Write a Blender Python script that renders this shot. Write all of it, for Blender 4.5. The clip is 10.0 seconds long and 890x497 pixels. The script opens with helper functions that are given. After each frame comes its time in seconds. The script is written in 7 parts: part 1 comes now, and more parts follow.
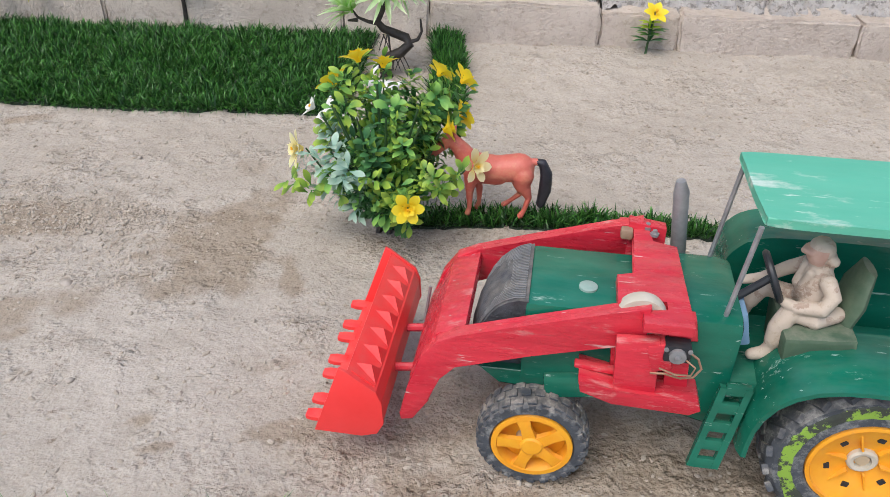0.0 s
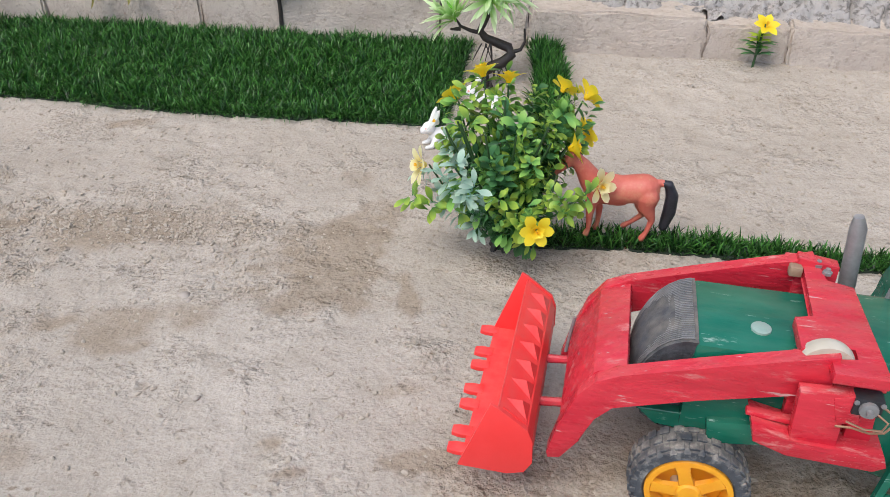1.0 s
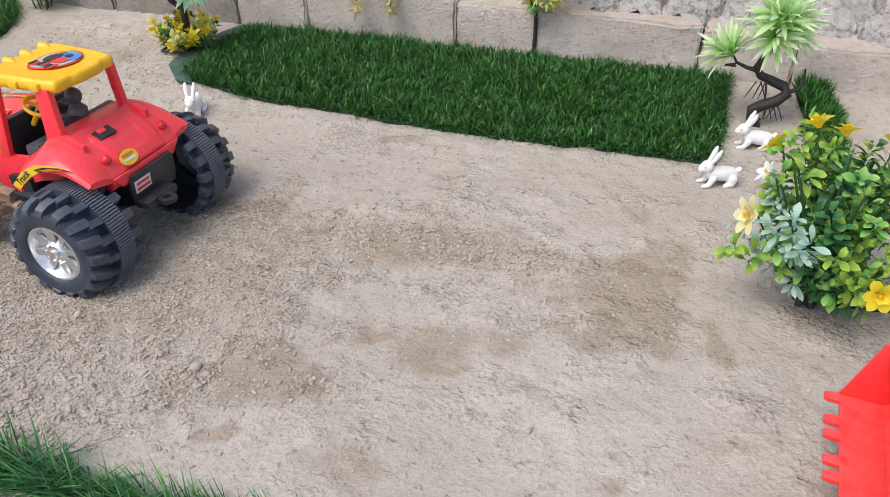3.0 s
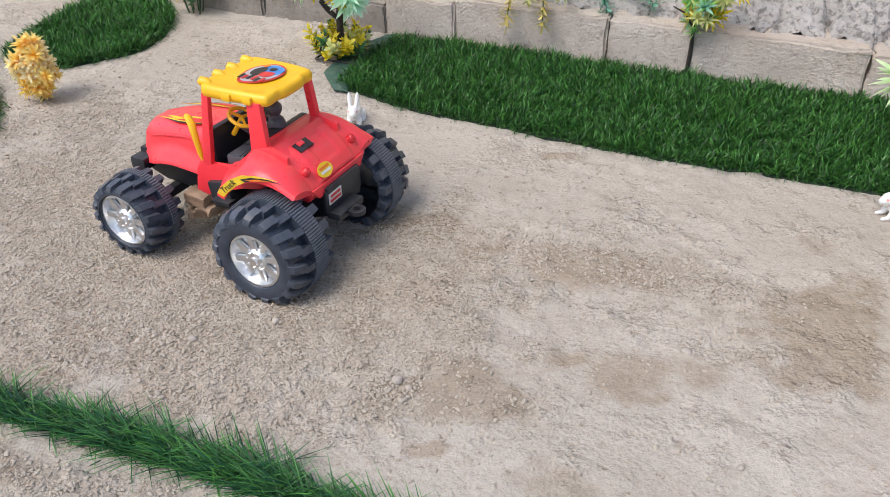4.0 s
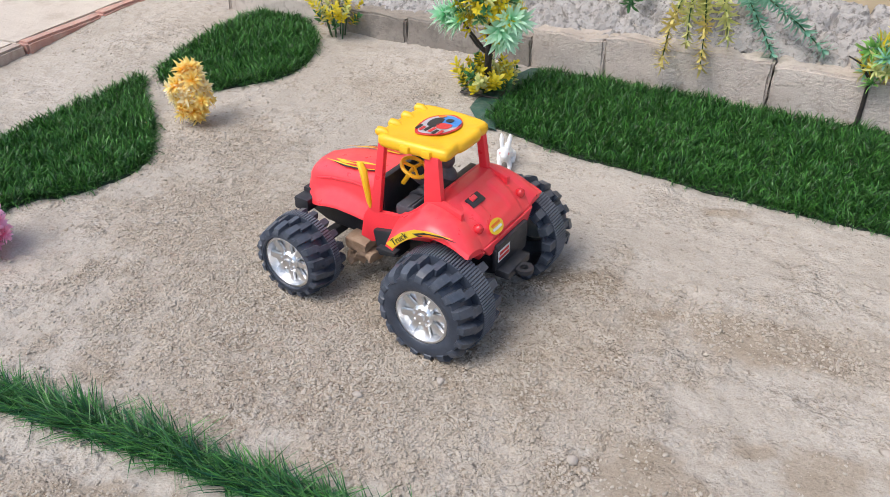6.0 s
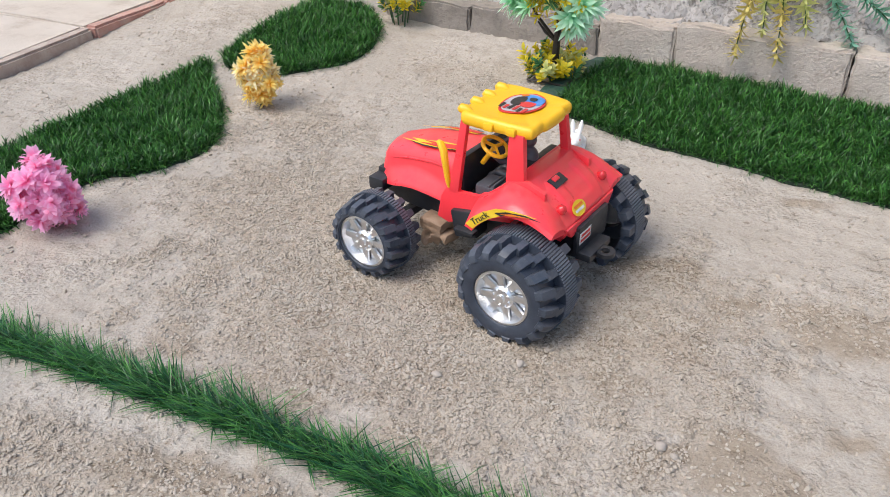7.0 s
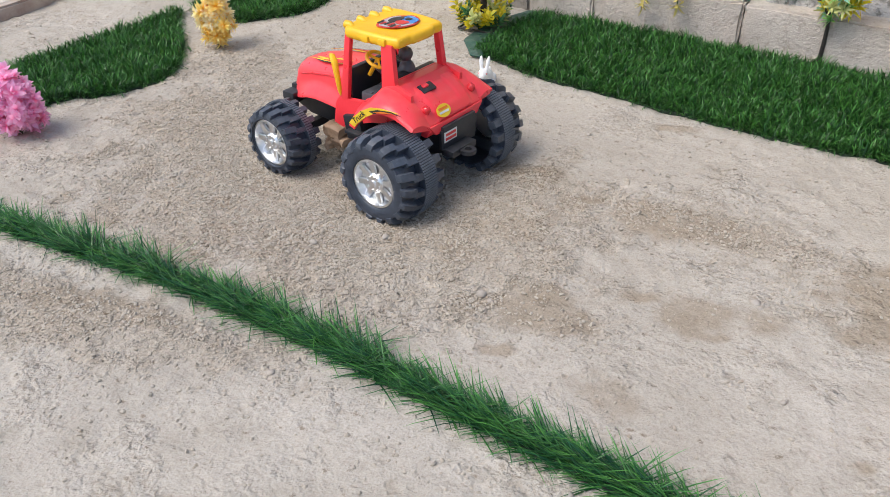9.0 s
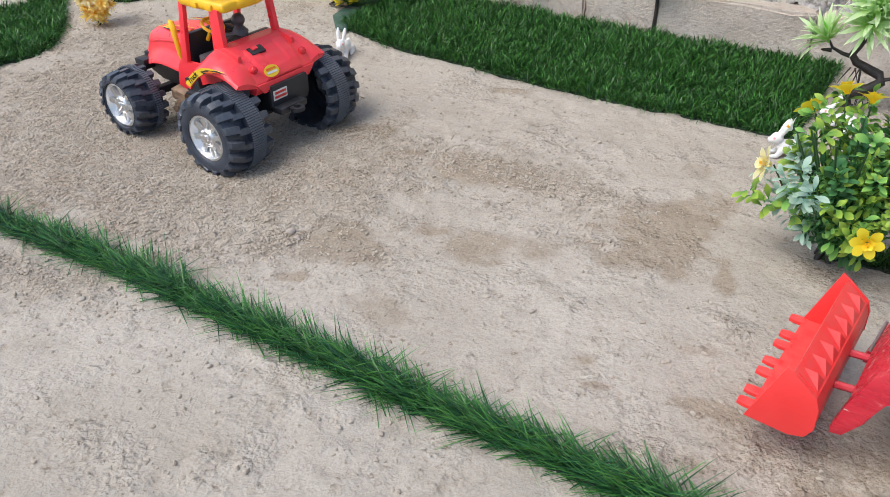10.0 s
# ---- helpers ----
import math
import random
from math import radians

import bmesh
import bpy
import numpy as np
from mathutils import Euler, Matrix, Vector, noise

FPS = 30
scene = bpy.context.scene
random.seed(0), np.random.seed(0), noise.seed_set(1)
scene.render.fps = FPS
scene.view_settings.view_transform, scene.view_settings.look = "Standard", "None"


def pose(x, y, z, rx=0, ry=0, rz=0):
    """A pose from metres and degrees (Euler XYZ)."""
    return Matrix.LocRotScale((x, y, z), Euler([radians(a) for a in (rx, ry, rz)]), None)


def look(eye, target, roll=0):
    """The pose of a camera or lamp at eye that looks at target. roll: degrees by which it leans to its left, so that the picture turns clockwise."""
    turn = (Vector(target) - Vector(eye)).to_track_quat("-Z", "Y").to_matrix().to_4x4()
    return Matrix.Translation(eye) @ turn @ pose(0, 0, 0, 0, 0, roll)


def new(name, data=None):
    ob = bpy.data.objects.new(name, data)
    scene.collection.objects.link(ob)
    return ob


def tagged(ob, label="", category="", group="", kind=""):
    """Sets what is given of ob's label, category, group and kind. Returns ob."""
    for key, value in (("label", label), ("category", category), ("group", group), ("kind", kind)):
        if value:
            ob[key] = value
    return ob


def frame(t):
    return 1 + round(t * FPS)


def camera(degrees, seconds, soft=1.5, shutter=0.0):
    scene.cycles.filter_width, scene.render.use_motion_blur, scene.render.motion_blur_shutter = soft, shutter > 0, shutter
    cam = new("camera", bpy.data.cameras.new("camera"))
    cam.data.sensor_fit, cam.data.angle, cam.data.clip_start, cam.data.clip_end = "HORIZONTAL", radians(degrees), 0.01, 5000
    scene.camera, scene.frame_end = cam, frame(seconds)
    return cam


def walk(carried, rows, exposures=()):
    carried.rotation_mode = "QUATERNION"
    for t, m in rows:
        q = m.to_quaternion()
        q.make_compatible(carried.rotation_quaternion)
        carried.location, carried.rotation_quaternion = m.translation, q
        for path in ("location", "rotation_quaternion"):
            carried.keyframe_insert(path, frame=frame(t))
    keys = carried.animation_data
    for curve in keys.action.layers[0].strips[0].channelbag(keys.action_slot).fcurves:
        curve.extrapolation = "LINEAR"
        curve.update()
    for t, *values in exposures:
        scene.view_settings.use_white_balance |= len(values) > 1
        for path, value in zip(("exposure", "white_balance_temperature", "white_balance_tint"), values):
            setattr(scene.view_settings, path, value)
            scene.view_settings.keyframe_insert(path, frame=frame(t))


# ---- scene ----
cam = camera(58.1, 10.0, soft=0.5)
PATH = [
    (0, (-0.009, 0.033, 0.486), (0.014, 1.696, -0.625), 1.1),
    (0.5, (-0.047, 0.044, 0.486), (-0.076, 1.706, -0.626), 0.9),
    (1, (-0.088, 0.064, 0.488), (-0.175, 1.724, -0.624), 0.7),
    (1.5, (-0.145, 0.069, 0.497), (-0.299, 1.725, -0.614), 0.6),
    (2, (-0.192, 0.063, 0.509), (-0.425, 1.713, -0.597), 0.4),
    (3.5, (-0.341, 0.039, 0.521), (-0.802, 1.642, -0.582), 0.1),
    (4, (-0.411, 0.021, 0.537), (-0.95, 1.6, -0.566), -0.1),
    (4.5, (-0.453, 0.018, 0.547), (-1.056, 1.574, -0.555), -0.2),
    (5, (-0.471, 0.022, 0.568), (-1.128, 1.559, -0.529), -0.3),
    (5.2, (-0.473, 0.028, 0.578), (-1.145, 1.561, -0.517), -0.2),
    (6.5, (-0.558, 0.04, 0.561), (-1.324, 1.531, -0.529), -0.5),
    (7, (-0.567, 0.017, 0.545), (-1.373, 1.488, -0.544), -0.6),
    (7.5, (-0.549, -0.007, 0.524), (-1.388, 1.442, -0.568), -0.6),
    (8, (-0.507, -0.026, 0.518), (-1.369, 1.41, -0.577), -0.7),
    (8.5, (-0.423, -0.045, 0.527), (-1.291, 1.383, -0.571), -0.7),
    (9, (-0.312, -0.07, 0.525), (-1.174, 1.361, -0.575), -0.5),
    (9.5, (-0.2, -0.079, 0.526), (-1.039, 1.363, -0.577), -0.3),
    (10, (-0.09, -0.079, 0.521), (-0.878, 1.387, -0.587), -0.1),
]
walk(cam, [(t, look(eye, target, roll)) for t, eye, target, roll in PATH], [(0.0, 0.46, 6450, 8), (2.0, 0.50, 6450, 8), (3.5, 0.55, 6450, 8), (5.0, 0.60, 6450, 8), (7.5, 0.61, 6450, 7), (10.0, 0.54, 6450, 6)])

# ---- world and light: bright overcast sky ----
SUN_EL, SUN_AZ = 58.0, 215.0
world = bpy.data.worlds.new("sky_world")
scene.world = world
world.use_nodes = True
wn = world.node_tree.nodes
sky = wn.new("ShaderNodeTexSky")
sky.sky_type = "NISHITA"
sky.sun_disc = False
sky.sun_elevation = radians(SUN_EL)
sky.sun_rotation = radians(SUN_AZ)
sky.dust_density = 2.4
world.node_tree.links.new(sky.outputs[0], wn["Background"].inputs[0])
wn["Background"].inputs[1].default_value = 0.15
sun = new("sun", bpy.data.lights.new("sun", "SUN"))
sun.data.energy = 1.5
sun.data.angle = radians(38)
sun.data.color = (1.0, 0.97, 0.93)
sun.matrix_world = look((0.0, 0.0, 6.0), (-6.0 * math.cos(radians(SUN_EL)) * math.sin(radians(SUN_AZ)), -6.0 * math.cos(radians(SUN_EL)) * math.cos(radians(SUN_AZ)), 6.0 - 6.0 * math.sin(radians(SUN_EL))))


# ---- materials ----
def nodes_of(name):
    m = bpy.data.materials.new(name)
    m.use_nodes = True
    return m, m.node_tree.nodes, m.node_tree.links, m.node_tree.nodes["Principled BSDF"]


def noise_node(n, l, vec, scale, detail=4.0, rough=0.6):
    t = n.new("ShaderNodeTexNoise")
    t.inputs["Scale"].default_value = scale
    t.inputs["Detail"].default_value = detail
    t.inputs["Roughness"].default_value = rough
    l.new(vec, t.inputs["Vector"])
    return t.outputs["Fac"]


def ramp(n, l, fac, a, b, ca=(0, 0, 0, 1), cb=(1, 1, 1, 1)):
    r = n.new("ShaderNodeValToRGB")
    r.color_ramp.elements[0].position, r.color_ramp.elements[1].position = a, b
    r.color_ramp.elements[0].color, r.color_ramp.elements[1].color = ca, cb
    l.new(fac, r.inputs[0])
    return r.outputs[0]


def blend(n, l, fac, a, b, mode="MIX"):
    m = n.new("ShaderNodeMix")
    m.data_type, m.blend_type = "RGBA", mode
    for sock, v in ((m.inputs[0], fac), (m.inputs[6], a), (m.inputs[7], b)):
        if isinstance(v, (int, float)):
            sock.default_value = v
        elif isinstance(v, tuple):
            sock.default_value = (*v[:3], 1)
        else:
            l.new(v, sock)
    return m.outputs[2]


def bump_node(n, l, height, strength, dist, prev=None):
    b = n.new("ShaderNodeBump")
    b.inputs["Strength"].default_value = strength
    b.inputs["Distance"].default_value = dist
    l.new(height, b.inputs["Height"])
    if prev is not None:
        l.new(prev, b.inputs["Normal"])
    return b.outputs[0]


def surface(name, c1, c2, scale=30.0, rough=0.5, metal=0.0, bump=0.2, bscale=200.0, bdist=0.001, wear=None, wear_scale=40.0, wear_at=(0.62, 0.72), dust=0.0, spec=0.5, stretch=(1, 1, 1), rvar=0.12, scratch=None):
    """A two-scale varied surface with optional worn patches and a film of dust on upward faces."""
    m, n, l, p = nodes_of(name)
    tc = n.new("ShaderNodeTexCoord")
    mp = n.new("ShaderNodeMapping")
    mp.inputs["Scale"].default_value = stretch
    l.new(tc.outputs["Object"], mp.inputs[0])
    vec = mp.outputs[0]
    big = noise_node(n, l, vec, scale)
    col = blend(n, l, ramp(n, l, big, 0.3, 0.7), c1, c2)
    rsock = None
    if wear:
        w = ramp(n, l, noise_node(n, l, vec, wear_scale, 8.0, 0.7), *wear_at)
        col = blend(n, l, w, col, wear)
    if scratch:
        sm = n.new("ShaderNodeMapping")
        sm.inputs["Scale"].default_value = (0.10, 1.0, 1.0)
        sm.inputs["Rotation"].default_value = (0.0, 0.1, 0.25)
        l.new(tc.outputs["Object"], sm.inputs[0])
        col = blend(n, l, ramp(n, l, noise_node(n, l, sm.outputs[0], 260.0, 6.0, 0.6), 0.66, 0.70), col, scratch)
    if dust:
        g = n.new("ShaderNodeNewGeometry")
        s = n.new("ShaderNodeSeparateXYZ")
        l.new(g.outputs["Normal"], s.inputs[0])
        mm = n.new("ShaderNodeMath")
        mm.operation = "MULTIPLY"
        l.new(ramp(n, l, noise_node(n, l, vec, 90.0, 6.0), 0.35, 0.75), mm.inputs[0])
        l.new(ramp(n, l, s.outputs[2], -0.2, 1.0, (0, 0, 0, 1), (dust, dust, dust, 1)), mm.inputs[1])
        col = blend(n, l, mm.outputs[0], col, (0.42, 0.36, 0.29))
    l.new(col, p.inputs["Base Color"])
    fine = noise_node(n, l, vec, bscale, 5.0)
    mr = n.new("ShaderNodeMapRange")
    mr.inputs["To Min"].default_value, mr.inputs["To Max"].default_value = max(rough - rvar, 0.03), min(rough + rvar, 1)
    l.new(noise_node(n, l, vec, scale * 3, 5.0), mr.inputs[0])
    l.new(mr.outputs[0], p.inputs["Roughness"])
    p.inputs["Metallic"].default_value = metal
    p.inputs["Specular IOR Level"].default_value = spec
    if bump:
        l.new(bump_node(n, l, fine, bump, bdist), p.inputs["Normal"])
    return m


def foliage(name, c1, c2, rough=0.45, trans=0.25, grad=None, dim=None):
    """Plastic leaves that differ one by one; grad: the colour towards the tips (attribute tip); dim: that of the duller tips."""
    m, n, l, p = nodes_of(name)
    g = n.new("ShaderNodeNewGeometry")
    rand = g.outputs["Random Per Island"]
    col = blend(n, l, rand, c1, c2)
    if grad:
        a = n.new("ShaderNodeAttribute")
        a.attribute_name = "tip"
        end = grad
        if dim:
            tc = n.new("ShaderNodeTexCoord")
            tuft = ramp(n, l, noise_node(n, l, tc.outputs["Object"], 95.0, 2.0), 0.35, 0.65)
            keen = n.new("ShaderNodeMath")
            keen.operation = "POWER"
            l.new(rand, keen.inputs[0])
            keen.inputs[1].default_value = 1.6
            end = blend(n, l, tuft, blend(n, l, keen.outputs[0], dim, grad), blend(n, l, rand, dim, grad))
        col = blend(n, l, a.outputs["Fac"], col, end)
    l.new(col, p.inputs["Base Color"])
    p.inputs["Roughness"].default_value = rough
    p.inputs["Specular IOR Level"].default_value = 0.3
    t = n.new("ShaderNodeBsdfTranslucent")
    l.new(col, t.inputs[0])
    mx = n.new("ShaderNodeMixShader")
    mx.inputs[0].default_value = trans
    l.new(p.outputs[0], mx.inputs[1])
    l.new(t.outputs[0], mx.inputs[2])
    l.new(mx.outputs[0], n["Material Output"].inputs[0])
    return m


def soil_material():
    m, n, l, p = nodes_of("sandy_soil")
    tc = n.new("ShaderNodeTexCoord")
    vec = tc.outputs["Object"]

    def attribute(name):
        a = n.new("ShaderNodeAttribute")
        a.attribute_name = name
        return a.outputs["Fac"]

    def maths(op, a, c):
        q = n.new("ShaderNodeMath")
        q.operation = op
        for s, w in zip(q.inputs, (a, c)):
            if isinstance(w, (int, float)):
                s.default_value = w
            else:
                l.new(w, s)
        return q.outputs[0]

    def streaks(scale, detail, rough):
        q = n.new("ShaderNodeMapping")
        q.inputs["Scale"].default_value = (0.72, 1.0, 1.0)
        q.inputs["Rotation"].default_value = (0.0, 0.0, 0.12)
        l.new(vec, q.inputs[0])
        return noise_node(n, l, q.outputs[0], scale, detail, rough)

    # both masks also hold the shade painted round the loader
    damp, loose = attribute("damp"), attribute("loose")
    ragged = noise_node(n, l, vec, 55.0, 7.0, 0.7)
    # pale crust, faintly clouded
    pale = blend(n, l, ramp(n, l, noise_node(n, l, vec, 4.5, 6.0, 0.55), 0.36, 0.64), (0.402, 0.354, 0.302), (0.480, 0.428, 0.373))
    pale = blend(n, l, ramp(n, l, streaks(22.0, 8.0, 0.68), 0.50, 0.68), pale, (0.385, 0.338, 0.284))
    brown = blend(n, l, ramp(n, l, noise_node(n, l, vec, 30.0, 7.0, 0.7), 0.3, 0.7), (0.290, 0.235, 0.178), (0.375, 0.314, 0.252))
    loam = blend(n, l, ramp(n, l, noise_node(n, l, vec, 12.0, 7.0, 0.65), 0.35, 0.65), (0.330, 0.270, 0.210), (0.435, 0.373, 0.306))
    col = blend(n, l, ramp(n, l, maths("ADD", loose, maths("MULTIPLY", maths("SUBTRACT", ragged, 0.5), 0.9)), 0.05, 0.85), pale, loam)
    damp_and_shade = ramp(n, l, maths("ADD", damp, maths("MULTIPLY", maths("SUBTRACT", ragged, 0.5), 0.9)), 0.08, 0.70)
    col = blend(n, l, damp_and_shade, col, brown)
    # grain and small crumbs
    grain = noise_node(n, l, vec, 520.0, 3.0, 0.65)
    coarse = maths("MINIMUM", 1.0, maths("ADD", maths("ADD", 0.26, maths("MULTIPLY", loose, 0.75)), ramp(n, l, noise_node(n, l, vec, 9.0, 5.0, 0.6), 0.50, 0.66, (0, 0, 0, 1), (0.6, 0.6, 0.6, 1))))
    crumb = noise_node(n, l, vec, 210.0, 3.0, 0.6)

    def cells(scale):
        v = n.new("ShaderNodeTexVoronoi")
        v.feature = "SMOOTH_F1"
        v.inputs["Scale"].default_value = scale
        v.inputs["Smoothness"].default_value = 0.35
        warp = n.new("ShaderNodeMix")
        warp.data_type = "RGBA"
        warp.inputs[0].default_value = 0.006
        q = n.new("ShaderNodeTexNoise")
        q.inputs["Scale"].default_value = scale * 0.6
        l.new(vec, q.inputs["Vector"])
        l.new(vec, warp.inputs[6])
        l.new(q.outputs["Color"], warp.inputs[7])
        l.new(warp.outputs[2], v.inputs["Vector"])
        return v.outputs["Distance"]
    clods = cells(170.0)
    bits = cells(420.0)
    col = blend(n, l, 1.0, col, ramp(n, l, grain, 0.3, 0.7, (0.87, 0.86, 0.845, 1), (1.07, 1.07, 1.07, 1)), "MULTIPLY")
    # gaps between crumbs multiplied darker: their small shadows are in the colour
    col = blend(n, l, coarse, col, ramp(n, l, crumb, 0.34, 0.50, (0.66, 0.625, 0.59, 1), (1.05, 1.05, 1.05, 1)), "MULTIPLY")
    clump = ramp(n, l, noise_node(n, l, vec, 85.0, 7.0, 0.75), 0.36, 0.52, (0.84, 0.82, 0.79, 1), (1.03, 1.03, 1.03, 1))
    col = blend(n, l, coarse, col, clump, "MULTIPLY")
    # sparse pits, their shade painted dark, drawn out along the ground's lie
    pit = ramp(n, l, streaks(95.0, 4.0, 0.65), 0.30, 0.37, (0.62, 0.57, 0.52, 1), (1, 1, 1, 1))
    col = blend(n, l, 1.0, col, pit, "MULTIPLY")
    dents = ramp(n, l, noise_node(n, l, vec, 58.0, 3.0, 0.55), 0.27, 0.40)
    # dents get painted shade on top of their bump
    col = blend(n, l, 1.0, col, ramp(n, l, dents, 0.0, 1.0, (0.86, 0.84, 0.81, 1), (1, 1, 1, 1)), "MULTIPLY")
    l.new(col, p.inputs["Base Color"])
    p.inputs["Roughness"].default_value = 0.95
    p.inputs["Specular IOR Level"].default_value = 0.12
    rough_at = maths("ADD", 0.20, coarse)
    lumps = maths("MULTIPLY", noise_node(n, l, vec, 44.0, 3.0, 0.5), rough_at)
    b0 = bump_node(n, l, dents, 0.5, 0.0025)
    b1 = bump_node(n, l, lumps, 0.8, 0.009, b0)
    b2 = bump_node(n, l, maths("MULTIPLY", crumb, rough_at), 0.9, 0.0038, b1)
    b3 = bump_node(n, l, maths("MULTIPLY", maths("SUBTRACT", 1.0, clods), coarse), 0.7, 0.0022, b2)
    b4 = bump_node(n, l, maths("MULTIPLY", maths("SUBTRACT", 1.0, bits), rough_at), 0.6, 0.0010, b3)
    b5 = bump_node(n, l, grain, 0.4, 0.001, b4)
    l.new(b5, p.inputs["Normal"])
    return m


SOIL = soil_material()
STONE = surface("pebble_stone", (0.36, 0.31, 0.26), (0.47, 0.41, 0.36), 60, 0.9, bump=0.4, bscale=600, spec=0.2)
BLOCK = surface("concrete_block", (0.49, 0.415, 0.360), (0.59, 0.515, 0.455), 14, 0.92, bump=1.0, bscale=190, bdist=0.0042, wear=(0.38, 0.315, 0.27), wear_scale=75, wear_at=(0.52, 0.68), dust=0.75, spec=0.2)
BLOCK_DARK = surface("old_concrete_block", (0.24, 0.21, 0.185), (0.33, 0.29, 0.25), 14, 0.95, bump=0.8, bscale=170, bdist=0.005, wear=(0.17, 0.15, 0.13), wear_scale=60, wear_at=(0.5, 0.72), dust=0.35, spec=0.2)
MORTAR = surface("rough_mortar", (0.35, 0.325, 0.31), (0.50, 0.47, 0.45), 26, 0.95, bump=1.0, bscale=110, bdist=0.009, wear=(0.20, 0.185, 0.175), wear_scale=75, wear_at=(0.51, 0.60), dust=0.25, spec=0.2)
PLASTER = surface("tan_plaster", (0.50, 0.38, 0.24), (0.56, 0.44, 0.30), 10, 0.9, bump=0.3, bscale=120, bdist=0.002, wear=(0.40, 0.31, 0.21), wear_scale=30, spec=0.2)
REDBRICK = surface("red_brick", (0.46, 0.235, 0.19), (0.54, 0.32, 0.265), 25, 0.9, bump=0.6, bscale=160, bdist=0.003, wear=(0.45, 0.36, 0.30), wear_scale=30, wear_at=(0.5, 0.75), dust=0.4, spec=0.2)
EDGE_OLD = surface("weathered_edging", (0.40, 0.31, 0.265), (0.49, 0.40, 0.345), 22, 0.92, bump=0.6, bscale=150, bdist=0.003, wear=(0.34, 0.24, 0.20), wear_scale=34, wear_at=(0.48, 0.7), dust=0.3, spec=0.2)
SLAB = surface("worn_concrete", (0.50, 0.43, 0.365), (0.58, 0.51, 0.44), 8, 0.9, bump=0.5, bscale=120, bdist=0.003, wear=(0.42, 0.35, 0.29), wear_scale=14, wear_at=(0.5, 0.7), spec=0.2)
# near-black roots and bright tips paint the pile's deep shade and highlights
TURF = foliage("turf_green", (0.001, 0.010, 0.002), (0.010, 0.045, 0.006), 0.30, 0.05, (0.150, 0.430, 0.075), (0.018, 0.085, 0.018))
TEAL_EDGE = surface("dark_teal_turf_edge", (0.006, 0.045, 0.032), (0.018, 0.085, 0.062), 60, 0.6, bump=0.6, bscale=220, bdist=0.002, dust=0.2)
# dark roots here too: shade between the long blades is in the colour
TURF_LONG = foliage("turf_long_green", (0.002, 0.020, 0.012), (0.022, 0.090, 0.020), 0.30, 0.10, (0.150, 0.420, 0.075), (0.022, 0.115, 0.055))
BACKING = surface("turf_backing", (0.012, 0.022, 0.014), (0.02, 0.035, 0.02), 80, 0.9, bump=0.4, bscale=300)


# ---- building helpers ----
def finish(ob, material, angle=35.0):
    ob.data.materials.append(material)
    ob.data.shade_smooth()
    ob.data.set_sharp_from_angle(angle=radians(angle))
    return ob


def part(name, bm, material, parent, label="", angle=35.0):
    """One mesh object under a thing or a part."""
    me = bpy.data.meshes.new(name)
    bmesh.ops.recalc_face_normals(bm, faces=bm.faces)
    bm.to_mesh(me)
    bm.free()
    ob = finish(new(name, me), material, angle)
    ob.parent = parent
    if label:
        ob["label"] = label
    return ob


def mesh_from(name, verts, faces, material, parent=None, label="", attrs=None, smooth=True):
    me = bpy.data.meshes.new(name)
    me.from_pydata([tuple(v) for v in verts], [], [tuple(int(i) for i in f) for f in faces])
    for key, values in (attrs or {}).items():
        a = me.attributes.new(key, "FLOAT", "POINT")
        a.data.foreach_set("value", np.asarray(values, dtype=np.float32))
    me.materials.append(material)
    if smooth:
        me.shade_smooth()
    ob = new(name, me)
    ob.parent = parent
    if label:
        ob["label"] = label
    return ob


def thing(name, label, category, m=None, group="", kind=""):
    """An Empty at the base of a thing; its parts go under it."""
    ob = new(name)
    ob.empty_display_size = 0.02
    if m is not None:
        ob.matrix_world = m
    return tagged(ob, label, category, group, kind)


def box(bm, c, s, rot=None, bevel=0.0):
    r = bmesh.ops.create_cube(bm, size=1.0)
    m = Matrix.Translation(c) @ (rot if rot is not None else Matrix()) @ Matrix.Diagonal((*s, 1))
    bmesh.ops.transform(bm, matrix=m, verts=r["verts"])
    if bevel:
        es = list({e for v in r["verts"] for e in v.link_edges})
        bmesh.ops.bevel(bm, geom=es, offset=bevel, segments=2, affect="EDGES", profile=0.6)
    return bm


def prism(bm, outline, depth0, depth1, axes="xz", bevel=0.0):
    """An outline in two axes, extruded along the third from depth0 to depth1."""
    def place(a, b, d):
        return {"xz": (a, d, b), "xy": (a, b, d), "yz": (d, a, b)}[axes]
    lo = [bm.verts.new(place(a, b, depth0)) for a, b in outline]
    hi = [bm.verts.new(place(a, b, depth1)) for a, b in outline]
    k = len(outline)
    fs = [bm.faces.new(lo[::-1]), bm.faces.new(hi)]
    for i in range(k):
        fs.append(bm.faces.new((lo[i], lo[(i + 1) % k], hi[(i + 1) % k], hi[i])))
    if bevel:
        es = list({e for f in fs for e in f.edges})
        bmesh.ops.bevel(bm, geom=es, offset=bevel, segments=2, affect="EDGES", profile=0.6)
    return bm


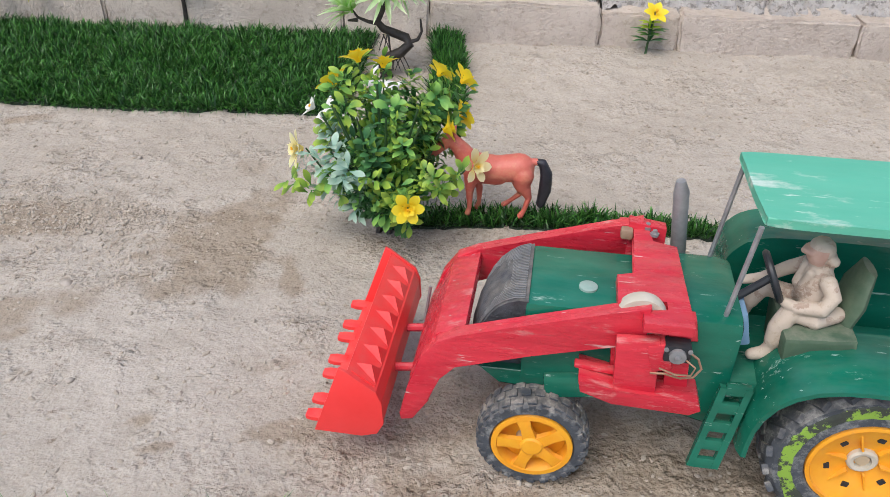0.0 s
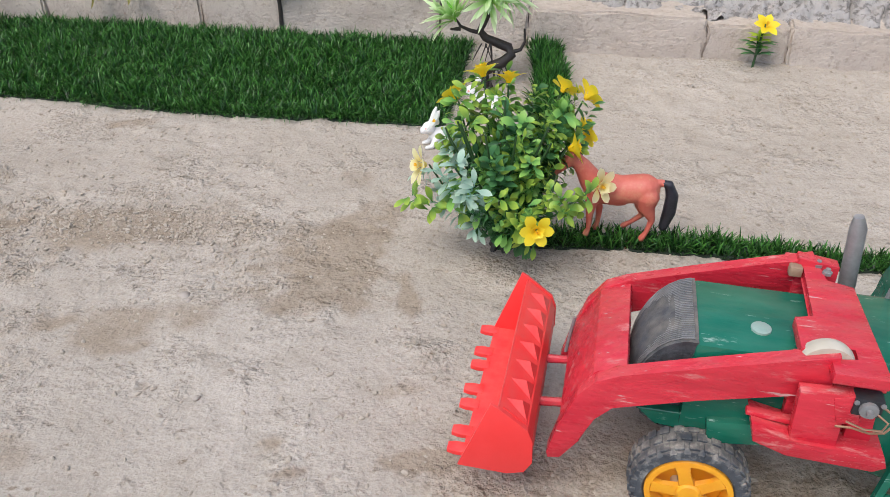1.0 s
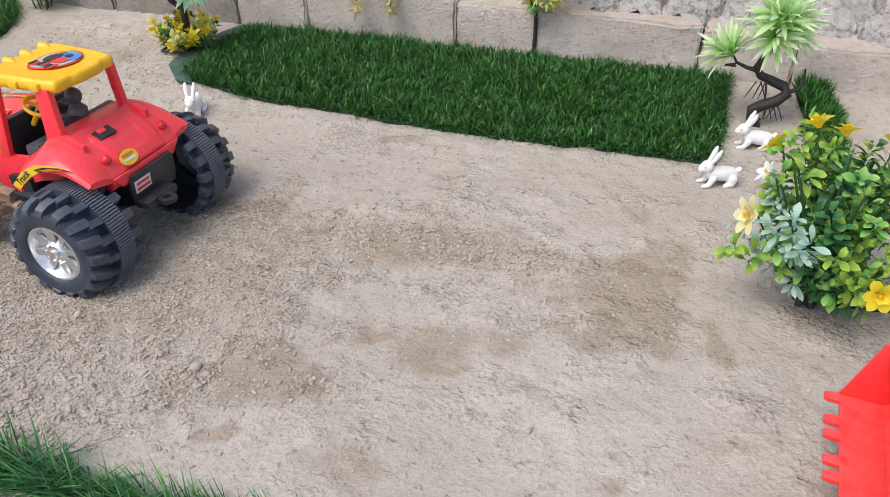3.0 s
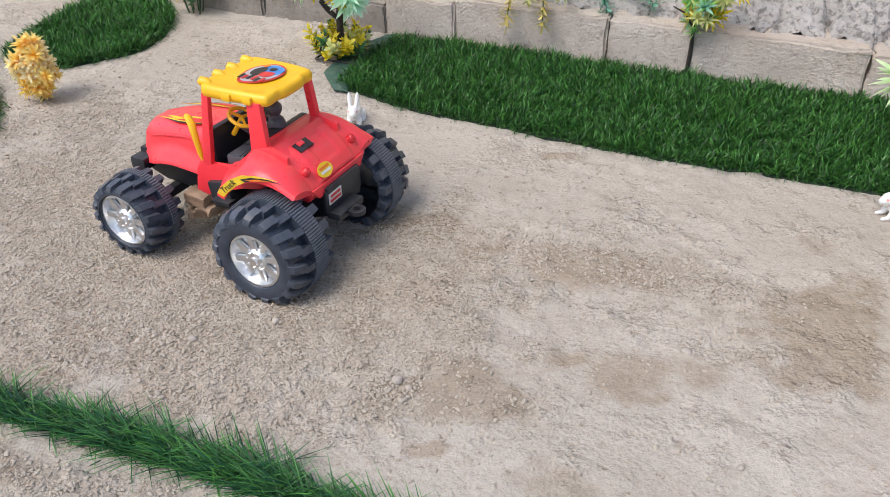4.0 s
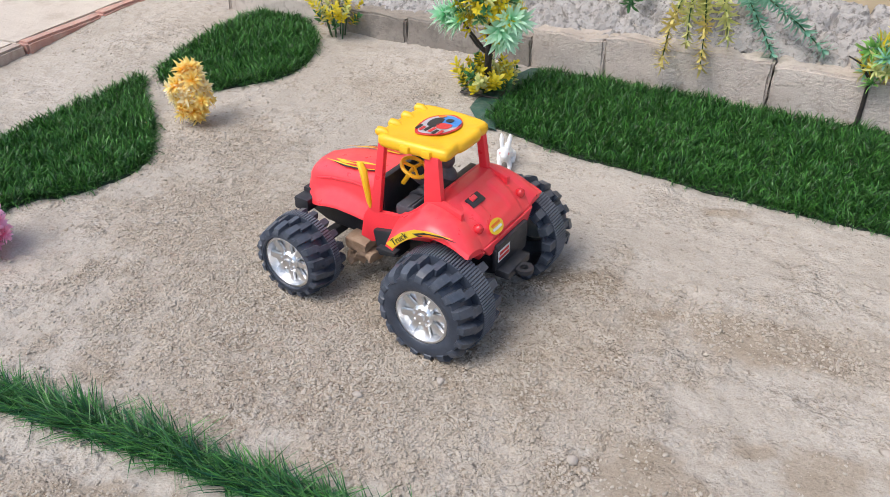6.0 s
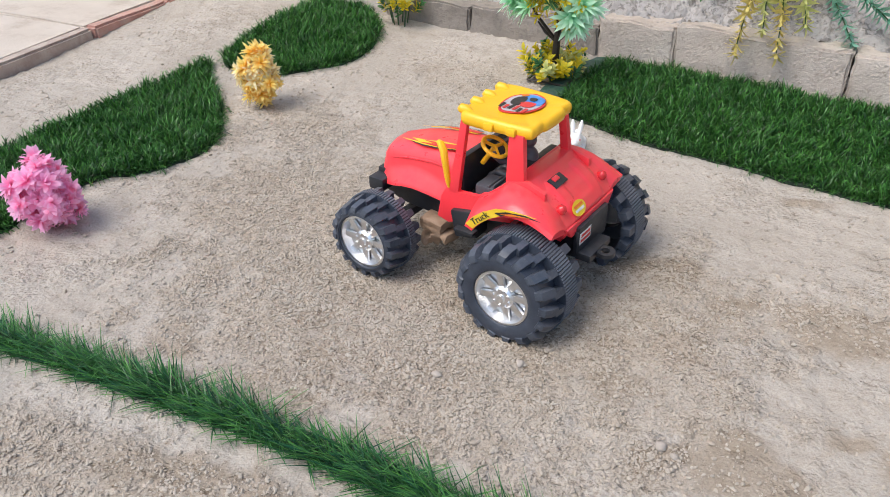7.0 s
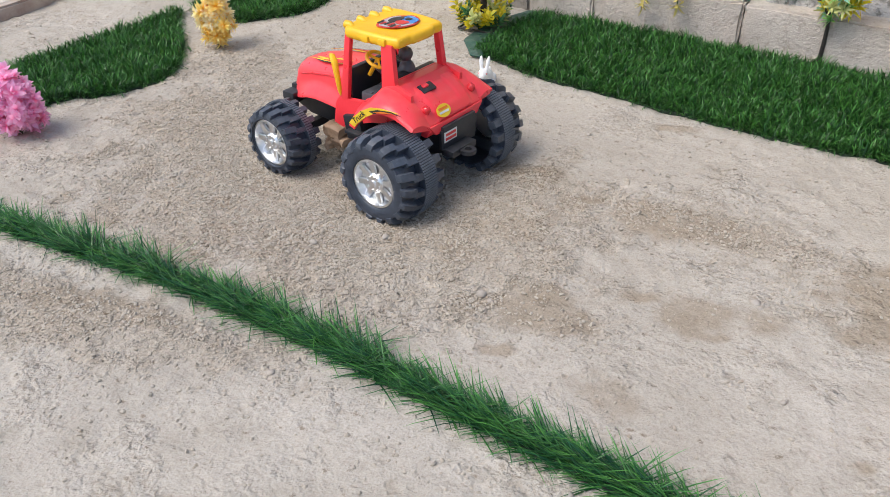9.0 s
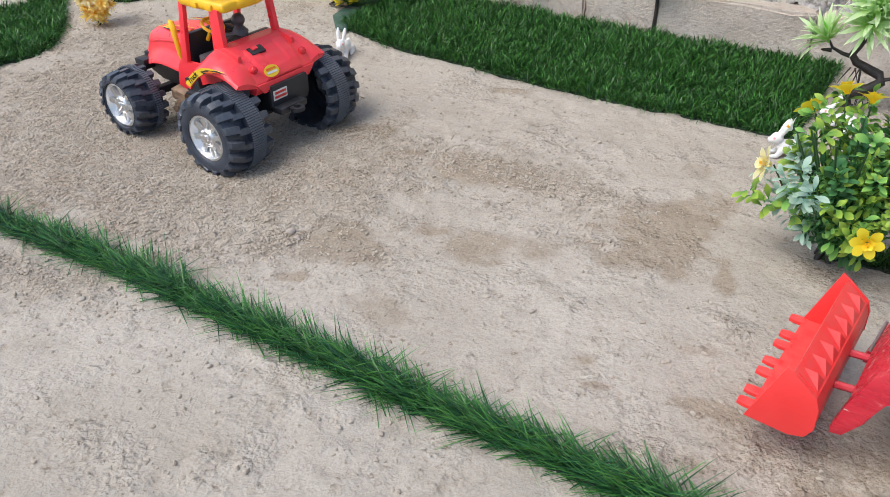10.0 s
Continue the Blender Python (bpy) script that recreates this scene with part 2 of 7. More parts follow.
def tube(bm, pts, radii, n=8, cap=True):
    """A round tube along points, with one radius for each."""
    pts = [Vector(p) for p in pts]
    if isinstance(radii, (int, float)):
        radii = [radii] * len(pts)
    rings, up = [], None
    for i, p in enumerate(pts):
        d = (pts[min(i + 1, len(pts) - 1)] - pts[max(i - 1, 0)]).normalized()
        if up is None:
            up = d.orthogonal().normalized()
        up = (up - d * up.dot(d)).normalized()
        side = d.cross(up)
        rings.append([bm.verts.new(p + (up * math.cos(a) + side * math.sin(a)) * radii[i]) for a in (2 * math.pi * k / n for k in range(n))])
    for a, b in zip(rings, rings[1:]):
        for k in range(n):
            bm.faces.new((a[k], a[(k + 1) % n], b[(k + 1) % n], b[k]))
    if cap:
        bm.faces.new(rings[0][::-1])
        bm.faces.new(rings[-1])
    return bm


def lathe(bm, profile, m=None, n=32):
    """Turns (radius, height) pairs about the z axis; m places it."""
    m = m if m is not None else Matrix()
    rings = []
    for r, h in profile:
        if r < 1e-6:
            rings.append([bm.verts.new(m @ Vector((0, 0, h)))])
        else:
            rings.append([bm.verts.new(m @ Vector((r * math.cos(a), r * math.sin(a), h))) for a in (2 * math.pi * k / n for k in range(n))])
    for a, b in zip(rings, rings[1:]):
        for k in range(n):
            q = [a[k % len(a)], a[(k + 1) % len(a)], b[(k + 1) % len(b)], b[k % len(b)]]
            q = list(dict.fromkeys(q))
            if len(q) > 2:
                bm.faces.new(q)
    return bm


def fnoise(x, y, s, seed=0.0):
    return noise.noise(Vector((x * s + seed * 7.3, y * s - seed * 3.1, seed)))


# ---- ground ----
WALL_SLOPE = -0.08


def wall_y(x):
    """The line of the wall's foot."""
    return 1.415 + WALL_SLOPE * (x + 0.582)


def smooth01(v):
    v = min(max(v, 0.0), 1.0)
    return v * v * (3 - 2 * v)


def ground_z(x, y):
    """Trodden soil: low swells, lumps, a bank at the wall's foot and ruts round the vehicles."""
    near = smooth01((y - 1.0) / 0.4)
    z = 0.022 * near
    z += 0.0035 * fnoise(x, y, 5.0, 1) + 0.002 * fnoise(x, y, 16.0, 2)
    z += 0.008 * math.exp(-((x - 0.11) ** 2 / 0.012 + (y - 0.815) ** 2 / 0.0016))
    print_zone = math.exp(-((x + 1.10) ** 2 / 0.040 + (y - 0.265) ** 2 / 0.0040))
    if print_zone > 0.02:
        z += print_zone * (0.0050 * abs(fnoise(x, y, 62.0, 51)) + 0.0025 * fnoise(x, y, 100.0, 52))
    rough = 0.5 + 0.9 * smooth01(0.5 + 1.5 * fnoise(x, y, 3.0, 3))
    for hx, hy, deep in ((-0.838, 0.665, 0.0095), (-0.800, 0.850, 0.0095), (-1.025, 0.690, 0.003)):
        z -= deep * math.exp(-((x - hx) ** 2 / 0.0066 + (y - hy) ** 2 / 0.0042))
    z += rough * (0.0026 * fnoise(x, y, 50.0, 4) + 0.0020 * fnoise(x, y, 110.0, 5))
    return z


# places of the damp brown stains and of shade painted round the loader: x, y, half sizes, turn in degrees, strength
STAINS_AND_SHADE = [(-0.240, 0.735, 0.055, 0.060, 20, 1.0), (-0.225, 0.80, 0.05, 0.06, 10, 0.85), (-0.20, 0.86, 0.035, 0.04, 0, 0.6), (-0.160, 0.712, 0.011, 0.045, 8, 0.85), (-0.412, 0.648, 0.022, 0.024, 0, 0.8), (-0.128, 0.490, 0.032, 0.014, 12, 0.95), (-0.024, 0.440, 0.035, 0.016, 0, 0.9), (-0.248, 0.500, 0.010, 0.009, 0, 0.8), (-0.228, 0.472, 0.022, 0.007, 20, 0.7), (-0.152, 0.570, 0.032, 0.010, 18, 0.55), (-0.358, 0.652, 0.038, 0.028, 15, 0.6), (-0.245, 0.940, 0.025, 0.03, 0, 0.45),
          (-0.57, 0.561, 0.085, 0.050, 25, 0.8), (-0.43, 0.632, 0.050, 0.040, 20, 0.9), (-0.515, 0.805, 0.085, 0.052, 20, 0.9), (-0.46, 0.473, 0.05, 0.03, 0, 0.5), (-0.257, 0.748, 0.070, 0.085, 15, 0.9),
          # the last three entries paint the loader's shadow brown
          (-0.745, 0.825, 0.085, 0.034, 25, 1.0), (-0.63, 0.797, 0.055, 0.024, 25, 0.7), (-0.530, 0.805, 0.070, 0.045, 25, 0.95), (-0.450, 0.80, 0.05, 0.035, 20, 0.7), (-0.588, 0.565, 0.060, 0.036, 25, 0.95), (-0.488, 0.640, 0.030, 0.018, 25, 0.8), (-0.585, 1.082, 0.038, 0.018, 10, 0.8), (-0.587, 0.480, 0.026, 0.012, 25, 0.8), (-0.70, 0.62, 0.045, 0.03, 30, 0.7), (-0.985, 0.330, 0.12, 0.032, 15, 0.85), (-1.15, 0.46, 0.04, 0.05, 0, 0.4), (0.05, 0.415, 0.10, 0.02, 0, 0.8), (0.19, 0.44, 0.08, 0.05, 0, 0.8), (0.12, 0.47, 0.16, 0.05, 0, 0.6)]
# loosened, crumbly soil; the (0.16, 0.40) entry also paints shade round the loader
CRUMBLE_AND_SHADE = [(-1.12, 0.28, 0.26, 0.06, 6, 0.7), (-0.9, 0.33, 0.2, 0.04, 6, 0.5), (-0.95, 0.62, 0.36, 0.24, 0, 1.0), (-0.75, 0.70, 0.2, 0.2, 0, 0.8), (-1.2, 0.75, 0.2, 0.2, 0, 0.7), (-1.35, 0.95, 0.15, 0.14, 0, 0.5), (-1.2, 1.25, 0.15, 0.1, 0, 0.4), (0.16, 0.40, 0.32, 0.12, 0, 0.75), (-0.05, 0.47, 0.10, 0.06, 0, 0.6), (-0.42, 0.82, 0.16, 0.07, -10, 0.5), (0.0, 0.78, 0.12, 0.06, 0, 0.4)]


def spots(x, y, places, edge):
    best = 0.0
    for cx, cy, a, b, turn, k in places:
        c, s = math.cos(radians(turn)), math.sin(radians(turn))
        dx, dy = x - cx, y - cy
        d = math.hypot((dx * c + dy * s) / a, (-dx * s + dy * c) / b)
        if d < 1.9:
            d += 0.55 * fnoise(x, y, 22.0, 6) + 0.3 * fnoise(x, y, 60.0, 7)
            best = max(best, k * smooth01((1.2 - d) / edge))
    return best


def build_ground():
    x0, x1, y0, y1, step = -2.25, 0.95, -0.1, 1.62, 0.0065
    nx, ny = int((x1 - x0) / step), int((y1 - y0) / step)
    xs, ys = np.linspace(x0, x1, nx), np.linspace(y0, y1, ny)
    verts, damp, loose = [], [], []
    for y in ys:
        for x in xs:
            k = spots(x, y, CRUMBLE_AND_SHADE, 0.9)
            z = ground_z(x, y)
            z += 0.0010 * fnoise(x * 0.3 + y * 0.08, y, 34.0, 18) * smooth01((x + 0.9) / 0.5)
            if k > 0:
                z += k * 0.0022 * fnoise(x, y, 85.0, 8)
            verts.append((x, y, z))
            damp.append(spots(x, y, STAINS_AND_SHADE, 0.8))
            loose.append(k)
    faces = [(j * nx + i, j * nx + i + 1, (j + 1) * nx + i + 1, (j + 1) * nx + i) for j in range(ny - 1) for i in range(nx - 1)]
    # the sheet goes on, coarse, to the horizon
    rim = [i for i in range(nx)] + [j * nx + nx - 1 for j in range(1, ny)] + [(ny - 1) * nx + i for i in range(nx - 2, -1, -1)] + [j * nx for j in range(ny - 2, 0, -1)]
    cx, cy = (x0 + x1) / 2, (y0 + y1) / 2
    prev = rim
    for far in (1.5, 4.0, 20.0, 400.0):
        ring = []
        for i in rim:
            x, y, _ = verts[i]
            ring.append(len(verts))
            verts.append((cx + (x - cx) * far, cy + (y - cy) * far, -0.01 if far < 2 else -0.03))
            damp.append(0.0)
            loose.append(0.0)
        k = len(rim)
        faces += [(prev[a], ring[a], ring[(a + 1) % k], prev[(a + 1) % k]) for a in range(k)]
        prev = ring
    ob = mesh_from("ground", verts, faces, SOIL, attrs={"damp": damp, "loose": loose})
    return tagged(ob, "pale dry sandy soil with damp brown stains and painted loader shade", "ground", kind="structure")


build_ground()


# ---- turf ----
def inside(x, y, poly):
    hit, j = False, len(poly) - 1
    for i in range(len(poly)):
        (xi, yi), (xj, yj) = poly[i], poly[j]
        if (yi > y) != (yj > y) and x < (xj - xi) * (y - yi) / (yj - yi) + xi:
            hit = not hit
        j = i
    return hit


def rounded(poly, per=6):
    """A closed smooth curve through the corners."""
    out, k = [], len(poly)
    for i in range(k):
        p0, p1, p2, p3 = (np.array(poly[(i + d) % k], dtype=float) for d in (-1, 0, 1, 2))
        for s in range(per):
            t = s / per
            out.append(tuple(0.5 * (2 * p1 + (p2 - p0) * t + (2 * p0 - 5 * p1 + 4 * p2 - p3) * t * t + (3 * p1 - p0 - 3 * p2 + p3) * t ** 3)))
    return out


def blades(count, roots, length, width, lean, rng, heading=None, spread=math.pi, curl=0.5, least=0.2):
    """Bent tapering blades: verts, faces and the height along the blade."""
    verts, faces, tip = [], [], []
    for k in range(count):
        x, y, z = roots(k)
        h = heading(x, y) if heading else 0.0
        a = h + rng.uniform(-spread, spread)
        ln = length * rng.uniform(0.65, 1.2) * (1 + 0.45 * fnoise(x, y, 24.0, 33))
        w = width * rng.uniform(0.7, 1.2)
        tilt = lean * rng.uniform(least, 1.3)
        dx, dy = math.cos(a), math.sin(a)
        f = rng.uniform(0, math.pi)
        sx, sy = math.cos(f) * w / 2, math.sin(f) * w / 2
        px, py, pz, i0 = x, y, z, len(verts)
        # tip rises slowly, so the painted root shade reaches well up the blade
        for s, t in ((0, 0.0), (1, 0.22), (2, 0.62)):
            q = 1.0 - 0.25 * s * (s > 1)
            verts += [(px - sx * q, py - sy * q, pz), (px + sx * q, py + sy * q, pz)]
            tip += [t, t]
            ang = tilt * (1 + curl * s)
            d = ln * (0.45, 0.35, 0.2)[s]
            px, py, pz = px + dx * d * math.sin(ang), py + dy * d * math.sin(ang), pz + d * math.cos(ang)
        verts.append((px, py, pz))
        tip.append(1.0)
        faces += [(i0, i0 + 1, i0 + 3, i0 + 2), (i0 + 2, i0 + 3, i0 + 5, i0 + 4), (i0 + 4, i0 + 5, i0 + 6)]
    return verts, faces, tip


def turf(name, label, outline, count, length, width, lean, material, seed, heading=None, spread=math.pi, lift=0.0025, curl=0.5, least=0.2):
    rng = random.Random(seed)
    xs, ys = [p[0] for p in outline], [p[1] for p in outline]
    cx, cy = sum(xs) / len(xs), sum(ys) / len(ys)
    base = thing(name, label, "artificial turf", pose(cx, cy, ground_z(cx, cy)))
    z0 = ground_z(cx, cy)
    bm = bmesh.new()
    top = [bm.verts.new((x - cx, y - cy, ground_z(x, y) - z0 + lift)) for x, y in outline]
    low = [bm.verts.new((x - cx, y - cy, ground_z(x, y) - z0 - 0.003)) for x, y in outline]
    bmesh.ops.triangulate(bm, faces=[bm.faces.new(top)])
    for i in range(len(top)):
        bm.faces.new((top[i], low[i], low[(i + 1) % len(top)], top[(i + 1) % len(top)]))
    part("backing", bm, BACKING, base, "dark woven turf backing")

    def root(k):
        while True:
            x, y = rng.uniform(min(xs), max(xs)), rng.uniform(min(ys), max(ys))
            if inside(x, y, outline):
                return x - cx, y - cy, ground_z(x, y) - z0 + lift - 0.001
    v, f, t = blades(count, root, length, width, lean, rng, heading, spread, curl, least)
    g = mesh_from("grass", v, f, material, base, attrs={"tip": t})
    tagged(g, kind="stuff")
    return base


STRIP_A = [(-1.01, 1.19), (-0.83, 1.143), (-0.68, 1.128), (-0.55, 1.113), (-0.42, 1.104), (-0.30, 1.101), (-0.145, 1.095), (-0.135, 1.17), (-0.115, 1.37), (-0.32, 1.383), (-0.52, 1.398), (-0.74, 1.418), (-0.90, 1.43), (-0.99, 1.43), (-1.0, 1.33)]
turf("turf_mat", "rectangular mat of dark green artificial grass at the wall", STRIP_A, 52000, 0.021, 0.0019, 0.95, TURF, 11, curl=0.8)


def curled_edge():
    """The turf's bare left end, lifted off the soil."""
    mat = next(o for o in bpy.data.objects if o.name == "turf_mat")
    at = mat.matrix_world.translation
    verts = []
    line = [(-0.975, 1.172), (-1.003, 1.225), (-0.998, 1.29), (-0.992, 1.36), (-0.985, 1.43)]
    nx, ny = 60, 10
    for j in range(ny):
        for i in range(nx):
            s = i / (nx - 1) * (len(line) - 1)
            k = min(int(s), len(line) - 2)
            x = line[k][0] + (line[k + 1][0] - line[k][0]) * (s - k)
            y = line[k][1] + (line[k + 1][1] - line[k][1]) * (s - k)
            t = j / (ny - 1)
            w = 0.050 * (0.55 + 0.45 * math.sin(math.pi * i / (nx - 1)))
            verts.append((x - w * t - at.x, y - at.y + 0.004 * fnoise(s, t, 3.0, 31), ground_z(x, y) - at.z + 0.004 + 0.006 * math.sin(math.pi * (0.15 + 0.75 * t)) * (0.6 + 0.4 * fnoise(s, 0.3, 2.0, 32))))
    faces = [(j * nx + i, j * nx + i + 1, (j + 1) * nx + i + 1, (j + 1) * nx + i) for j in range(ny - 1) for i in range(nx - 1)]
    ob = mesh_from("curled_edge", verts, faces, TEAL_EDGE, mat, "curled dark teal edge of the mat")
    s = ob.modifiers.new("thick", "SOLIDIFY")
    s.thickness = 0.0025


curled_edge()
LEAF_B = rounded([(-1.52, 0.42), (-1.50, 0.54), (-1.505, 0.66), (-1.45, 0.74), (-1.432, 0.84), (-1.485, 0.925), (-1.555, 0.995), (-1.628, 1.055), (-1.688, 1.112), (-1.695, 1.0), (-1.705, 0.85), (-1.712, 0.7), (-1.70, 0.5)])
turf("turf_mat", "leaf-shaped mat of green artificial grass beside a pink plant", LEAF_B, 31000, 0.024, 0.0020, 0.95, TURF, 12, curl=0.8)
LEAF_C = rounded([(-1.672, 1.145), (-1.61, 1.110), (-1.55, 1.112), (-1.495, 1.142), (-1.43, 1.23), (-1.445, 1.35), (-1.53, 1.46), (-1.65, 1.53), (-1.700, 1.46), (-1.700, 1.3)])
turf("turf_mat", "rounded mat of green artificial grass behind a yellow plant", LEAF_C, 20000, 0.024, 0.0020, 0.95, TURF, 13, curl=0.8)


def band(line, half):
    left, right = [], []
    for i, (x, y) in enumerate(line):
        a, b = line[max(i - 1, 0)], line[min(i + 1, len(line) - 1)]
        d = Vector((b[0] - a[0], b[1] - a[1])).normalized()
        left.append((x - d.y * half, y + d.x * half))
        right.append((x + d.y * half, y - d.x * half))
    return left + right[::-1]


FRONT = [(-1.75, 0.33), (-1.45, 0.365), (-1.25, 0.385), (-1.12, 0.398), (-1.0, 0.405), (-0.87, 0.41), (-0.74, 0.411), (-0.61, 0.403), (-0.46, 0.398), (-0.333, 0.392), (-0.247, 0.386), (-0.17, 0.381), (-0.09, 0.376)]
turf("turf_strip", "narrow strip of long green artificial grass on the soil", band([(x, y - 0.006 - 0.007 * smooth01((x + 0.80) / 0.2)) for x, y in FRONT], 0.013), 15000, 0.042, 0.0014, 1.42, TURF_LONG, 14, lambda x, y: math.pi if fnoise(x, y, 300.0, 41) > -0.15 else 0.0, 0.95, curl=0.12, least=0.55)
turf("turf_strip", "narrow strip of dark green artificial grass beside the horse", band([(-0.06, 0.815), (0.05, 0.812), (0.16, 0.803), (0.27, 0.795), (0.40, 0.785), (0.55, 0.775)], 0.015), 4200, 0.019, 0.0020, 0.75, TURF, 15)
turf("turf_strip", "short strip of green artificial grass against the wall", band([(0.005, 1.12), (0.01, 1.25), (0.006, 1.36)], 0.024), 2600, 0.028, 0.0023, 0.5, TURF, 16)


# ---- wall ----
JOINTS = [-2.35, -2.05, -1.78, -1.50, -1.295, -1.015, -0.872, -0.582, -0.165, -0.02, 0.265, 0.395, 0.685, 0.98, 1.30]
TOPS = [0.075, 0.075, 0.075, 0.072, 0.078, 0.095, 0.105, 0.105, 0.098, 0.09, 0.078, 0.08, 0.08, 0.08]


def build_wall():
    rng = random.Random(21)
    bm = bmesh.new()
    box(bm, (-0.5, wall_y(-0.5) + 0.14, 0.01), (4.6, 0.25, 0.10), Matrix.Rotation(math.atan(WALL_SLOPE), 4, "Z"))
    wall = part("wall_north", bm, MORTAR, None)
    tagged(wall, "low wall of old concrete blocks topped with rough mortar", "wall", kind="structure")
    ang = math.atan(WALL_SLOPE)
    for i, (a, b) in enumerate(zip(JOINTS, JOINTS[1:])):
        gap = rng.uniform(0.0, 0.002)
        w, top, cx = b - a - gap, TOPS[i], (a + b) / 2
        bm = bmesh.new()
        box(bm, (0, 0, 0), (w, 0.11, top + 0.04))
        bmesh.ops.subdivide_edges(bm, edges=bm.edges, cuts=9, use_grid_fill=True)
        bmesh.ops.bevel(bm, geom=[e for e in bm.edges if e.is_manifold and e.calc_face_angle() > 1.0], offset=0.004, segments=2, affect="EDGES")
        for v in bm.verts:
            q = v.co * 28 + Vector((i * 5.1, 0, 0))
            v.co += Vector((noise.noise(q), noise.noise(q + Vector((9, 0, 0))), noise.noise(q + Vector((0, 9, 0))))) * 0.005 + Vector((noise.noise(q * 2.6), noise.noise(q * 2.6 + Vector((5, 0, 0))), noise.noise(q * 2.6 + Vector((0, 5, 0))))) * 0.003
        bmesh.ops.transform(bm, matrix=Matrix.Translation((cx, wall_y(cx) + 0.055 + rng.uniform(-0.004, 0.004), (top - 0.04) / 2)) @ Matrix.Rotation(ang + rng.uniform(-0.012, 0.012), 4, "Z"), verts=bm.verts)
        part("block", bm, BLOCK_DARK if i in (4, 3) else BLOCK, wall)
    # sloping bed of broken mortar above the blocks
    nx, ny = 1100, 60
    verts = []
    for j in range(ny):
        for i in range(nx):
            x = -2.4 + 3.6 * i / (nx - 1)
            t = j / (ny - 1)
            k = max(q for q in range(len(JOINTS) - 1) if JOINTS[q] <= max(x, JOINTS[0]))
            lip = TOPS[k]
            y = wall_y(x) + 0.03 + 0.20 * t + 0.012 * fnoise(x, t, 9, 11) * (1 - t)
            z = lip - 0.012 + 0.075 * t ** 0.8 + 0.012 * fnoise(x, y, 14, 12) + 0.016 * abs(fnoise(x, y, 30, 13)) + 0.013 * abs(fnoise(x, y, 75, 14)) + 0.005 * fnoise(x, y, 150, 16) - 0.02 * smooth01(1 - abs(fnoise(x, y, 11, 15)) * 16)
            verts.append((x, y, z))
    faces = [(j * nx + i, j * nx + i + 1, (j + 1) * nx + i + 1, (j + 1) * nx + i) for j in range(ny - 1) for i in range(nx - 1)]
    tagged(mesh_from("mortar_bed", verts, faces, MORTAR, wall, "rough cracked grey mortar"), kind="stuff")
    bm = bmesh.new()
    box(bm, (-0.5, wall_y(-0.5) + 0.29, 0.45), (4.6, 0.16, 0.9), Matrix.Rotation(ang, 4, "Z"), 0.004)
    tagged(part("wall_plaster", bm, PLASTER, None), "tan plastered wall above the mortar ledge", "wall", kind="structure")


build_wall()


# ---- pavement at the side ----
def build_pavement():
    d = Vector((-0.05, 0.78)).normalized()
    nrm = Vector((-d.y, d.x))
    p0 = Vector((-1.975, 0.70))

    def quad(bm, s0, s1, w0, w1, z0, z1, bevel):
        box(bm, (0, 0, 0), (s1 - s0, w1 - w0, z1 - z0))
        bmesh.ops.subdivide_edges(bm, edges=bm.edges, cuts=6, use_grid_fill=True)
        bmesh.ops.bevel(bm, geom=[e for e in bm.edges if e.is_manifold and e.calc_face_angle() > 1.0], offset=bevel, segments=2, affect="EDGES")
        for v in bm.verts:
            v.co.z += 0.003 * noise.noise(v.co * 15)
            v.co.y += 0.004 * noise.noise(v.co * 22)
        c = p0 + d * ((s0 + s1) / 2) + nrm * ((w0 + w1) / 2)
        bmesh.ops.transform(bm, matrix=Matrix.Translation((c.x, c.y, (z0 + z1) / 2)) @ Matrix.Rotation(math.atan2(d.y, d.x), 4, "Z"), verts=bm.verts)
        return bm
    top = 0.026
    base = part("pavement", quad(bmesh.new(), -1.2, 0.418, 0.0275, 1.2, -0.05, top, 0.004), SLAB, None)
    tagged(base, "worn pale concrete pavement with a red brick edge", "pavement", kind="structure")
    part("slab", quad(bmesh.new(), 0.421, 0.93, 0.0275, 1.2, -0.05, top + 0.001, 0.004), SLAB, base)
    for s0, s1, w0, mat, label in ((-1.2, -0.62, 0.001, EDGE_OLD, "weathered brown edging"), (-0.617, -0.09, -0.002, EDGE_OLD, "weathered brown edging"), (-0.087, 0.418, 0.0, EDGE_OLD, "weathered brown edging"), (0.421, 0.64, -0.003, REDBRICK, "red brick edging"), (0.643, 0.92, -0.003, REDBRICK, "red brick edging")):
        part("edge_brick", quad(bmesh.new(), s0, s1, w0, 0.026, -0.05, top + 0.002, 0.005), mat, base, label)


build_pavement()


# ---- vehicle materials ----
RED_TOY = surface("glossy_red_plastic", (0.88, 0.040, 0.056), (0.92, 0.055, 0.072), 20, 0.30, bump=0.05, bscale=300, dust=0.12, rvar=0.08)
YELLOW_TOY = surface("yellow_plastic", (0.85, 0.44, 0.012), (0.90, 0.52, 0.02), 20, 0.35, bump=0.05, bscale=300, rvar=0.08)
BLACK_TOY = surface("black_plastic", (0.014, 0.015, 0.019), (0.024, 0.026, 0.032), 40, 0.45, bump=0.1, bscale=300, dust=0.06)
TYRE_TOY = surface("dark_toy_tyre", (0.027, 0.034, 0.050), (0.052, 0.062, 0.086), 45, 0.36, bump=0.25, bscale=260, dust=0.07)
TYRE_LUG = surface("scuffed_tyre_blocks", (0.036, 0.044, 0.062), (0.070, 0.082, 0.108), 70, 0.38, bump=0.3, bscale=240, wear=(0.11, 0.125, 0.15), wear_scale=110, wear_at=(0.55, 0.75), dust=0.10)
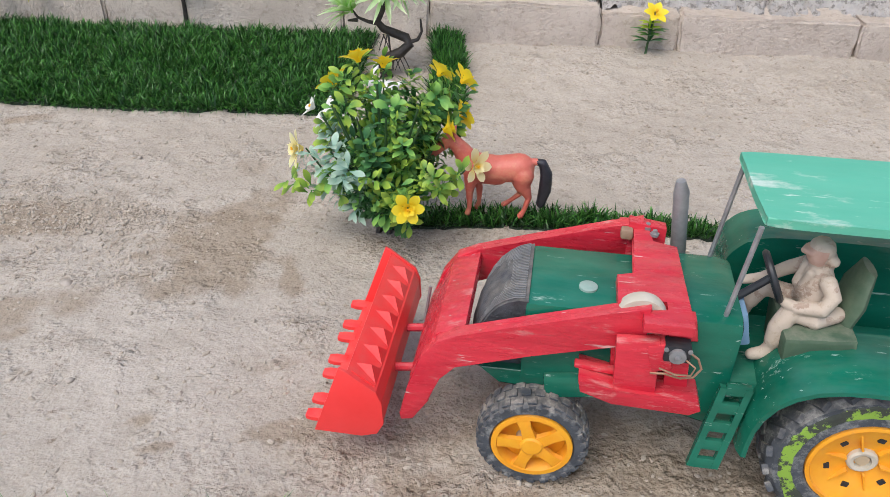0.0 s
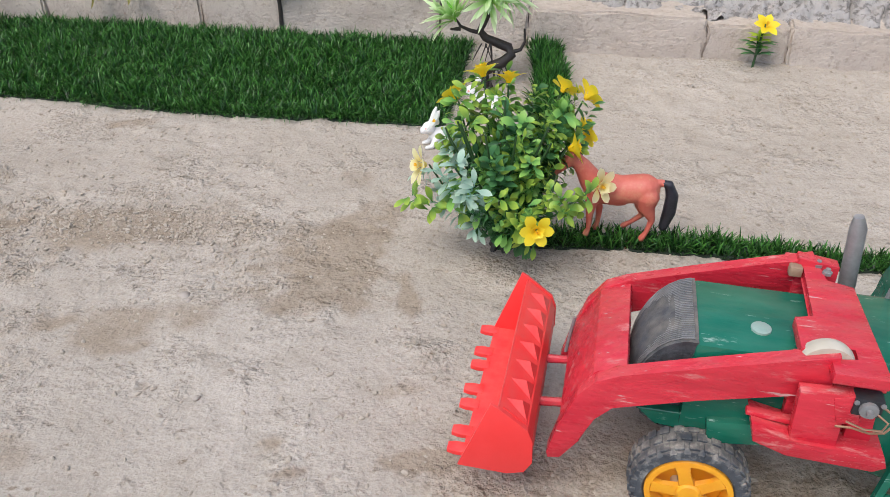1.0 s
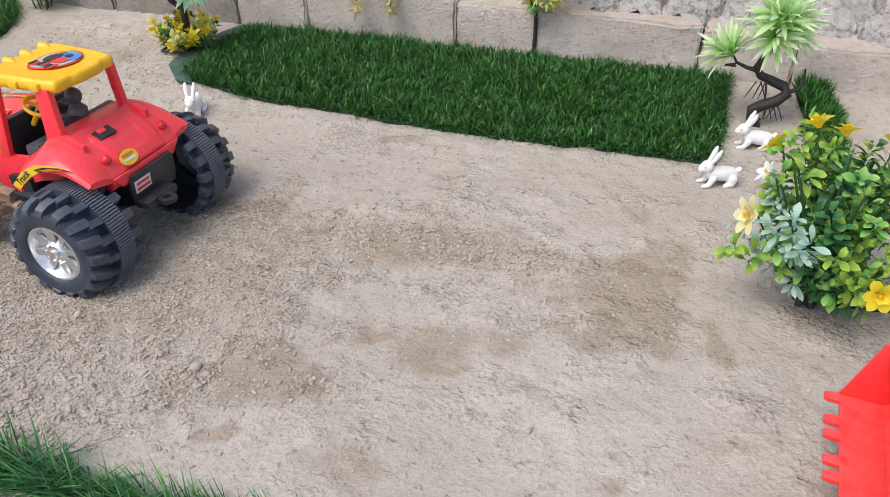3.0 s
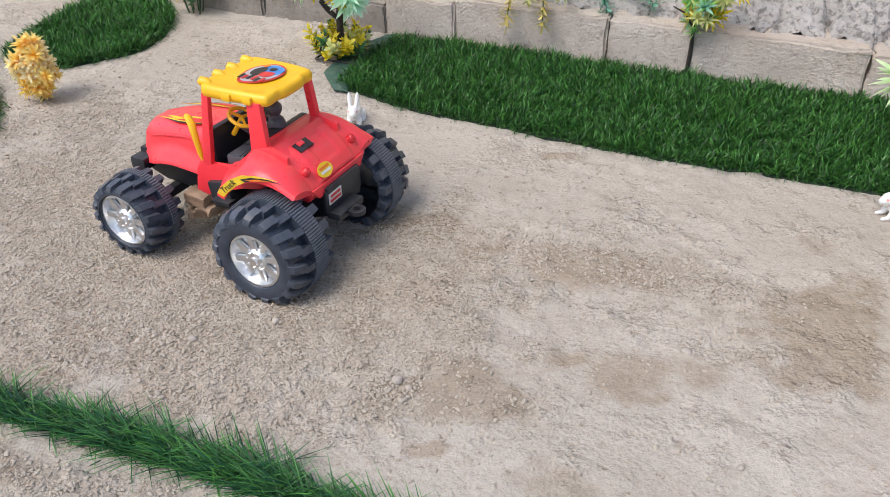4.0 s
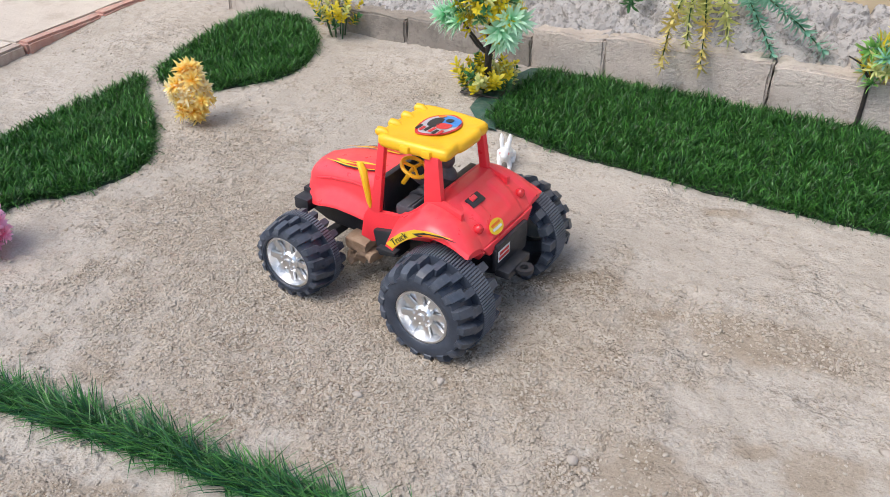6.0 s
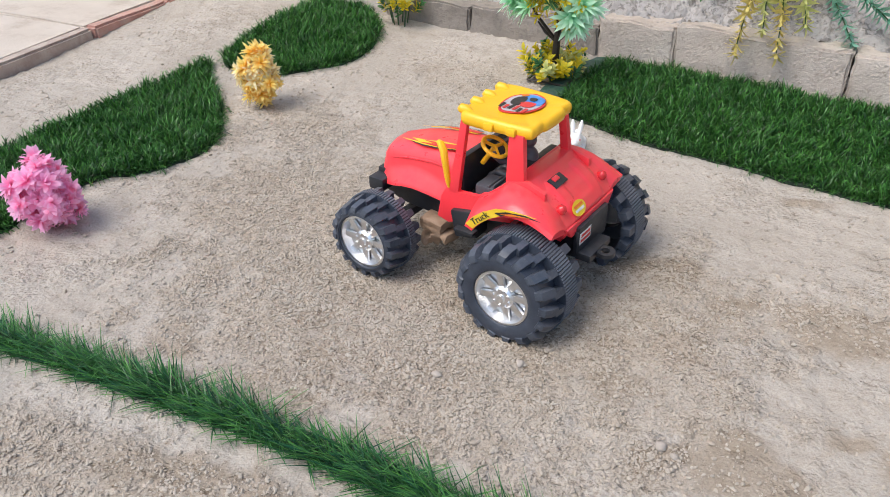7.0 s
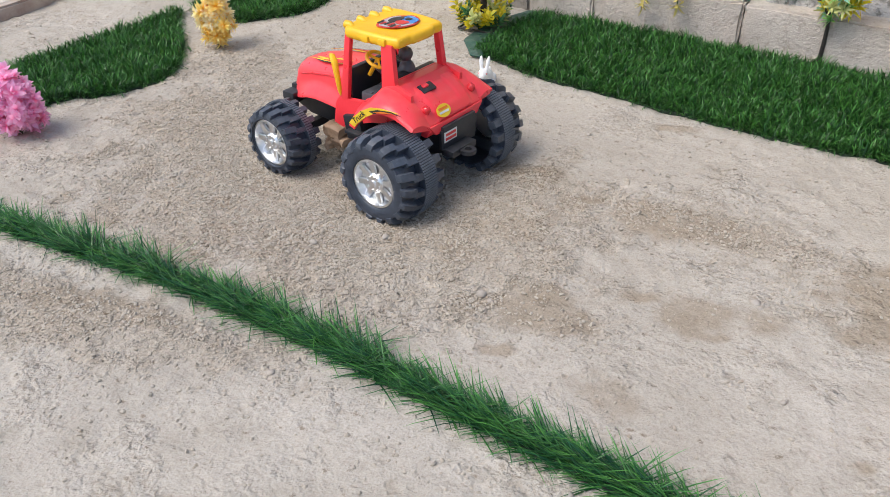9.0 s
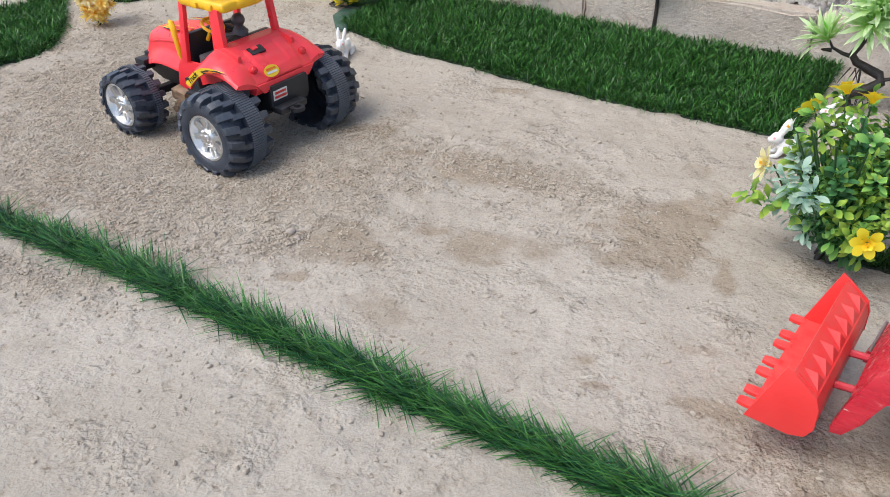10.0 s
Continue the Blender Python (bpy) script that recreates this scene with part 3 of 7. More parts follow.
TYRE_BAND = surface("worn_tyre_band", (0.095, 0.110, 0.138), (0.140, 0.158, 0.190), 60, 0.45, bump=0.2, dust=0.08)
CHROME = surface("chromed_plastic", (0.78, 0.78, 0.79), (0.88, 0.88, 0.89), 30, 0.34, metal=1.0, bump=0.1, bscale=150, dust=0.25)
GREY_TOY = surface("grey_plastic", (0.055, 0.055, 0.065), (0.10, 0.10, 0.115), 40, 0.4, bump=0.1)
RED_LAMP = surface("red_lamp_plastic", (0.62, 0.02, 0.03), (0.7, 0.03, 0.04), 30, 0.2, bump=0)
ST_YELLOW = surface("yellow_sticker", (0.80, 0.50, 0.02), (0.86, 0.58, 0.04), 60, 0.4, bump=0)
ST_BLACK = surface("black_print", (0.02, 0.02, 0.02), (0.03, 0.03, 0.03), 60, 0.4, bump=0)
ST_RED = surface("red_print", (0.6, 0.03, 0.03), (0.7, 0.05, 0.04), 60, 0.4, bump=0)
ST_BLUE = surface("blue_print", (0.05, 0.22, 0.55), (0.08, 0.30, 0.65), 60, 0.4, bump=0)
ST_WHITE = surface("white_print", (0.6, 0.6, 0.6), (0.72, 0.7, 0.68), 60, 0.4, bump=0)
ST_DIM = surface("pale_grey_print", (0.42, 0.38, 0.38), (0.55, 0.50, 0.50), 400, 0.4, bump=0)
ST_ORANGE = surface("orange_print", (0.75, 0.16, 0.02), (0.8, 0.22, 0.02), 60, 0.4, bump=0)

RED_WOOD = surface("dusty_red_painted_wood", (0.50, 0.014, 0.034), (0.66, 0.034, 0.056), 34, 0.27, bump=0.6, bscale=130, bdist=0.0022, wear=(0.66, 0.28, 0.26), wear_scale=95, wear_at=(0.58, 0.74), dust=0.16, stretch=(0.3, 1, 1), scratch=(0.66, 0.40, 0.38))
GREEN_WOOD = surface("scuffed_green_painted_wood", (0.003, 0.080, 0.048), (0.010, 0.165, 0.105), 22, 0.20, bump=0.5, bscale=90, bdist=0.0018, wear=(0.36, 0.50, 0.43), wear_scale=80, wear_at=(0.62, 0.72), dust=0.07, stretch=(0.35, 1, 1), scratch=(0.30, 0.44, 0.38))
ROOF_WOOD = surface("pale_green_painted_board", (0.075, 0.36, 0.24), (0.12, 0.45, 0.31), 14, 0.38, bump=0.25, bscale=110, bdist=0.001, wear=(0.52, 0.62, 0.54), wear_scale=26, wear_at=(0.58, 0.68), dust=0.05, stretch=(0.4, 1.6, 1), scratch=(0.60, 0.70, 0.62))
LUMP = surface("brown_glue_lump", (0.26, 0.16, 0.10), (0.38, 0.26, 0.18), 50, 0.7, bump=0.6, bscale=180)
BARE_WOOD = surface("bare_wood", (0.42, 0.31, 0.19), (0.52, 0.41, 0.28), 40, 0.8, bump=0.3, bscale=160)
PULLEY = surface("dirty_white_disc", (0.46, 0.41, 0.32), (0.57, 0.52, 0.44), 50, 0.7, bump=0.2, wear=(0.42, 0.33, 0.2), wear_scale=60)
BUCKET_RED = surface("bright_red_plastic", (0.82, 0.035, 0.035), (0.88, 0.05, 0.05), 25, 0.42, bump=0.08, bscale=250, dust=0.18)
MESH_GREY = surface("grey_wire_mesh", (0.040, 0.042, 0.048), (0.085, 0.09, 0.10), 120, 0.85, bump=0.9, bscale=380, bdist=0.0015, dust=0.5)
METAL_GREY = surface("dull_grey_metal", (0.20, 0.20, 0.205), (0.36, 0.36, 0.365), 60, 0.5, metal=0.4, bump=0.2, dust=0.3)
RUBBER = surface("dusty_rubber", (0.034, 0.040, 0.050), (0.075, 0.083, 0.098), 50, 0.75, bump=0.4, bscale=220, wear=(0.32, 0.32, 0.31), wear_scale=90, wear_at=(0.50, 0.72), dust=0.75)
GREEN_RUBBER = surface("paint_smeared_rubber", (0.03, 0.035, 0.03), (0.06, 0.07, 0.05), 50, 0.75, bump=0.4, bscale=220, wear=(0.24, 0.40, 0.05), wear_scale=75, wear_at=(0.49, 0.525), dust=0.1)
ORANGE_RIM = surface("orange_yellow_plastic", (0.80, 0.30, 0.012), (0.86, 0.40, 0.02), 40, 0.45, bump=0.15, wear=(0.50, 0.26, 0.08), wear_scale=70, wear_at=(0.62, 0.8), dust=0.25)
OLIVE = surface("olive_green_cushion", (0.045, 0.085, 0.05), (0.08, 0.13, 0.08), 50, 0.7, bump=0.3, dust=0.4)
KHAKI = surface("pale_khaki_plastic", (0.45, 0.36, 0.28), (0.56, 0.46, 0.38), 60, 0.75, bump=0.35, bscale=200, wear=(0.36, 0.27, 0.20), wear_scale=190, wear_at=(0.54, 0.72), dust=0.3)
DARK_DOLL = surface("dark_grey_doll_plastic", (0.05, 0.05, 0.06), (0.09, 0.09, 0.10), 60, 0.4, bump=0.1)
PALE_BLUE = surface("pale_blue_plastic", (0.16, 0.28, 0.42), (0.22, 0.34, 0.48), 60, 0.5, bump=0.1)
TWIG_WIRE = surface("copper_wire", (0.36, 0.20, 0.12), (0.42, 0.26, 0.18), 60, 0.5, metal=0.6, bump=0)


def loft(bm, sections, closed=True, caps=True):
    """Skins a row of cross-sections with the same number of points."""
    rings = [[bm.verts.new(p) for p in s] for s in sections]
    k = len(rings[0])
    for a, b in zip(rings, rings[1:]):
        for i in range(k if closed else k - 1):
            bm.faces.new((a[i], a[(i + 1) % k], b[(i + 1) % k], b[i]))
    if caps and closed:
        bm.faces.new(rings[0][::-1])
        bm.faces.new(rings[-1])
    return bm


def mirrored(half):
    """Closed section from points (y, z) of the +y half, listed from the bottom to the top."""
    return half + [(-y, z) for y, z in reversed(half)]


SIDE = Matrix.Rotation(radians(-90), 4, "X")  # turns the z axis of a lathe to +y


def lugged_tyre(r, width, lugs, lug_h, band, rim_r, off):
    """A hollow tyre on the y axis with a ribbed middle band; staggered blocks outside it, square teeth inside."""
    bm = bmesh.new()
    w, core = width / 2, r - lug_h
    lathe(bm, [(rim_r, w - 0.006), (rim_r + 0.0015, w - 0.002), (rim_r + 0.004, w - 0.0006), (r * 0.70, w), (r * 0.80, w - 0.0015), (core, w - 0.009), (core, off + band), (r - 0.0005, off + band - 0.0006), (r - 0.0005, off - band + 0.0006), (core, off - band), (core, -w + 0.004), (core * 0.985, -w + 0.003), (core * 0.95, -w + 0.003), (core * 0.945, w - 0.016), (rim_r, w - 0.016), (rim_r, w - 0.006)], SIDE, 56)
    tread = bmesh.new()

    def block(a, secs):
        """secs: (y, half width along the tread, shift, low, high) from the band outwards."""
        m = Matrix.Rotation(a, 4, "Y")
        rings = [[tread.verts.new(m @ Vector(p)) for p in ((sh - h, y, lo), (sh + h, y, lo), (sh + h * 0.86, y, hi), (sh - h * 0.86, y, hi))] for y, h, sh, lo, hi in secs]
        for p, q in zip(rings, rings[1:]):
            for k in range(4):
                tread.faces.new((p[k], p[(k + 1) % 4], q[(k + 1) % 4], q[k]))
        tread.faces.new(rings[0][::-1])
        tread.faces.new(rings[-1])
    pitch = 2 * math.pi * r / lugs
    y0, ym = off + band - 0.0004, off + band + (w - off - band) * 0.50
    for i in range(lugs):
        a = 2 * math.pi * i / lugs
        # beside the band, then a wider block that wraps over the shoulder
        block(a, [(y0, pitch * 0.20, 0.0, core - 0.002, r - 0.0008), (ym, pitch * 0.21, pitch * 0.08, core - 0.002, r - 0.0022)])
        block(a, [(ym - 0.002, pitch * 0.25, pitch * 0.26, core - 0.002, r - 0.0012), (w - 0.0075, pitch * 0.25, pitch * 0.34, core - 0.003, r - 0.0034), (w - 0.0012, pitch * 0.23, pitch * 0.38, core * 0.90, core + lug_h * 0.30), (w + 0.0006, pitch * 0.20, pitch * 0.40, r * 0.755, r * 0.80)])
        block(a + math.pi / lugs, [(off - band + 0.0004, pitch * 0.26, 0.0, core - 0.002, r - 0.0010), (-w - 0.0005, pitch * 0.23, 0.0, core - 0.002, r - 0.0016)])
    ribs = bmesh.new()
    n = int(2 * math.pi * r / 0.0034)
    for k in range(n):
        box(ribs, (0, 0, 0), (0.0018, band * 1.92, 0.0014), Matrix.Rotation(2 * math.pi * k / n, 4, "Y") @ Matrix.Translation((0, off, r + 0.0002)))
    return bm, tread, ribs


def chrome_rim(r, y):
    bm = bmesh.new()
    lathe(bm, [(r + 0.0005, y - 0.012), (r + 0.0005, y + 0.001), (r - 0.002, y + 0.0015), (r - 0.0035, y - 0.004), (r - 0.006, y - 0.008), (0.0, y - 0.009)], SIDE, 32)
    for i in range(8):
        a = 2 * math.pi * i / 8
        m = Matrix.Rotation(a, 4, "Y") @ Matrix.Translation((0, y - 0.005, r * 0.60))
        box(bm, (0, 0, 0), (0.0078, 0.004, r * 0.66), m, 0.0010)
    lathe(bm, [(r * 0.40, y - 0.008), (r * 0.40, y - 0.002), (r * 0.34, y), (r * 0.16, y + 0.0005), (r * 0.14, y + 0.003), (0, y + 0.0035)], SIDE, 20)
    for i in range(8):
        a = 2 * math.pi * (i + 0.5) / 8
        lathe(bm, [(0.0014, y - 0.002), (0.0014, y + 0.0018), (0, y + 0.002)], Matrix.Rotation(a, 4, "Y") @ Matrix.Translation((0, 0, r * 0.30)) @ SIDE, 6)
    return bm


def flat_shape(bm, pts, place):
    """A thin flat sticker, 0.3 mm thick; place maps (a, b, lift) to a point."""
    lo = [bm.verts.new(place(a, b, 0.0002)) for a, b in pts]
    hi = [bm.verts.new(place(a, b, 0.0005)) for a, b in pts]
    bm.faces.new(hi)
    for i in range(len(pts)):
        bm.faces.new((lo[i], lo[(i + 1) % len(pts)], hi[(i + 1) % len(pts)], hi[i]))
    return bm


def lettering(name, text, size, material, m, parent):
    cu = bpy.data.curves.new(name, "FONT")
    cu.body, cu.size, cu.extrude, cu.align_x = text, size, 0.0002, "CENTER"
    tmp = new(name + "_curve", cu)
    me = bpy.data.meshes.new_from_object(tmp.evaluated_get(bpy.context.evaluated_depsgraph_get()))
    bpy.data.objects.remove(tmp)
    me.transform(m)
    me.name = name
    me.materials.clear()
    me.materials.append(material)
    ob = new(name, me)
    ob.parent = parent
    return ob


def organic(name, limbs, voxel, material_of, materials, label, category, m, smooth=3):
    """One plain mesh moulded from rounded limbs: (points, radii)."""
    bm = bmesh.new()
    for pts, radii in limbs:
        if isinstance(radii, (int, float)):
            radii = [radii] * len(pts)
        if len(pts) == 1:
            bmesh.ops.create_icosphere(bm, subdivisions=3, radius=radii[0], matrix=Matrix.Translation(pts[0]))
        else:
            tube(bm, pts, radii, 24)
            for p, r in ((pts[0], radii[0]), (pts[-1], radii[-1])):
                bmesh.ops.create_icosphere(bm, subdivisions=2, radius=r, matrix=Matrix.Translation(p))
    bmesh.ops.recalc_face_normals(bm, faces=bm.faces)
    me = bpy.data.meshes.new(name)
    bm.to_mesh(me)
    bm.free()
    tmp = new(name + "_mould", me)
    r = tmp.modifiers.new("r", "REMESH")
    r.mode, r.voxel_size = "VOXEL", voxel
    s = tmp.modifiers.new("s", "SMOOTH")
    s.iterations, s.factor = smooth, 0.5
    done = bpy.data.meshes.new_from_object(tmp.evaluated_get(bpy.context.evaluated_depsgraph_get()))
    bpy.data.objects.remove(tmp)
    done.name = name
    done.materials.clear()
    for q in materials:
        done.materials.append(q)
    done.shade_smooth()
    for p in done.polygons:
        p.material_index = material_of(p.center)
    ob = new(name, done)
    ob.matrix_world = m
    return tagged(ob, label, category)


# ---- red toy tractor ----
TRACTOR_AT = pose(-0.826, 0.760, 0.0, 0, 0, 173)


def build_toy_tractor():
    t = thing("toy_tractor", "red plastic toy tractor with a yellow roof and big black wheels", "toy tractor", TRACTOR_AT)
    # chassis
    bm = bmesh.new()
    prism(bm, [(-0.042, 0.062), (-0.042, 0.098), (0.236, 0.092), (0.238, 0.07), (0.20, 0.055), (0.10, 0.05), (0.0, 0.05)], -0.034, 0.034, "xz", 0.002)
    box(bm, (0.226, 0, 0.078), (0.022, 0.104, 0.016), None, 0.002)
    box(bm, (0.0, 0, 0.048), (0.014, 0.13, 0.014), None, 0.002)
    box(bm, (0.187, 0, 0.046), (0.012, 0.16, 0.012), None, 0.002)
    part("chassis", bm, BLACK_TOY, t)
    for s in (1, -1):
        bm = bmesh.new()
        box(bm, (0.088, s * 0.052, 0.074), (0.03, 0.026, 0.034), Matrix.Rotation(0.2, 4, "Y"), 0.003)
        box(bm, (0.082, s * 0.068, 0.070), (0.026, 0.012, 0.004), None, 0.001)
        part("footstep", bm, BLACK_TOY, t)
    # hood, with flaring front wings
    def hood_section(x, hw, top, flare, low):
        return [(x, y, z) for y, z in mirrored([(flare, low), (flare - 0.001, low + 0.005), (hw + 0.003, low + 0.014), (hw, low + 0.022), (hw * 0.98, top - 0.019), (hw * 0.90, top - 0.010), (hw * 0.70, top - 0.0045), (hw * 0.35, top - 0.001)])]
    bm = bmesh.new()
    loft(bm, [hood_section(*q) for q in ((0.100, 0.046, 0.1450, 0.054, 0.086), (0.112, 0.045, 0.1447, 0.054, 0.086), (0.125, 0.044, 0.1442, 0.0545, 0.0875), (0.145, 0.042, 0.1430, 0.0555, 0.0905), (0.165, 0.040, 0.1410, 0.0565, 0.0925), (0.182, 0.038, 0.1385, 0.0560, 0.0905), (0.198, 0.036, 0.1350, 0.0525, 0.0850), (0.212, 0.034, 0.1305, 0.0460, 0.0800), (0.222, 0.0315, 0.1270, 0.0390, 0.0780), (0.229, 0.028, 0.1200, 0.0330, 0.0785), (0.2325, 0.023, 0.1120, 0.0260, 0.0800))])
    hood = part("hood", bm, RED_TOY, t, "", 50)
    for s in (1, -1):
        bm = bmesh.new()
        tube(bm, [(0.128, s * 0.0436, 0.1265), (0.150, s * 0.0415, 0.1262), (0.185, s * 0.0375, 0.1200), (0.212, s * 0.0338, 0.1120)], [0.0006, 0.0014, 0.0014, 0.0006], 6)
        part("side_ridge", bm, RED_TOY, hood)
        def on_hood(a, b, lift):
            top = 0.1450 - 0.012 * (a - 0.1) - 1.08 * max(a - 0.115, 0) ** 2
            e = abs(b) / (0.046 - 0.10 * (a - 0.1))
            return (a, b, top - 0.0008 - 0.0040 * e ** 2 - 0.0045 * e ** 5 + 0.0009 + lift)
        flames = ((ST_YELLOW, 0.0, [(0.122, 0.0285), (0.140, 0.0318), (0.165, 0.0312), (0.206, 0.0205), (0.176, 0.0257), (0.192, 0.0188), (0.165, 0.0210), (0.150, 0.0180), (0.124, 0.0180)]),
                  (ST_RED, 0.0005, [(0.122, 0.0268), (0.142, 0.0302), (0.176, 0.0268), (0.150, 0.0258), (0.174, 0.0218), (0.145, 0.0225), (0.124, 0.0195)]),
                  (ST_BLACK, 0.0009, [(0.122, 0.0300), (0.140, 0.0333), (0.168, 0.0322), (0.190, 0.0262), (0.166, 0.0308), (0.140, 0.0322), (0.122, 0.0290)]))
        for m, lift, pts in flames:
            bm = bmesh.new()
            flat_shape(bm, [(a, s * b) for a, b in pts], lambda a, b, z: on_hood(a, b, z + lift))
            part("hood_flame", bm, m, hood)
    # cab tub: side walls round the door opening, black inside
    CY = 0.006
    for s in (1, -1):
        bm = bmesh.new()
        yo = CY + s * 0.050
        prism(bm, [(0.128, 0.070), (0.122, 0.100), (0.112, 0.116), (0.102, 0.114), (0.098, 0.109), (0.074, 0.111), (0.058, 0.120), (0.046, 0.132), (0.036, 0.142), (0.014, 0.148), (-0.010, 0.140), (-0.010, 0.100), (0.060, 0.088), (0.084, 0.078), (0.112, 0.066)], yo - 0.003, yo + 0.003, "xz", 0.0012)
        part("cab_side", bm, RED_TOY, t)
    bm = bmesh.new()
    prism(bm, [(0.030, 0.110), (0.030, 0.146), (0.012, 0.146), (-0.020, 0.122), (-0.036, 0.098), (-0.030, 0.088), (0.030, 0.092)], CY - 0.049, CY + 0.049, "xz", 0.0015)
    part("cab_body", bm, RED_TOY, t)
    bm = bmesh.new()
    box(bm, (0.066, CY, 0.1005), (0.076, 0.094, 0.004), None, 0.001)
    box(bm, (0.100, CY, 0.126), (0.008, 0.092, 0.048), None, 0.002)
    box(bm, (0.034, CY, 0.124), (0.010, 0.094, 0.046), None, 0.003)
    box(bm, (0.048, CY + 0.012, 0.112), (0.030, 0.034, 0.020), None, 0.003)
    box(bm, (0.040, CY + 0.012, 0.132), (0.010, 0.034, 0.034), Matrix.Rotation(-0.15, 4, "Y"), 0.003)
    box(bm, (0.084, CY - 0.020, 0.140), (0.020, 0.030, 0.016), Matrix.Rotation(0.5, 4, "Y"), 0.003)
    part("cab_interior", bm, BLACK_TOY, t)
    bm = bmesh.new()
    for k in range(4):
        box(bm, (0.058 + 0.006 * k, CY + 0.030, 0.1245 - 0.002 * k), (0.0035, 0.030, 0.004), Matrix.Rotation(0.35, 4, "Y"), 0.001)
    box(bm, (0.066, CY + 0.030, 0.116), (0.030, 0.032, 0.014), None, 0.003)
    part("seat_grille", bm, GREY_TOY, t, "grey slatted seat")
    for y, w in ((CY + 0.050, 0.0052), (CY - 0.048, 0.0046)):
        bm = bmesh.new()
        prism(bm, [(0.104 - w, 0.108), (0.106 + w, 0.108), (0.091 + w * 0.8, 0.198), (0.091 - w * 0.8, 0.198)], y - 0.0035, y + 0.0035, "xz", 0.001)
        part("cab_pillar", bm, RED_TOY, t)
    for y, e, w0, w1 in ((CY + 0.048, 0.0270, 0.0115, 0.0085), (CY - 0.048, 0.0190, 0.0052, 0.0046)):
        bm = bmesh.new()
        prism(bm, [(e - w0, 0.138), (e + w0, 0.138), (0.028 + w1, 0.197), (0.028 - w1, 0.197)], y - 0.004, y + 0.004, "xz", 0.0012)
        part("cab_pillar", bm, RED_TOY, t)
    # rear deck: a sloping panel with a raised middle, between the wings
    def spine(x):
        q = ((0.030, 0.1465), (0.014, 0.1440), (-0.004, 0.1375), (-0.018, 0.1285), (-0.028, 0.1185), (-0.036, 0.1060))
        for (xa, za), (xb, zb) in zip(q, q[1:]):
            if x >= xb:
                return za + (zb - za) * (xa - x) / (xa - xb)
        return q[-1][1]

    def arch(ang, r):
        a = radians(ang)
        return -0.004 + r * math.cos(a), 0.049 + r * math.sin(a)

    def deck_z(x, y):
        y = abs(y)
        mid = smooth01((0.038 - y + 0.10 * (x + 0.036)) / 0.007)
        z = spine(x) - 0.0028 * (1 - mid)
        z -= 0.0016 * smooth01((0.020 - y) / 0.004) * smooth01((x + 0.030) / 0.006) * smooth01((0.006 - x) / 0.006)
        return z
    nx, ny = 36, 57
    verts = [(0.030 - 0.066 * i / (nx - 1), -0.0565 + 0.113 * j / (ny - 1), 0) for i in range(nx) for j in range(ny)]
    verts = [(x, y, deck_z(x, y)) for x, y, z in verts]
    faces = [(i * ny + j, i * ny + j + 1, (i + 1) * ny + j + 1, (i + 1) * ny + j) for i in range(nx - 1) for j in range(ny - 1)]
    deck_part = mesh_from("rear_deck", verts, faces, RED_TOY, t)
    deck_part.modifiers.new("thick", "SOLIDIFY").thickness = 0.004
    bm = bmesh.new()
    prism(bm, [(-0.056, 0.104), (0.056, 0.104), (0.044, 0.090), (-0.044, 0.090)], -0.0375, -0.030, "yz", 0.0015)
    part("tailgate", bm, RED_TOY, t)
    lie = Matrix.Rotation(-0.46, 4, "Y")
    bm = bmesh.new()
    box(bm, (-0.0030, 0.019, 0.1375), (0.013, 0.025, 0.003), lie, 0.0005)
    part("deck_slot", bm, BLACK_TOY, deck_part, "black slot")
    bm = bmesh.new()
    box(bm, (-0.0015, 0.021, 0.1402), (0.006, 0.010, 0.004), lie, 0.0012)
    part("slot_catch", bm, RED_TOY, deck_part)
    for s in (1, -1):
        bm = bmesh.new()
        lathe(bm, [(0.0058, -0.001), (0.0052, 0.003), (0.0028, 0.0055), (0, 0.006)], Matrix.Translation((-0.024, s * 0.047, 0.1215)) @ Matrix.Rotation(radians(-42), 4, "Y"), 12)
        part("tail_light", bm, RED_LAMP, deck_part, "red tail light")
    # wings over the rear wheels, from the cab's side out to a broad rim
    for s in (1, -1):
        reach = 0.091 if s > 0 else 0.080
        bm = bmesh.new()
        secs = []
        for k in range(25):
            ang = 33 + 84 * k / 24
            taper = smooth01((ang - 72) / 46)
            xo, zo = arch(ang, (0.0865 if s > 0 else 0.0830) - 0.0125 * taper)
            xi = min(xo * 0.97 + 0.001, 0.088)
            if xi > 0.030:
                q = (xi - 0.030) / 0.056
                zi = 0.146 - 0.030 * q - 0.010 * math.sin(math.pi * min(q, 1))
            else:
                zi = deck_z(xi, 0.055)
            xb, zb = arch(ang, 0.0745 - 0.0045 * taper)
            row = [(xi, 0.0535, zi - 0.004), (xi, 0.0535, zi)]
            for e in (0.25, 0.5, 0.72, 0.88):
                bulge = 0.0035 * math.sin(math.pi * e)
                row.append((xi + (xo - xi) * e, 0.0535 + (reach - 0.0575) * e, zi + (zo - zi) * e ** 1.15 + bulge))
            row += [(xo, reach - 0.003, zo - 0.0003), (xo * 0.995, reach, zo - 0.0035), (xb, reach + 0.0005, zb), (xb, reach - 0.0025, zb), (xo * 0.97, reach - 0.004, zo - 0.006)]
            secs.append([(x, s * y, z) for x, y, z in row])
        loft(bm, secs)
        wing = part("wing", bm, RED_TOY, t, "", 32)
        if s > 0:
            def rim(a, b, lift):
                """Bends a flat drawing round the wing's rim."""
                dx, dz = a - 0.010, b - 0.0615
                ang = 35 + (math.degrees(math.atan2(dz, dx)) - 16) * 0.70
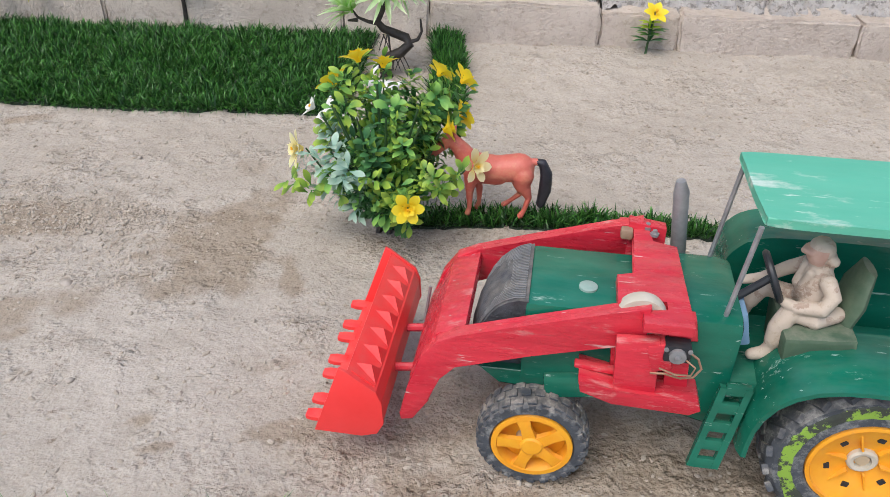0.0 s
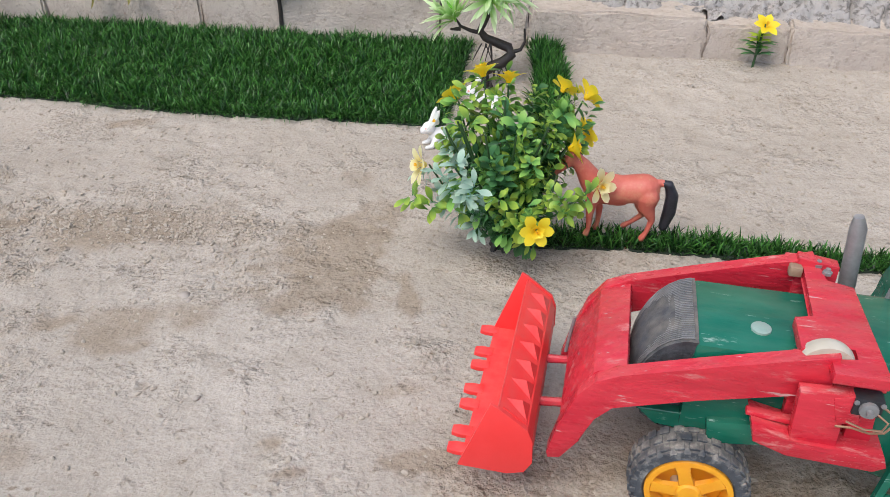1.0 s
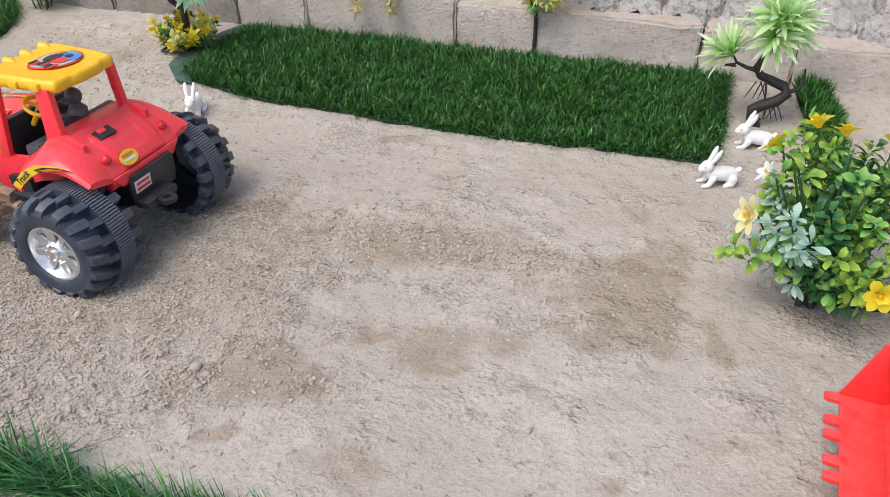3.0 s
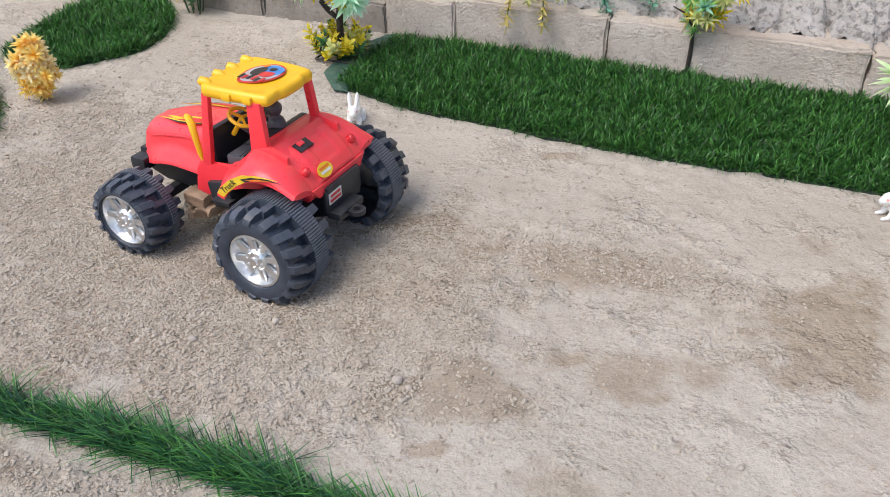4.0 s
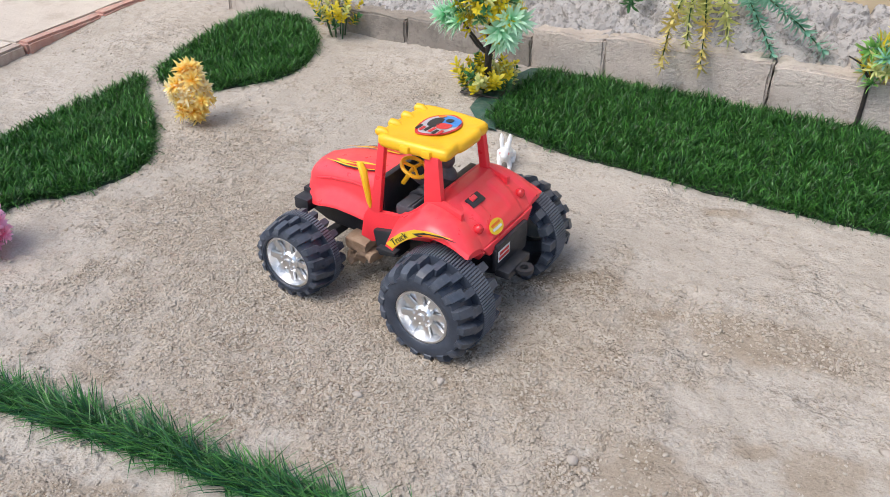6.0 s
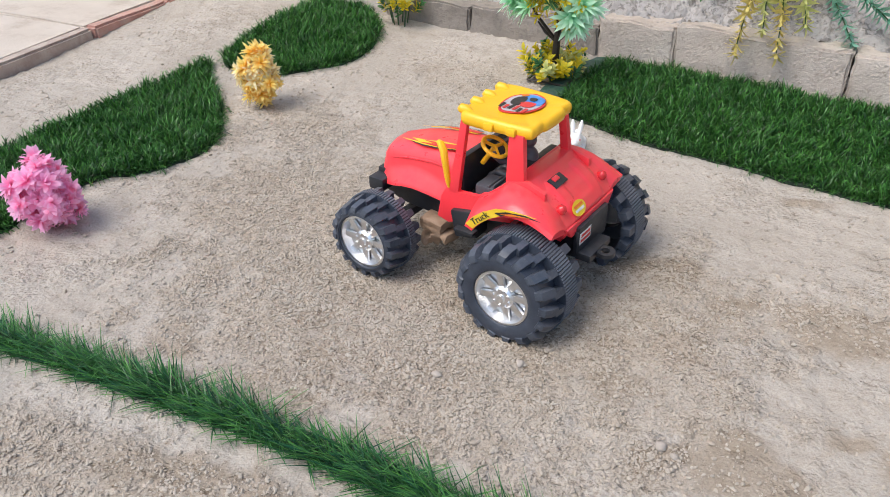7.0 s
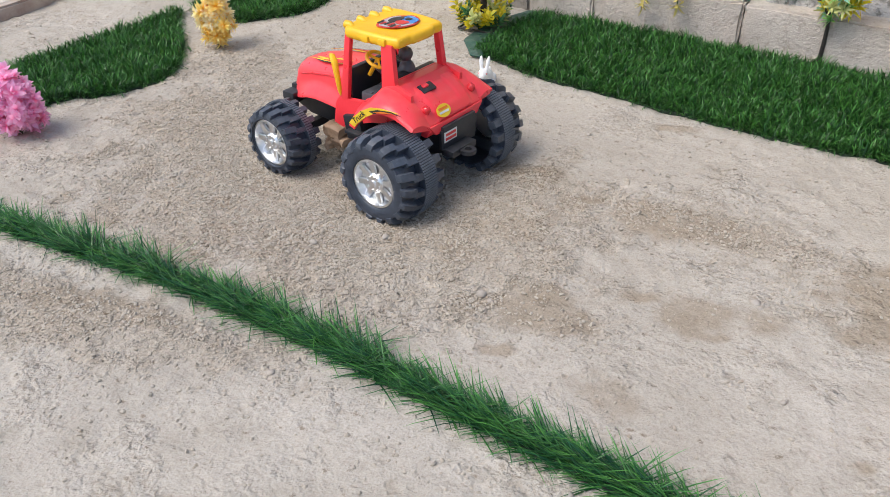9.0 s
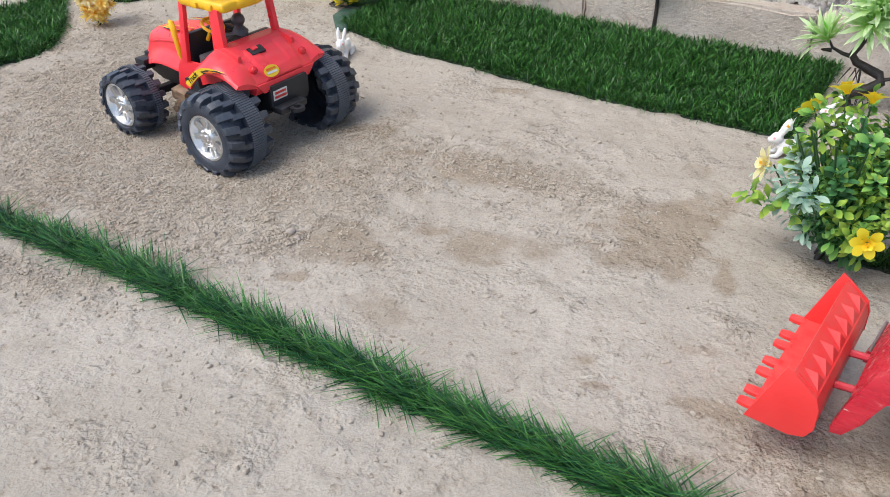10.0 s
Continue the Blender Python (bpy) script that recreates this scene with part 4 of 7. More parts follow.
                r = 0.0755 + (math.hypot(dx, dz) - 0.060) * 0.62
                x, z = arch(ang, min(max(r, 0.0752), 0.0850))
                return x, 0.0925 + lift, z
            for m, lift, name, pts in ((ST_YELLOW, 0.0, "flame_sticker", [(0.083, 0.082), (0.079, 0.098), (0.066, 0.116), (0.044, 0.130), (0.020, 0.1335), (-0.016, 0.131), (0.010, 0.1275), (0.034, 0.119), (0.050, 0.106), (0.062, 0.090), (0.067, 0.080)]),
                                       (ST_BLACK, 0.0004, "flame_tip", [(0.045, 0.1205), (0.028, 0.1285), (0.0, 0.1315), (-0.022, 0.1265), (0.002, 0.1280), (0.010, 0.1245), (0.026, 0.1235), (0.034, 0.1175)]),
                                       (ST_ORANGE, 0.0008, "flame_tip", [(0.036, 0.1215), (0.020, 0.1275), (-0.006, 0.1292), (0.008, 0.1262), (0.024, 0.1225)])):
                bm = bmesh.new()
                flat_shape(bm, pts, lambda a, b, z: rim(a, b, z + lift))
                part(name, bm, m, wing, "yellow flame sticker with black tips" if m is ST_YELLOW else "")
            x, z = arch(50, 0.0765)
            m = Matrix.Translation((x, 0.0938, z)) @ Matrix.Rotation(radians(42), 4, "Y") @ Matrix.Rotation(radians(180), 4, "Z") @ Matrix.Rotation(radians(90), 4, "X")
            lettering("truck_lettering", "Truck", 0.0108, ST_BLACK, m, wing)
    # oval sticker and plate with bars
    tilt = Matrix.Translation((-0.0310, 0.0225, 0.1145)) @ Matrix.Rotation(radians(-56), 4, "Y")
    def oval(ra, rb, lift):
        return lambda a, b, z: tilt @ Vector((b * rb, a * ra, z + lift))
    ring = [(math.cos(2 * math.pi * k / 20), math.sin(2 * math.pi * k / 20)) for k in range(20)]
    bm = bmesh.new()
    flat_shape(bm, ring, oval(0.0135, 0.0085, 0.0016))
    badge = part("oval_sticker", bm, ST_YELLOW, deck_part, "oval yellow sticker with orange and pale bars")
    for b0, m in ((0.34, ST_ORANGE), (-0.22, ST_WHITE)):
        bm = bmesh.new()
        flat_shape(bm, [(-0.66, b0 - 0.17), (0.66, b0 - 0.17), (0.66, b0 + 0.17), (-0.66, b0 + 0.17)], oval(0.0135, 0.0085, 0.0021))
        part("print_bar", bm, m, badge)
    bm = bmesh.new()
    box(bm, (-0.0385, 0.0, 0.080), (0.005, 0.074, 0.026), None, 0.001)
    part("rear_panel", bm, BLACK_TOY, t)
    bm = bmesh.new()
    box(bm, (-0.0416, 0.020, 0.0835), (0.0012, 0.026, 0.0145), None, 0.0004)
    plate = part("plate_sticker", bm, ST_WHITE, t, "small pale sticker with red bars")
    for z, w in ((0.0865, 0.020), (0.0805, 0.022)):
        bm = bmesh.new()
        box(bm, (-0.0423, 0.020, z), (0.0006, w, 0.0034))
        part("print_bar", bm, ST_RED, plate)
    # tow hitch
    bm = bmesh.new()
    box(bm, (-0.048, 0.010, 0.064), (0.018, 0.05, 0.009), None, 0.0015)
    lathe(bm, [(0.005, -0.002), (0.0105, -0.002), (0.0105, 0.003), (0.005, 0.003), (0.005, -0.002)], Matrix.Translation((-0.064, 0.012, 0.064)), 18)
    part("tow_hitch", bm, BLACK_TOY, t)
    # roof with lamps along its brow
    bm = bmesh.new()
    outline = rounded([(0.018, 0.054), (0.012, 0.048), (0.013, 0.030), (0.010, 0.022), (0.010, -0.010), (0.014, -0.018), (0.013, -0.030), (0.019, -0.037), (0.050, -0.040), (0.092, -0.038), (0.098, -0.026), (0.100, 0.006), (0.100, 0.036), (0.096, 0.056), (0.084, 0.060), (0.050, 0.058)], 4)
    cx, cy = 0.054, 0.010
    secs = []
    for k, z in ((0.97, 0.1935), (1.0, 0.1945), (1.02, 0.1985), (1.01, 0.2035), (0.97, 0.2062), (0.90, 0.2070), (0.86, 0.2062), (0.4, 0.2068)):
        secs.append([(cx + (x - cx) * k, cy + (y - cy) * k, z + 0.03 * (x - cx) * (1 if z > 0.2 else 0.4)) for x, y in outline])
    loft(bm, secs)
    roof = part("roof", bm, YELLOW_TOY, t, "yellow roof with brow lamps", 50)
    for y in (0.050, 0.026, 0.002, -0.024):
        bm = bmesh.new()
        tube(bm, [(0.088, y, 0.205), (0.094, y, 0.2070), (0.0995, y, 0.2070), (0.1020, y, 0.2048)], [0.0030, 0.0054, 0.0056, 0.0040], 12)
        part("roof_lamp", bm, YELLOW_TOY, roof)
    for x, y in ((0.017, 0.046), (0.018, -0.028), (0.060, 0.059), (0.034, 0.057)):
        bm = bmesh.new()
        box(bm, (x, y, 0.199), (0.012, 0.008, 0.009), None, 0.003)
        part("roof_lug", bm, YELLOW_TOY, roof)
    def top(lift):
        return lambda a, b, z: (0.052 + a, 0.004 + b, 0.2074 + 0.03 * a + z + lift)
    shield = rounded([(-0.022, -0.006), (-0.018, 0.014), (-0.008, 0.026), (0.006, 0.032), (0.014, 0.028), (0.020, 0.012), (0.020, -0.008), (0.012, -0.022), (0.0, -0.030), (-0.014, -0.024)], 4)
    for m, k, lift, name, label in ((ST_RED, 1.0, 0.0, "roof_sticker", "round red sticker with a blue and pale picture"), (ST_DIM, 0.88, 0.0005, "pale_field", "")):
        bm = bmesh.new()
        flat_shape(bm, [(a * k, b * k) for a, b in shield], top(lift))
        if name == "roof_sticker":
            st = part(name, bm, m, roof, label)
        else:
            part(name, bm, m, st)
    for m, lift, pts in ((ST_BLUE, 0.0009, [(-0.016, -0.020), (-0.018, -0.004), (-0.006, 0.004), (0.006, -0.002), (0.008, -0.014), (0.0, -0.024)]), (ST_RED, 0.0013, [(-0.014, -0.004), (-0.012, 0.008), (-0.002, 0.010), (0.002, 0.002), (-0.004, -0.004)]), (ST_BLACK, 0.0013, [(0.001, -0.012), (0.0, 0.008), (0.010, 0.010), (0.013, -0.002), (0.009, -0.012)]), (ST_BLACK, 0.0017, [(-0.009, -0.016), (-0.009, -0.009), (-0.003, -0.008), (-0.002, -0.015)]), (ST_ORANGE, 0.0017, [(0.003, -0.020), (0.006, -0.014), (0.011, -0.015), (0.009, -0.019)])):
        bm = bmesh.new()
        flat_shape(bm, rounded(pts, 3), top(lift))
        part("print_shape", bm, m, st)
    for k in range(6):
        bm = bmesh.new()
        e = 0.0022 * math.sin(k * 1.9)
        x0 = -0.014 + 0.0054 * k
        flat_shape(bm, [(x0, 0.0125 + e), (x0 + 0.0036, 0.0122 + e), (x0 + 0.0040, 0.0235 + e * 0.5), (x0 + 0.0006, 0.0240 + e * 0.5)], top(0.0013))
        part("print_bar", bm, ST_BLACK if k % 2 else ST_RED, st)
    # yellow stack at the cab's corner
    bm = bmesh.new()
    tube(bm, [(0.1115, 0.0585, 0.112), (0.1125, 0.0590, 0.120), (0.1165, 0.0590, 0.146), (0.1185, 0.0585, 0.156), (0.1240, 0.0565, 0.1625), (0.1275, 0.0555, 0.1630)], [0.0016, 0.0032, 0.0042, 0.0046, 0.0040, 0.0028], 10)
    part("exhaust_pipe", bm, YELLOW_TOY, t, "yellow exhaust stack")
    # steering wheel
    wm = Matrix.Translation((0.072, 0.026, 0.160)) @ Matrix.Rotation(radians(-28), 4, "Y")
    bm = bmesh.new()
    tube(bm, [wm @ Vector((0.0150 * math.cos(a), 0.0150 * math.sin(a), 0)) for a in [2 * math.pi * k / 24 for k in range(25)]], 0.0024, 8, False)
    for k in range(3):
        a = 2 * math.pi * k / 3 + 0.4
        tube(bm, [wm @ Vector((0, 0, 0)), wm @ Vector((0.0145 * math.cos(a), 0.0145 * math.sin(a), 0))], 0.002, 6)
    tube(bm, [wm @ Vector((0, 0, 0.001)), (0.088, 0.026, 0.136)], 0.003, 8)
    part("steering_wheel", bm, YELLOW_TOY, t, "yellow steering wheel")
    # tan gearbox lump under the body
    bm = bmesh.new()
    box(bm, (0.140, 0.040, 0.050), (0.032, 0.036, 0.014), None, 0.004)
    box(bm, (0.130, 0.038, 0.036), (0.026, 0.034, 0.012), None, 0.004)
    box(bm, (0.146, 0.046, 0.028), (0.020, 0.024, 0.010), Matrix.Rotation(0.5, 4, "Z"), 0.003)
    bmesh.ops.subdivide_edges(bm, edges=bm.edges, cuts=2, use_grid_fill=True)
    for q in bm.verts:
        q.co += Vector((noise.noise(q.co * 90), noise.noise(q.co * 90 + Vector((7, 0, 0))), noise.noise(q.co * 90 + Vector((0, 7, 0))))) * 0.006
    part("gearbox", bm, LUMP, t, "brown lump of glue and wood")
    # wheels
    for x, y0, z, r, w, rim_r, lugs, name in ((-0.002, 0.0950, 0.0455, 0.0612, 0.070, 0.0322, 17, "rear_wheel"), (0.190, 0.1000, 0.0445, 0.0495, 0.052, 0.0325, 17, "front_wheel")):
        for s in (1, -1):
            bm, tread, ribs = lugged_tyre(r, w, lugs, 0.0108 if r > 0.05 else 0.0072, 0.0120 if r > 0.05 else 0.0052, rim_r, -0.009 if r > 0.05 else -0.010)
            rot = Matrix.Rotation(0 if s > 0 else math.pi, 4, "Z") @ Matrix.Rotation(0.2 + x * 3, 4, "Y")
            bmesh.ops.transform(bm, matrix=Matrix.Translation((x, s * y0, z)) @ rot, verts=bm.verts)
            wheel = part(name, bm, TYRE_TOY, t, "chunky black toy tyre", 30)
            bmesh.ops.transform(tread, matrix=Matrix.Translation((x, s * y0, z)) @ rot, verts=tread.verts)
            tagged(part("tread", tread, TYRE_LUG, wheel, "", 30), kind="stuff")
            bmesh.ops.transform(ribs, matrix=Matrix.Translation((x, s * y0, z)) @ rot, verts=ribs.verts)
            tagged(part("tread_band", ribs, TYRE_BAND, wheel, "finely ribbed middle band", 30), kind="stuff")
            bm = chrome_rim(rim_r, w / 2 - 0.004)
            bmesh.ops.transform(bm, matrix=Matrix.Translation((x, s * y0, z)) @ rot, verts=bm.verts)
            part("rim", bm, CHROME, wheel, "shiny chrome rim", 30)
    return t


build_toy_tractor()
organic("driver_doll", [([(0.040, 0.004, 0.118), (0.042, 0.004, 0.150)], [0.012, 0.011]), ([(0.043, 0.004, 0.168)], 0.0095), ([(0.046, -0.010, 0.148), (0.060, -0.008, 0.146), (0.066, 0.006, 0.155)], 0.0042), ([(0.046, 0.016, 0.148), (0.062, 0.028, 0.146), (0.068, 0.034, 0.155)], 0.0042), ([(0.050, -0.002, 0.120), (0.075, -0.002, 0.122), (0.085, -0.002, 0.114)], 0.005), ([(0.050, 0.012, 0.120), (0.075, 0.012, 0.122), (0.085, 0.012, 0.114)], 0.005)],
        0.0016, lambda c: 0, [DARK_DOLL], "dark grey plastic driver doll seated in the red tractor", "doll", TRACTOR_AT)


# ---- green tractor with red front loader ----
LOADER_AT = pose(0.064, 0.500, 0.0, 0, 0, 171)


def plank(bm, outline, y0, y1, bevel=0.0012):
    return prism(bm, outline, y0, y1, "xz", bevel)


def build_loader():
    t = thing("loader_tractor", "green painted wooden model tractor with a red front loader", "model tractor", LOADER_AT)
    # hood and cowl
    bm = bmesh.new()
    box(bm, (-0.058, 0.001, 0.118), (0.128, 0.074, 0.074), None, 0.004)
    hood = part("hood", bm, GREEN_WOOD, t, "scuffed green wooden hood")
    bm = bmesh.new()
    lathe(bm, [(0.0065, 0), (0.0065, 0.0016), (0.005, 0.0022), (0, 0.0024)], Matrix.Translation((-0.036, 0.013, 0.155)), 16)
    part("cap", bm, surface("worn_green_cap", (0.22, 0.34, 0.29), (0.36, 0.44, 0.39), 90, 0.5, bump=0.3), hood, "pale worn cap")
    bm = bmesh.new()
    box(bm, (-0.116, 0.000, 0.114), (0.048, 0.086, 0.090), None, 0.011)
    part("cowl", bm, GREEN_WOOD, t)
    bm = bmesh.new()
    box(bm, (-0.1435, 0.006, 0.138), (0.007, 0.030, 0.026), Matrix.Rotation(0.25, 4, "Y"), 0.0015)
    part("dashboard", bm, PALE_BLUE, t, "pale blue instrument panel")
    # grille of wire mesh, curved down the front
    secs = []
    for k in range(9):
        a = radians(90 * k / 8)
        x, z, hw = 0.004 + 0.036 * math.sin(a), 0.098 + 0.057 * math.cos(a), 0.0365 - 0.006 * math.sin(a)
        secs.append([(x, hw, z), (x + 0.004 * math.sin(a), hw * 0.5, z + 0.001), (x + 0.005 * math.sin(a), 0, z + 0.001), (x + 0.004 * math.sin(a), -hw * 0.5, z + 0.001), (x, -hw, z), (0.003, -hw, 0.098 + 0.045 * math.cos(a)), (0.003, 0, 0.098 + 0.045 * math.cos(a)), (0.003, hw, 0.098 + 0.045 * math.cos(a))])
    bm = loft(bmesh.new(), secs)
    box(bm, (0.022, 0, 0.092), (0.036, 0.058, 0.014), None, 0.002)
    grille = part("grille", bm, MESH_GREY, t, "dark grey wire mesh grille", 60)
    bm = bmesh.new()
    for k in range(34):
        y = -0.034 + 0.068 * k / 33
        tube(bm, [(0.004 + 0.0375 * math.sin(a), y * (1 - 0.16 * math.sin(a)), 0.098 + 0.0585 * math.cos(a)) for a in [radians(4 + 82 * q / 7) for q in range(8)]], 0.0005, 4)
    tagged(part("mesh_wire", bm, METAL_GREY, grille), kind="stuff")
    # frame below
    bm = bmesh.new()
    plank(bm, [(0.036, 0.092), (0.020, 0.078), (-0.10, 0.072), (-0.13, 0.062), (-0.30, 0.062), (-0.30, 0.088), (-0.02, 0.092)], -0.033, 0.036)
    part("frame", bm, GREEN_WOOD, t)
    bm = bmesh.new()
    box(bm, (-0.004, 0, 0.060), (0.012, 0.020, 0.040), None, 0.002)
    tube(bm, [(0, -0.055, 0.041), (0, 0.055, 0.041)], 0.004, 8)
    tube(bm, [(-0.002, 0.036, 0.08), (-0.006, 0.040, 0.060)], 0.0014, 6)
    part("front_axle", bm, BARE_WOOD, t, "bare wooden front axle")
    bm = bmesh.new()
    box(bm, (-0.031, 0.038, 0.088), (0.038, 0.012, 0.020), Matrix.Rotation(0.15, 4, "Y"), 0.003)
    part("side_panel", bm, GREEN_WOOD, t)
    # loader arms
    for y0, y1, dz in ((0.041, 0.052, 0.0), (-0.062, -0.052, 0.002)):
        bm = bmesh.new()
        plank(bm, [(-0.075, 0.172 + dz), (-0.053, 0.165 + dz), (0.0, 0.148 + dz), (0.050, 0.131 + dz), (0.064, 0.124 + dz), (0.076, 0.108), (0.086, 0.077), (0.092, 0.050), (0.091, 0.044), (0.082, 0.046), (0.070, 0.066), (0.063, 0.090), (0.052, 0.103), (0.0, 0.120 + dz), (-0.057, 0.137 + dz), (-0.075, 0.142 + dz)], y0, y1)
        part("loader_arm", bm, RED_WOOD, t, "dusty red wooden loader arm")
    bm = bmesh.new()
    plank(bm, [(0.044, 0.126), (0.062, 0.121), (0.066, 0.124), (0.046, 0.132)], -0.054, 0.043, 0.001)
    part("cross_plank", bm, RED_WOOD, t)
    bm = bmesh.new()
    plank(bm, [(0.062, 0.125), (0.067, 0.123), (0.086, 0.080), (0.079, 0.078)], -0.054, 0.043, 0.001)
    part("cross_plank", bm, RED_WOOD, t)
    # gantry that carries the arms
    bm = bmesh.new()
    prism(bm, [(-0.054, 0.043), (-0.054, 0.011), (-0.067, 0.009), (-0.069, -0.052), (-0.056, -0.056), (-0.058, -0.066), (-0.079, -0.066), (-0.080, -0.034), (-0.098, -0.031), (-0.102, 0.063), (-0.070, 0.063), (-0.070, 0.0485), (-0.087, 0.0480), (-0.087, 0.037), (-0.068, 0.036), (-0.068, 0.043)], 0.160, 0.168, "xy", 0.0012)
    gantry = part("gantry", bm, RED_WOOD, t, "red wooden loader gantry")
    bm = bmesh.new()
    plank(bm, [(-0.052, 0.160), (-0.106, 0.160), (-0.110, 0.142), (-0.088, 0.140), (-0.088, 0.106), (-0.056, 0.106), (-0.054, 0.140)], 0.034, 0.044)
    part("post", bm, RED_WOOD, gantry)
    bm = bmesh.new()
    plank(bm, [(-0.055, 0.150), (-0.083, 0.152), (-0.086, 0.106), (-0.058, 0.106)], 0.0535, 0.062)
    box(bm, (-0.084, 0.056, 0.140), (0.014, 0.014, 0.022), Matrix.Rotation(0.3, 4, "Y"), 0.002)
    part("post", bm, RED_WOOD, gantry)
    bm = bmesh.new()
    plank(bm, [(-0.088, 0.162), (-0.102, 0.162), (-0.108, 0.106), (-0.092, 0.106)], 0.040, 0.0525)
    part("post", bm, RED_WOOD, gantry)
    bm = bmesh.new()
    plank(bm, [(-0.034, 0.116), (-0.036, 0.106), (-0.058, 0.098), (-0.110, 0.096), (-0.117, 0.101), (-0.114, 0.109), (-0.060, 0.110)], 0.034, 0.066)
    part("foot_plate", bm, RED_WOOD, gantry)
    bm = bmesh.new()
    box(bm, (-0.046, 0.050, 0.116), (0.030, 0.006, 0.004), Matrix.Rotation(-0.1, 4, "Y"), 0.001)
    part("brace", bm, RED_WOOD, gantry)
    bm = bmesh.new()
    plank(bm, [(-0.064, 0.174), (-0.092, 0.170), (-0.094, 0.090), (-0.066, 0.090)], -0.060, -0.050)
    part("post", bm, RED_WOOD, gantry)
    bm = bmesh.new()
    box(bm, (-0.063, -0.048, 0.165), (0.009, 0.008, 0.008), None, 0.002)
    part("spacer", bm, LUMP, gantry, "brown wooden spacer")
    for dx in (0.0, 0.009):
        bm = bmesh.new()
        lathe(bm, [(0.0034, 0), (0.0034, 0.002), (0.0018, 0.002), (0.0018, 0.0045), (0, 0.0046)], Matrix.Translation((-0.078 - dx * 0.5, -0.052 + dx, 0.168)), 6)
        part("bolt", bm, METAL_GREY, gantry, "grey steel bolt")
    bm = bmesh.new()
    lathe(bm, [(0, -0.005), (0.016, -0.005), (0.017, -0.002), (0.017, 0.002), (0.016, 0.005), (0, 0.005)], Matrix.Translation((-0.070, 0.0425, 0.158)) @ Matrix.Rotation(radians(90), 4, "X"), 28)
    part("pulley", bm, PULLEY, gantry, "off-white pulley wheel")
    bm = bmesh.new()
    box(bm, (-0.094, 0.059, 0.146), (0.017, 0.011, 0.013), None, 0.0015)
    part("motor", bm, BLACK_TOY, gantry, "small black motor")
    bm = bmesh.new()
    lathe(bm, [(0.0055, 0), (0.0055, 0.003), (0.002, 0.0034), (0.002, 0.007), (0, 0.007)], Matrix.Translation((-0.094, 0.064, 0.146)) @ SIDE, 14)
    for dx in (-0.0075, 0.0075):
        lathe(bm, [(0.0016, 0), (0.0016, 0.001), (0, 0.0012)], Matrix.Translation((-0.094 + dx, 0.0645, 0.150)) @ SIDE, 8)
    part("motor_shaft", bm, METAL_GREY, gantry, "steel motor shaft and screws")
    bm = bmesh.new()
    tube(bm, [(-0.100, 0.064, 0.150), (-0.107, 0.066, 0.146), (-0.110, 0.067, 0.139), (-0.106, 0.068, 0.132), (-0.098, 0.068, 0.130), (-0.088, 0.067, 0.1315), (-0.079, 0.066, 0.130)], 0.0008, 5)
    tube(bm, [(-0.100, 0.065, 0.143), (-0.106, 0.068, 0.140), (-0.104, 0.069, 0.134), (-0.094, 0.069, 0.1335), (-0.084, 0.066, 0.135)], 0.0007, 5)
    part("wire", bm, TWIG_WIRE, gantry, "loose copper wire")
    # bucket linkage and bucket
    for y in (0.018, -0.03):
        bm = bmesh.new()
        tube(bm, [(0.080, y, 0.068), (0.110, y, 0.064)], 0.0034, 8)
        part("bucket_link", bm, RED_WOOD, t)
    bm = bmesh.new()
    tube(bm, [(0.084, -0.040, 0.102), (0.088, -0.036, 0.070)], 0.0014, 6)
    part("rod", bm, METAL_GREY, t)
    Y0, Y1 = -0.088, 0.068
    shell = [(0.150, 0.040), (0.112, 0.040), (0.100, 0.044), (0.094, 0.054), (0.095, 0.073), (0.099, 0.083), (0.122, 0.099)]
    bm = bmesh.new()
    inner = [(0.150, 0.043), (0.113, 0.043), (0.1025, 0.047), (0.0975, 0.055), (0.0985, 0.0715), (0.1015, 0.0800), (0.1235, 0.0955)]
    for q in range(len(shell) - 1):
        prism(bm, [shell[q], shell[q + 1], inner[q + 1], inner[q]], Y0, Y1, "xz")
    bmesh.ops.remove_doubles(bm, verts=bm.verts, dist=0.0003)
    bucket = part("bucket", bm, BUCKET_RED, t, "bright red plastic bucket", 40)
    for y0 in (Y0 - 0.001, Y1 - 0.002):
        bm = bmesh.new()
        plank(bm, [(0.152, 0.0395), (0.112, 0.0392), (0.099, 0.0435), (0.0932, 0.054), (0.0942, 0.074), (0.0985, 0.0842), (0.1225, 0.1010), (0.128, 0.1035)], y0, y0 + 0.003, 0.0006)
        part("side_plate", bm, BUCKET_RED, bucket)
    n = 7
    for k in range(n):
        y = Y0 + 0.006 + (Y1 - Y0 - 0.012) * (k + 0.5) / n
        h = (Y1 - Y0 - 0.012) / n * 0.46
        bm = bmesh.new()
        a, b, c, d = (0.1000, y + h, 0.0832), (0.1200, y + h * 0.2, 0.0972), (0.1000, y - h, 0.0832), (0.106, y, 0.0955)
        vs = [bm.verts.new(p) for p in (a, b, c, d)]
        for q in ((0, 1, 3), (1, 2, 3), (2, 0, 3), (0, 2, 1)):
            bm.faces.new([vs[i] for i in q])
        part("emboss", bm, BUCKET_RED, bucket)
    bm = bmesh.new()
    prism(bm, [(0.101, -0.082), (0.119, -0.082), (0.119, 0.063), (0.101, 0.063)], -0.0005, 0.0005, "xy")
    for v in bm.verts:
        v.co.z += 0.0840 + (v.co.x - 0.1) * 0.70
    part("top_band", bm, BUCKET_RED, bucket)
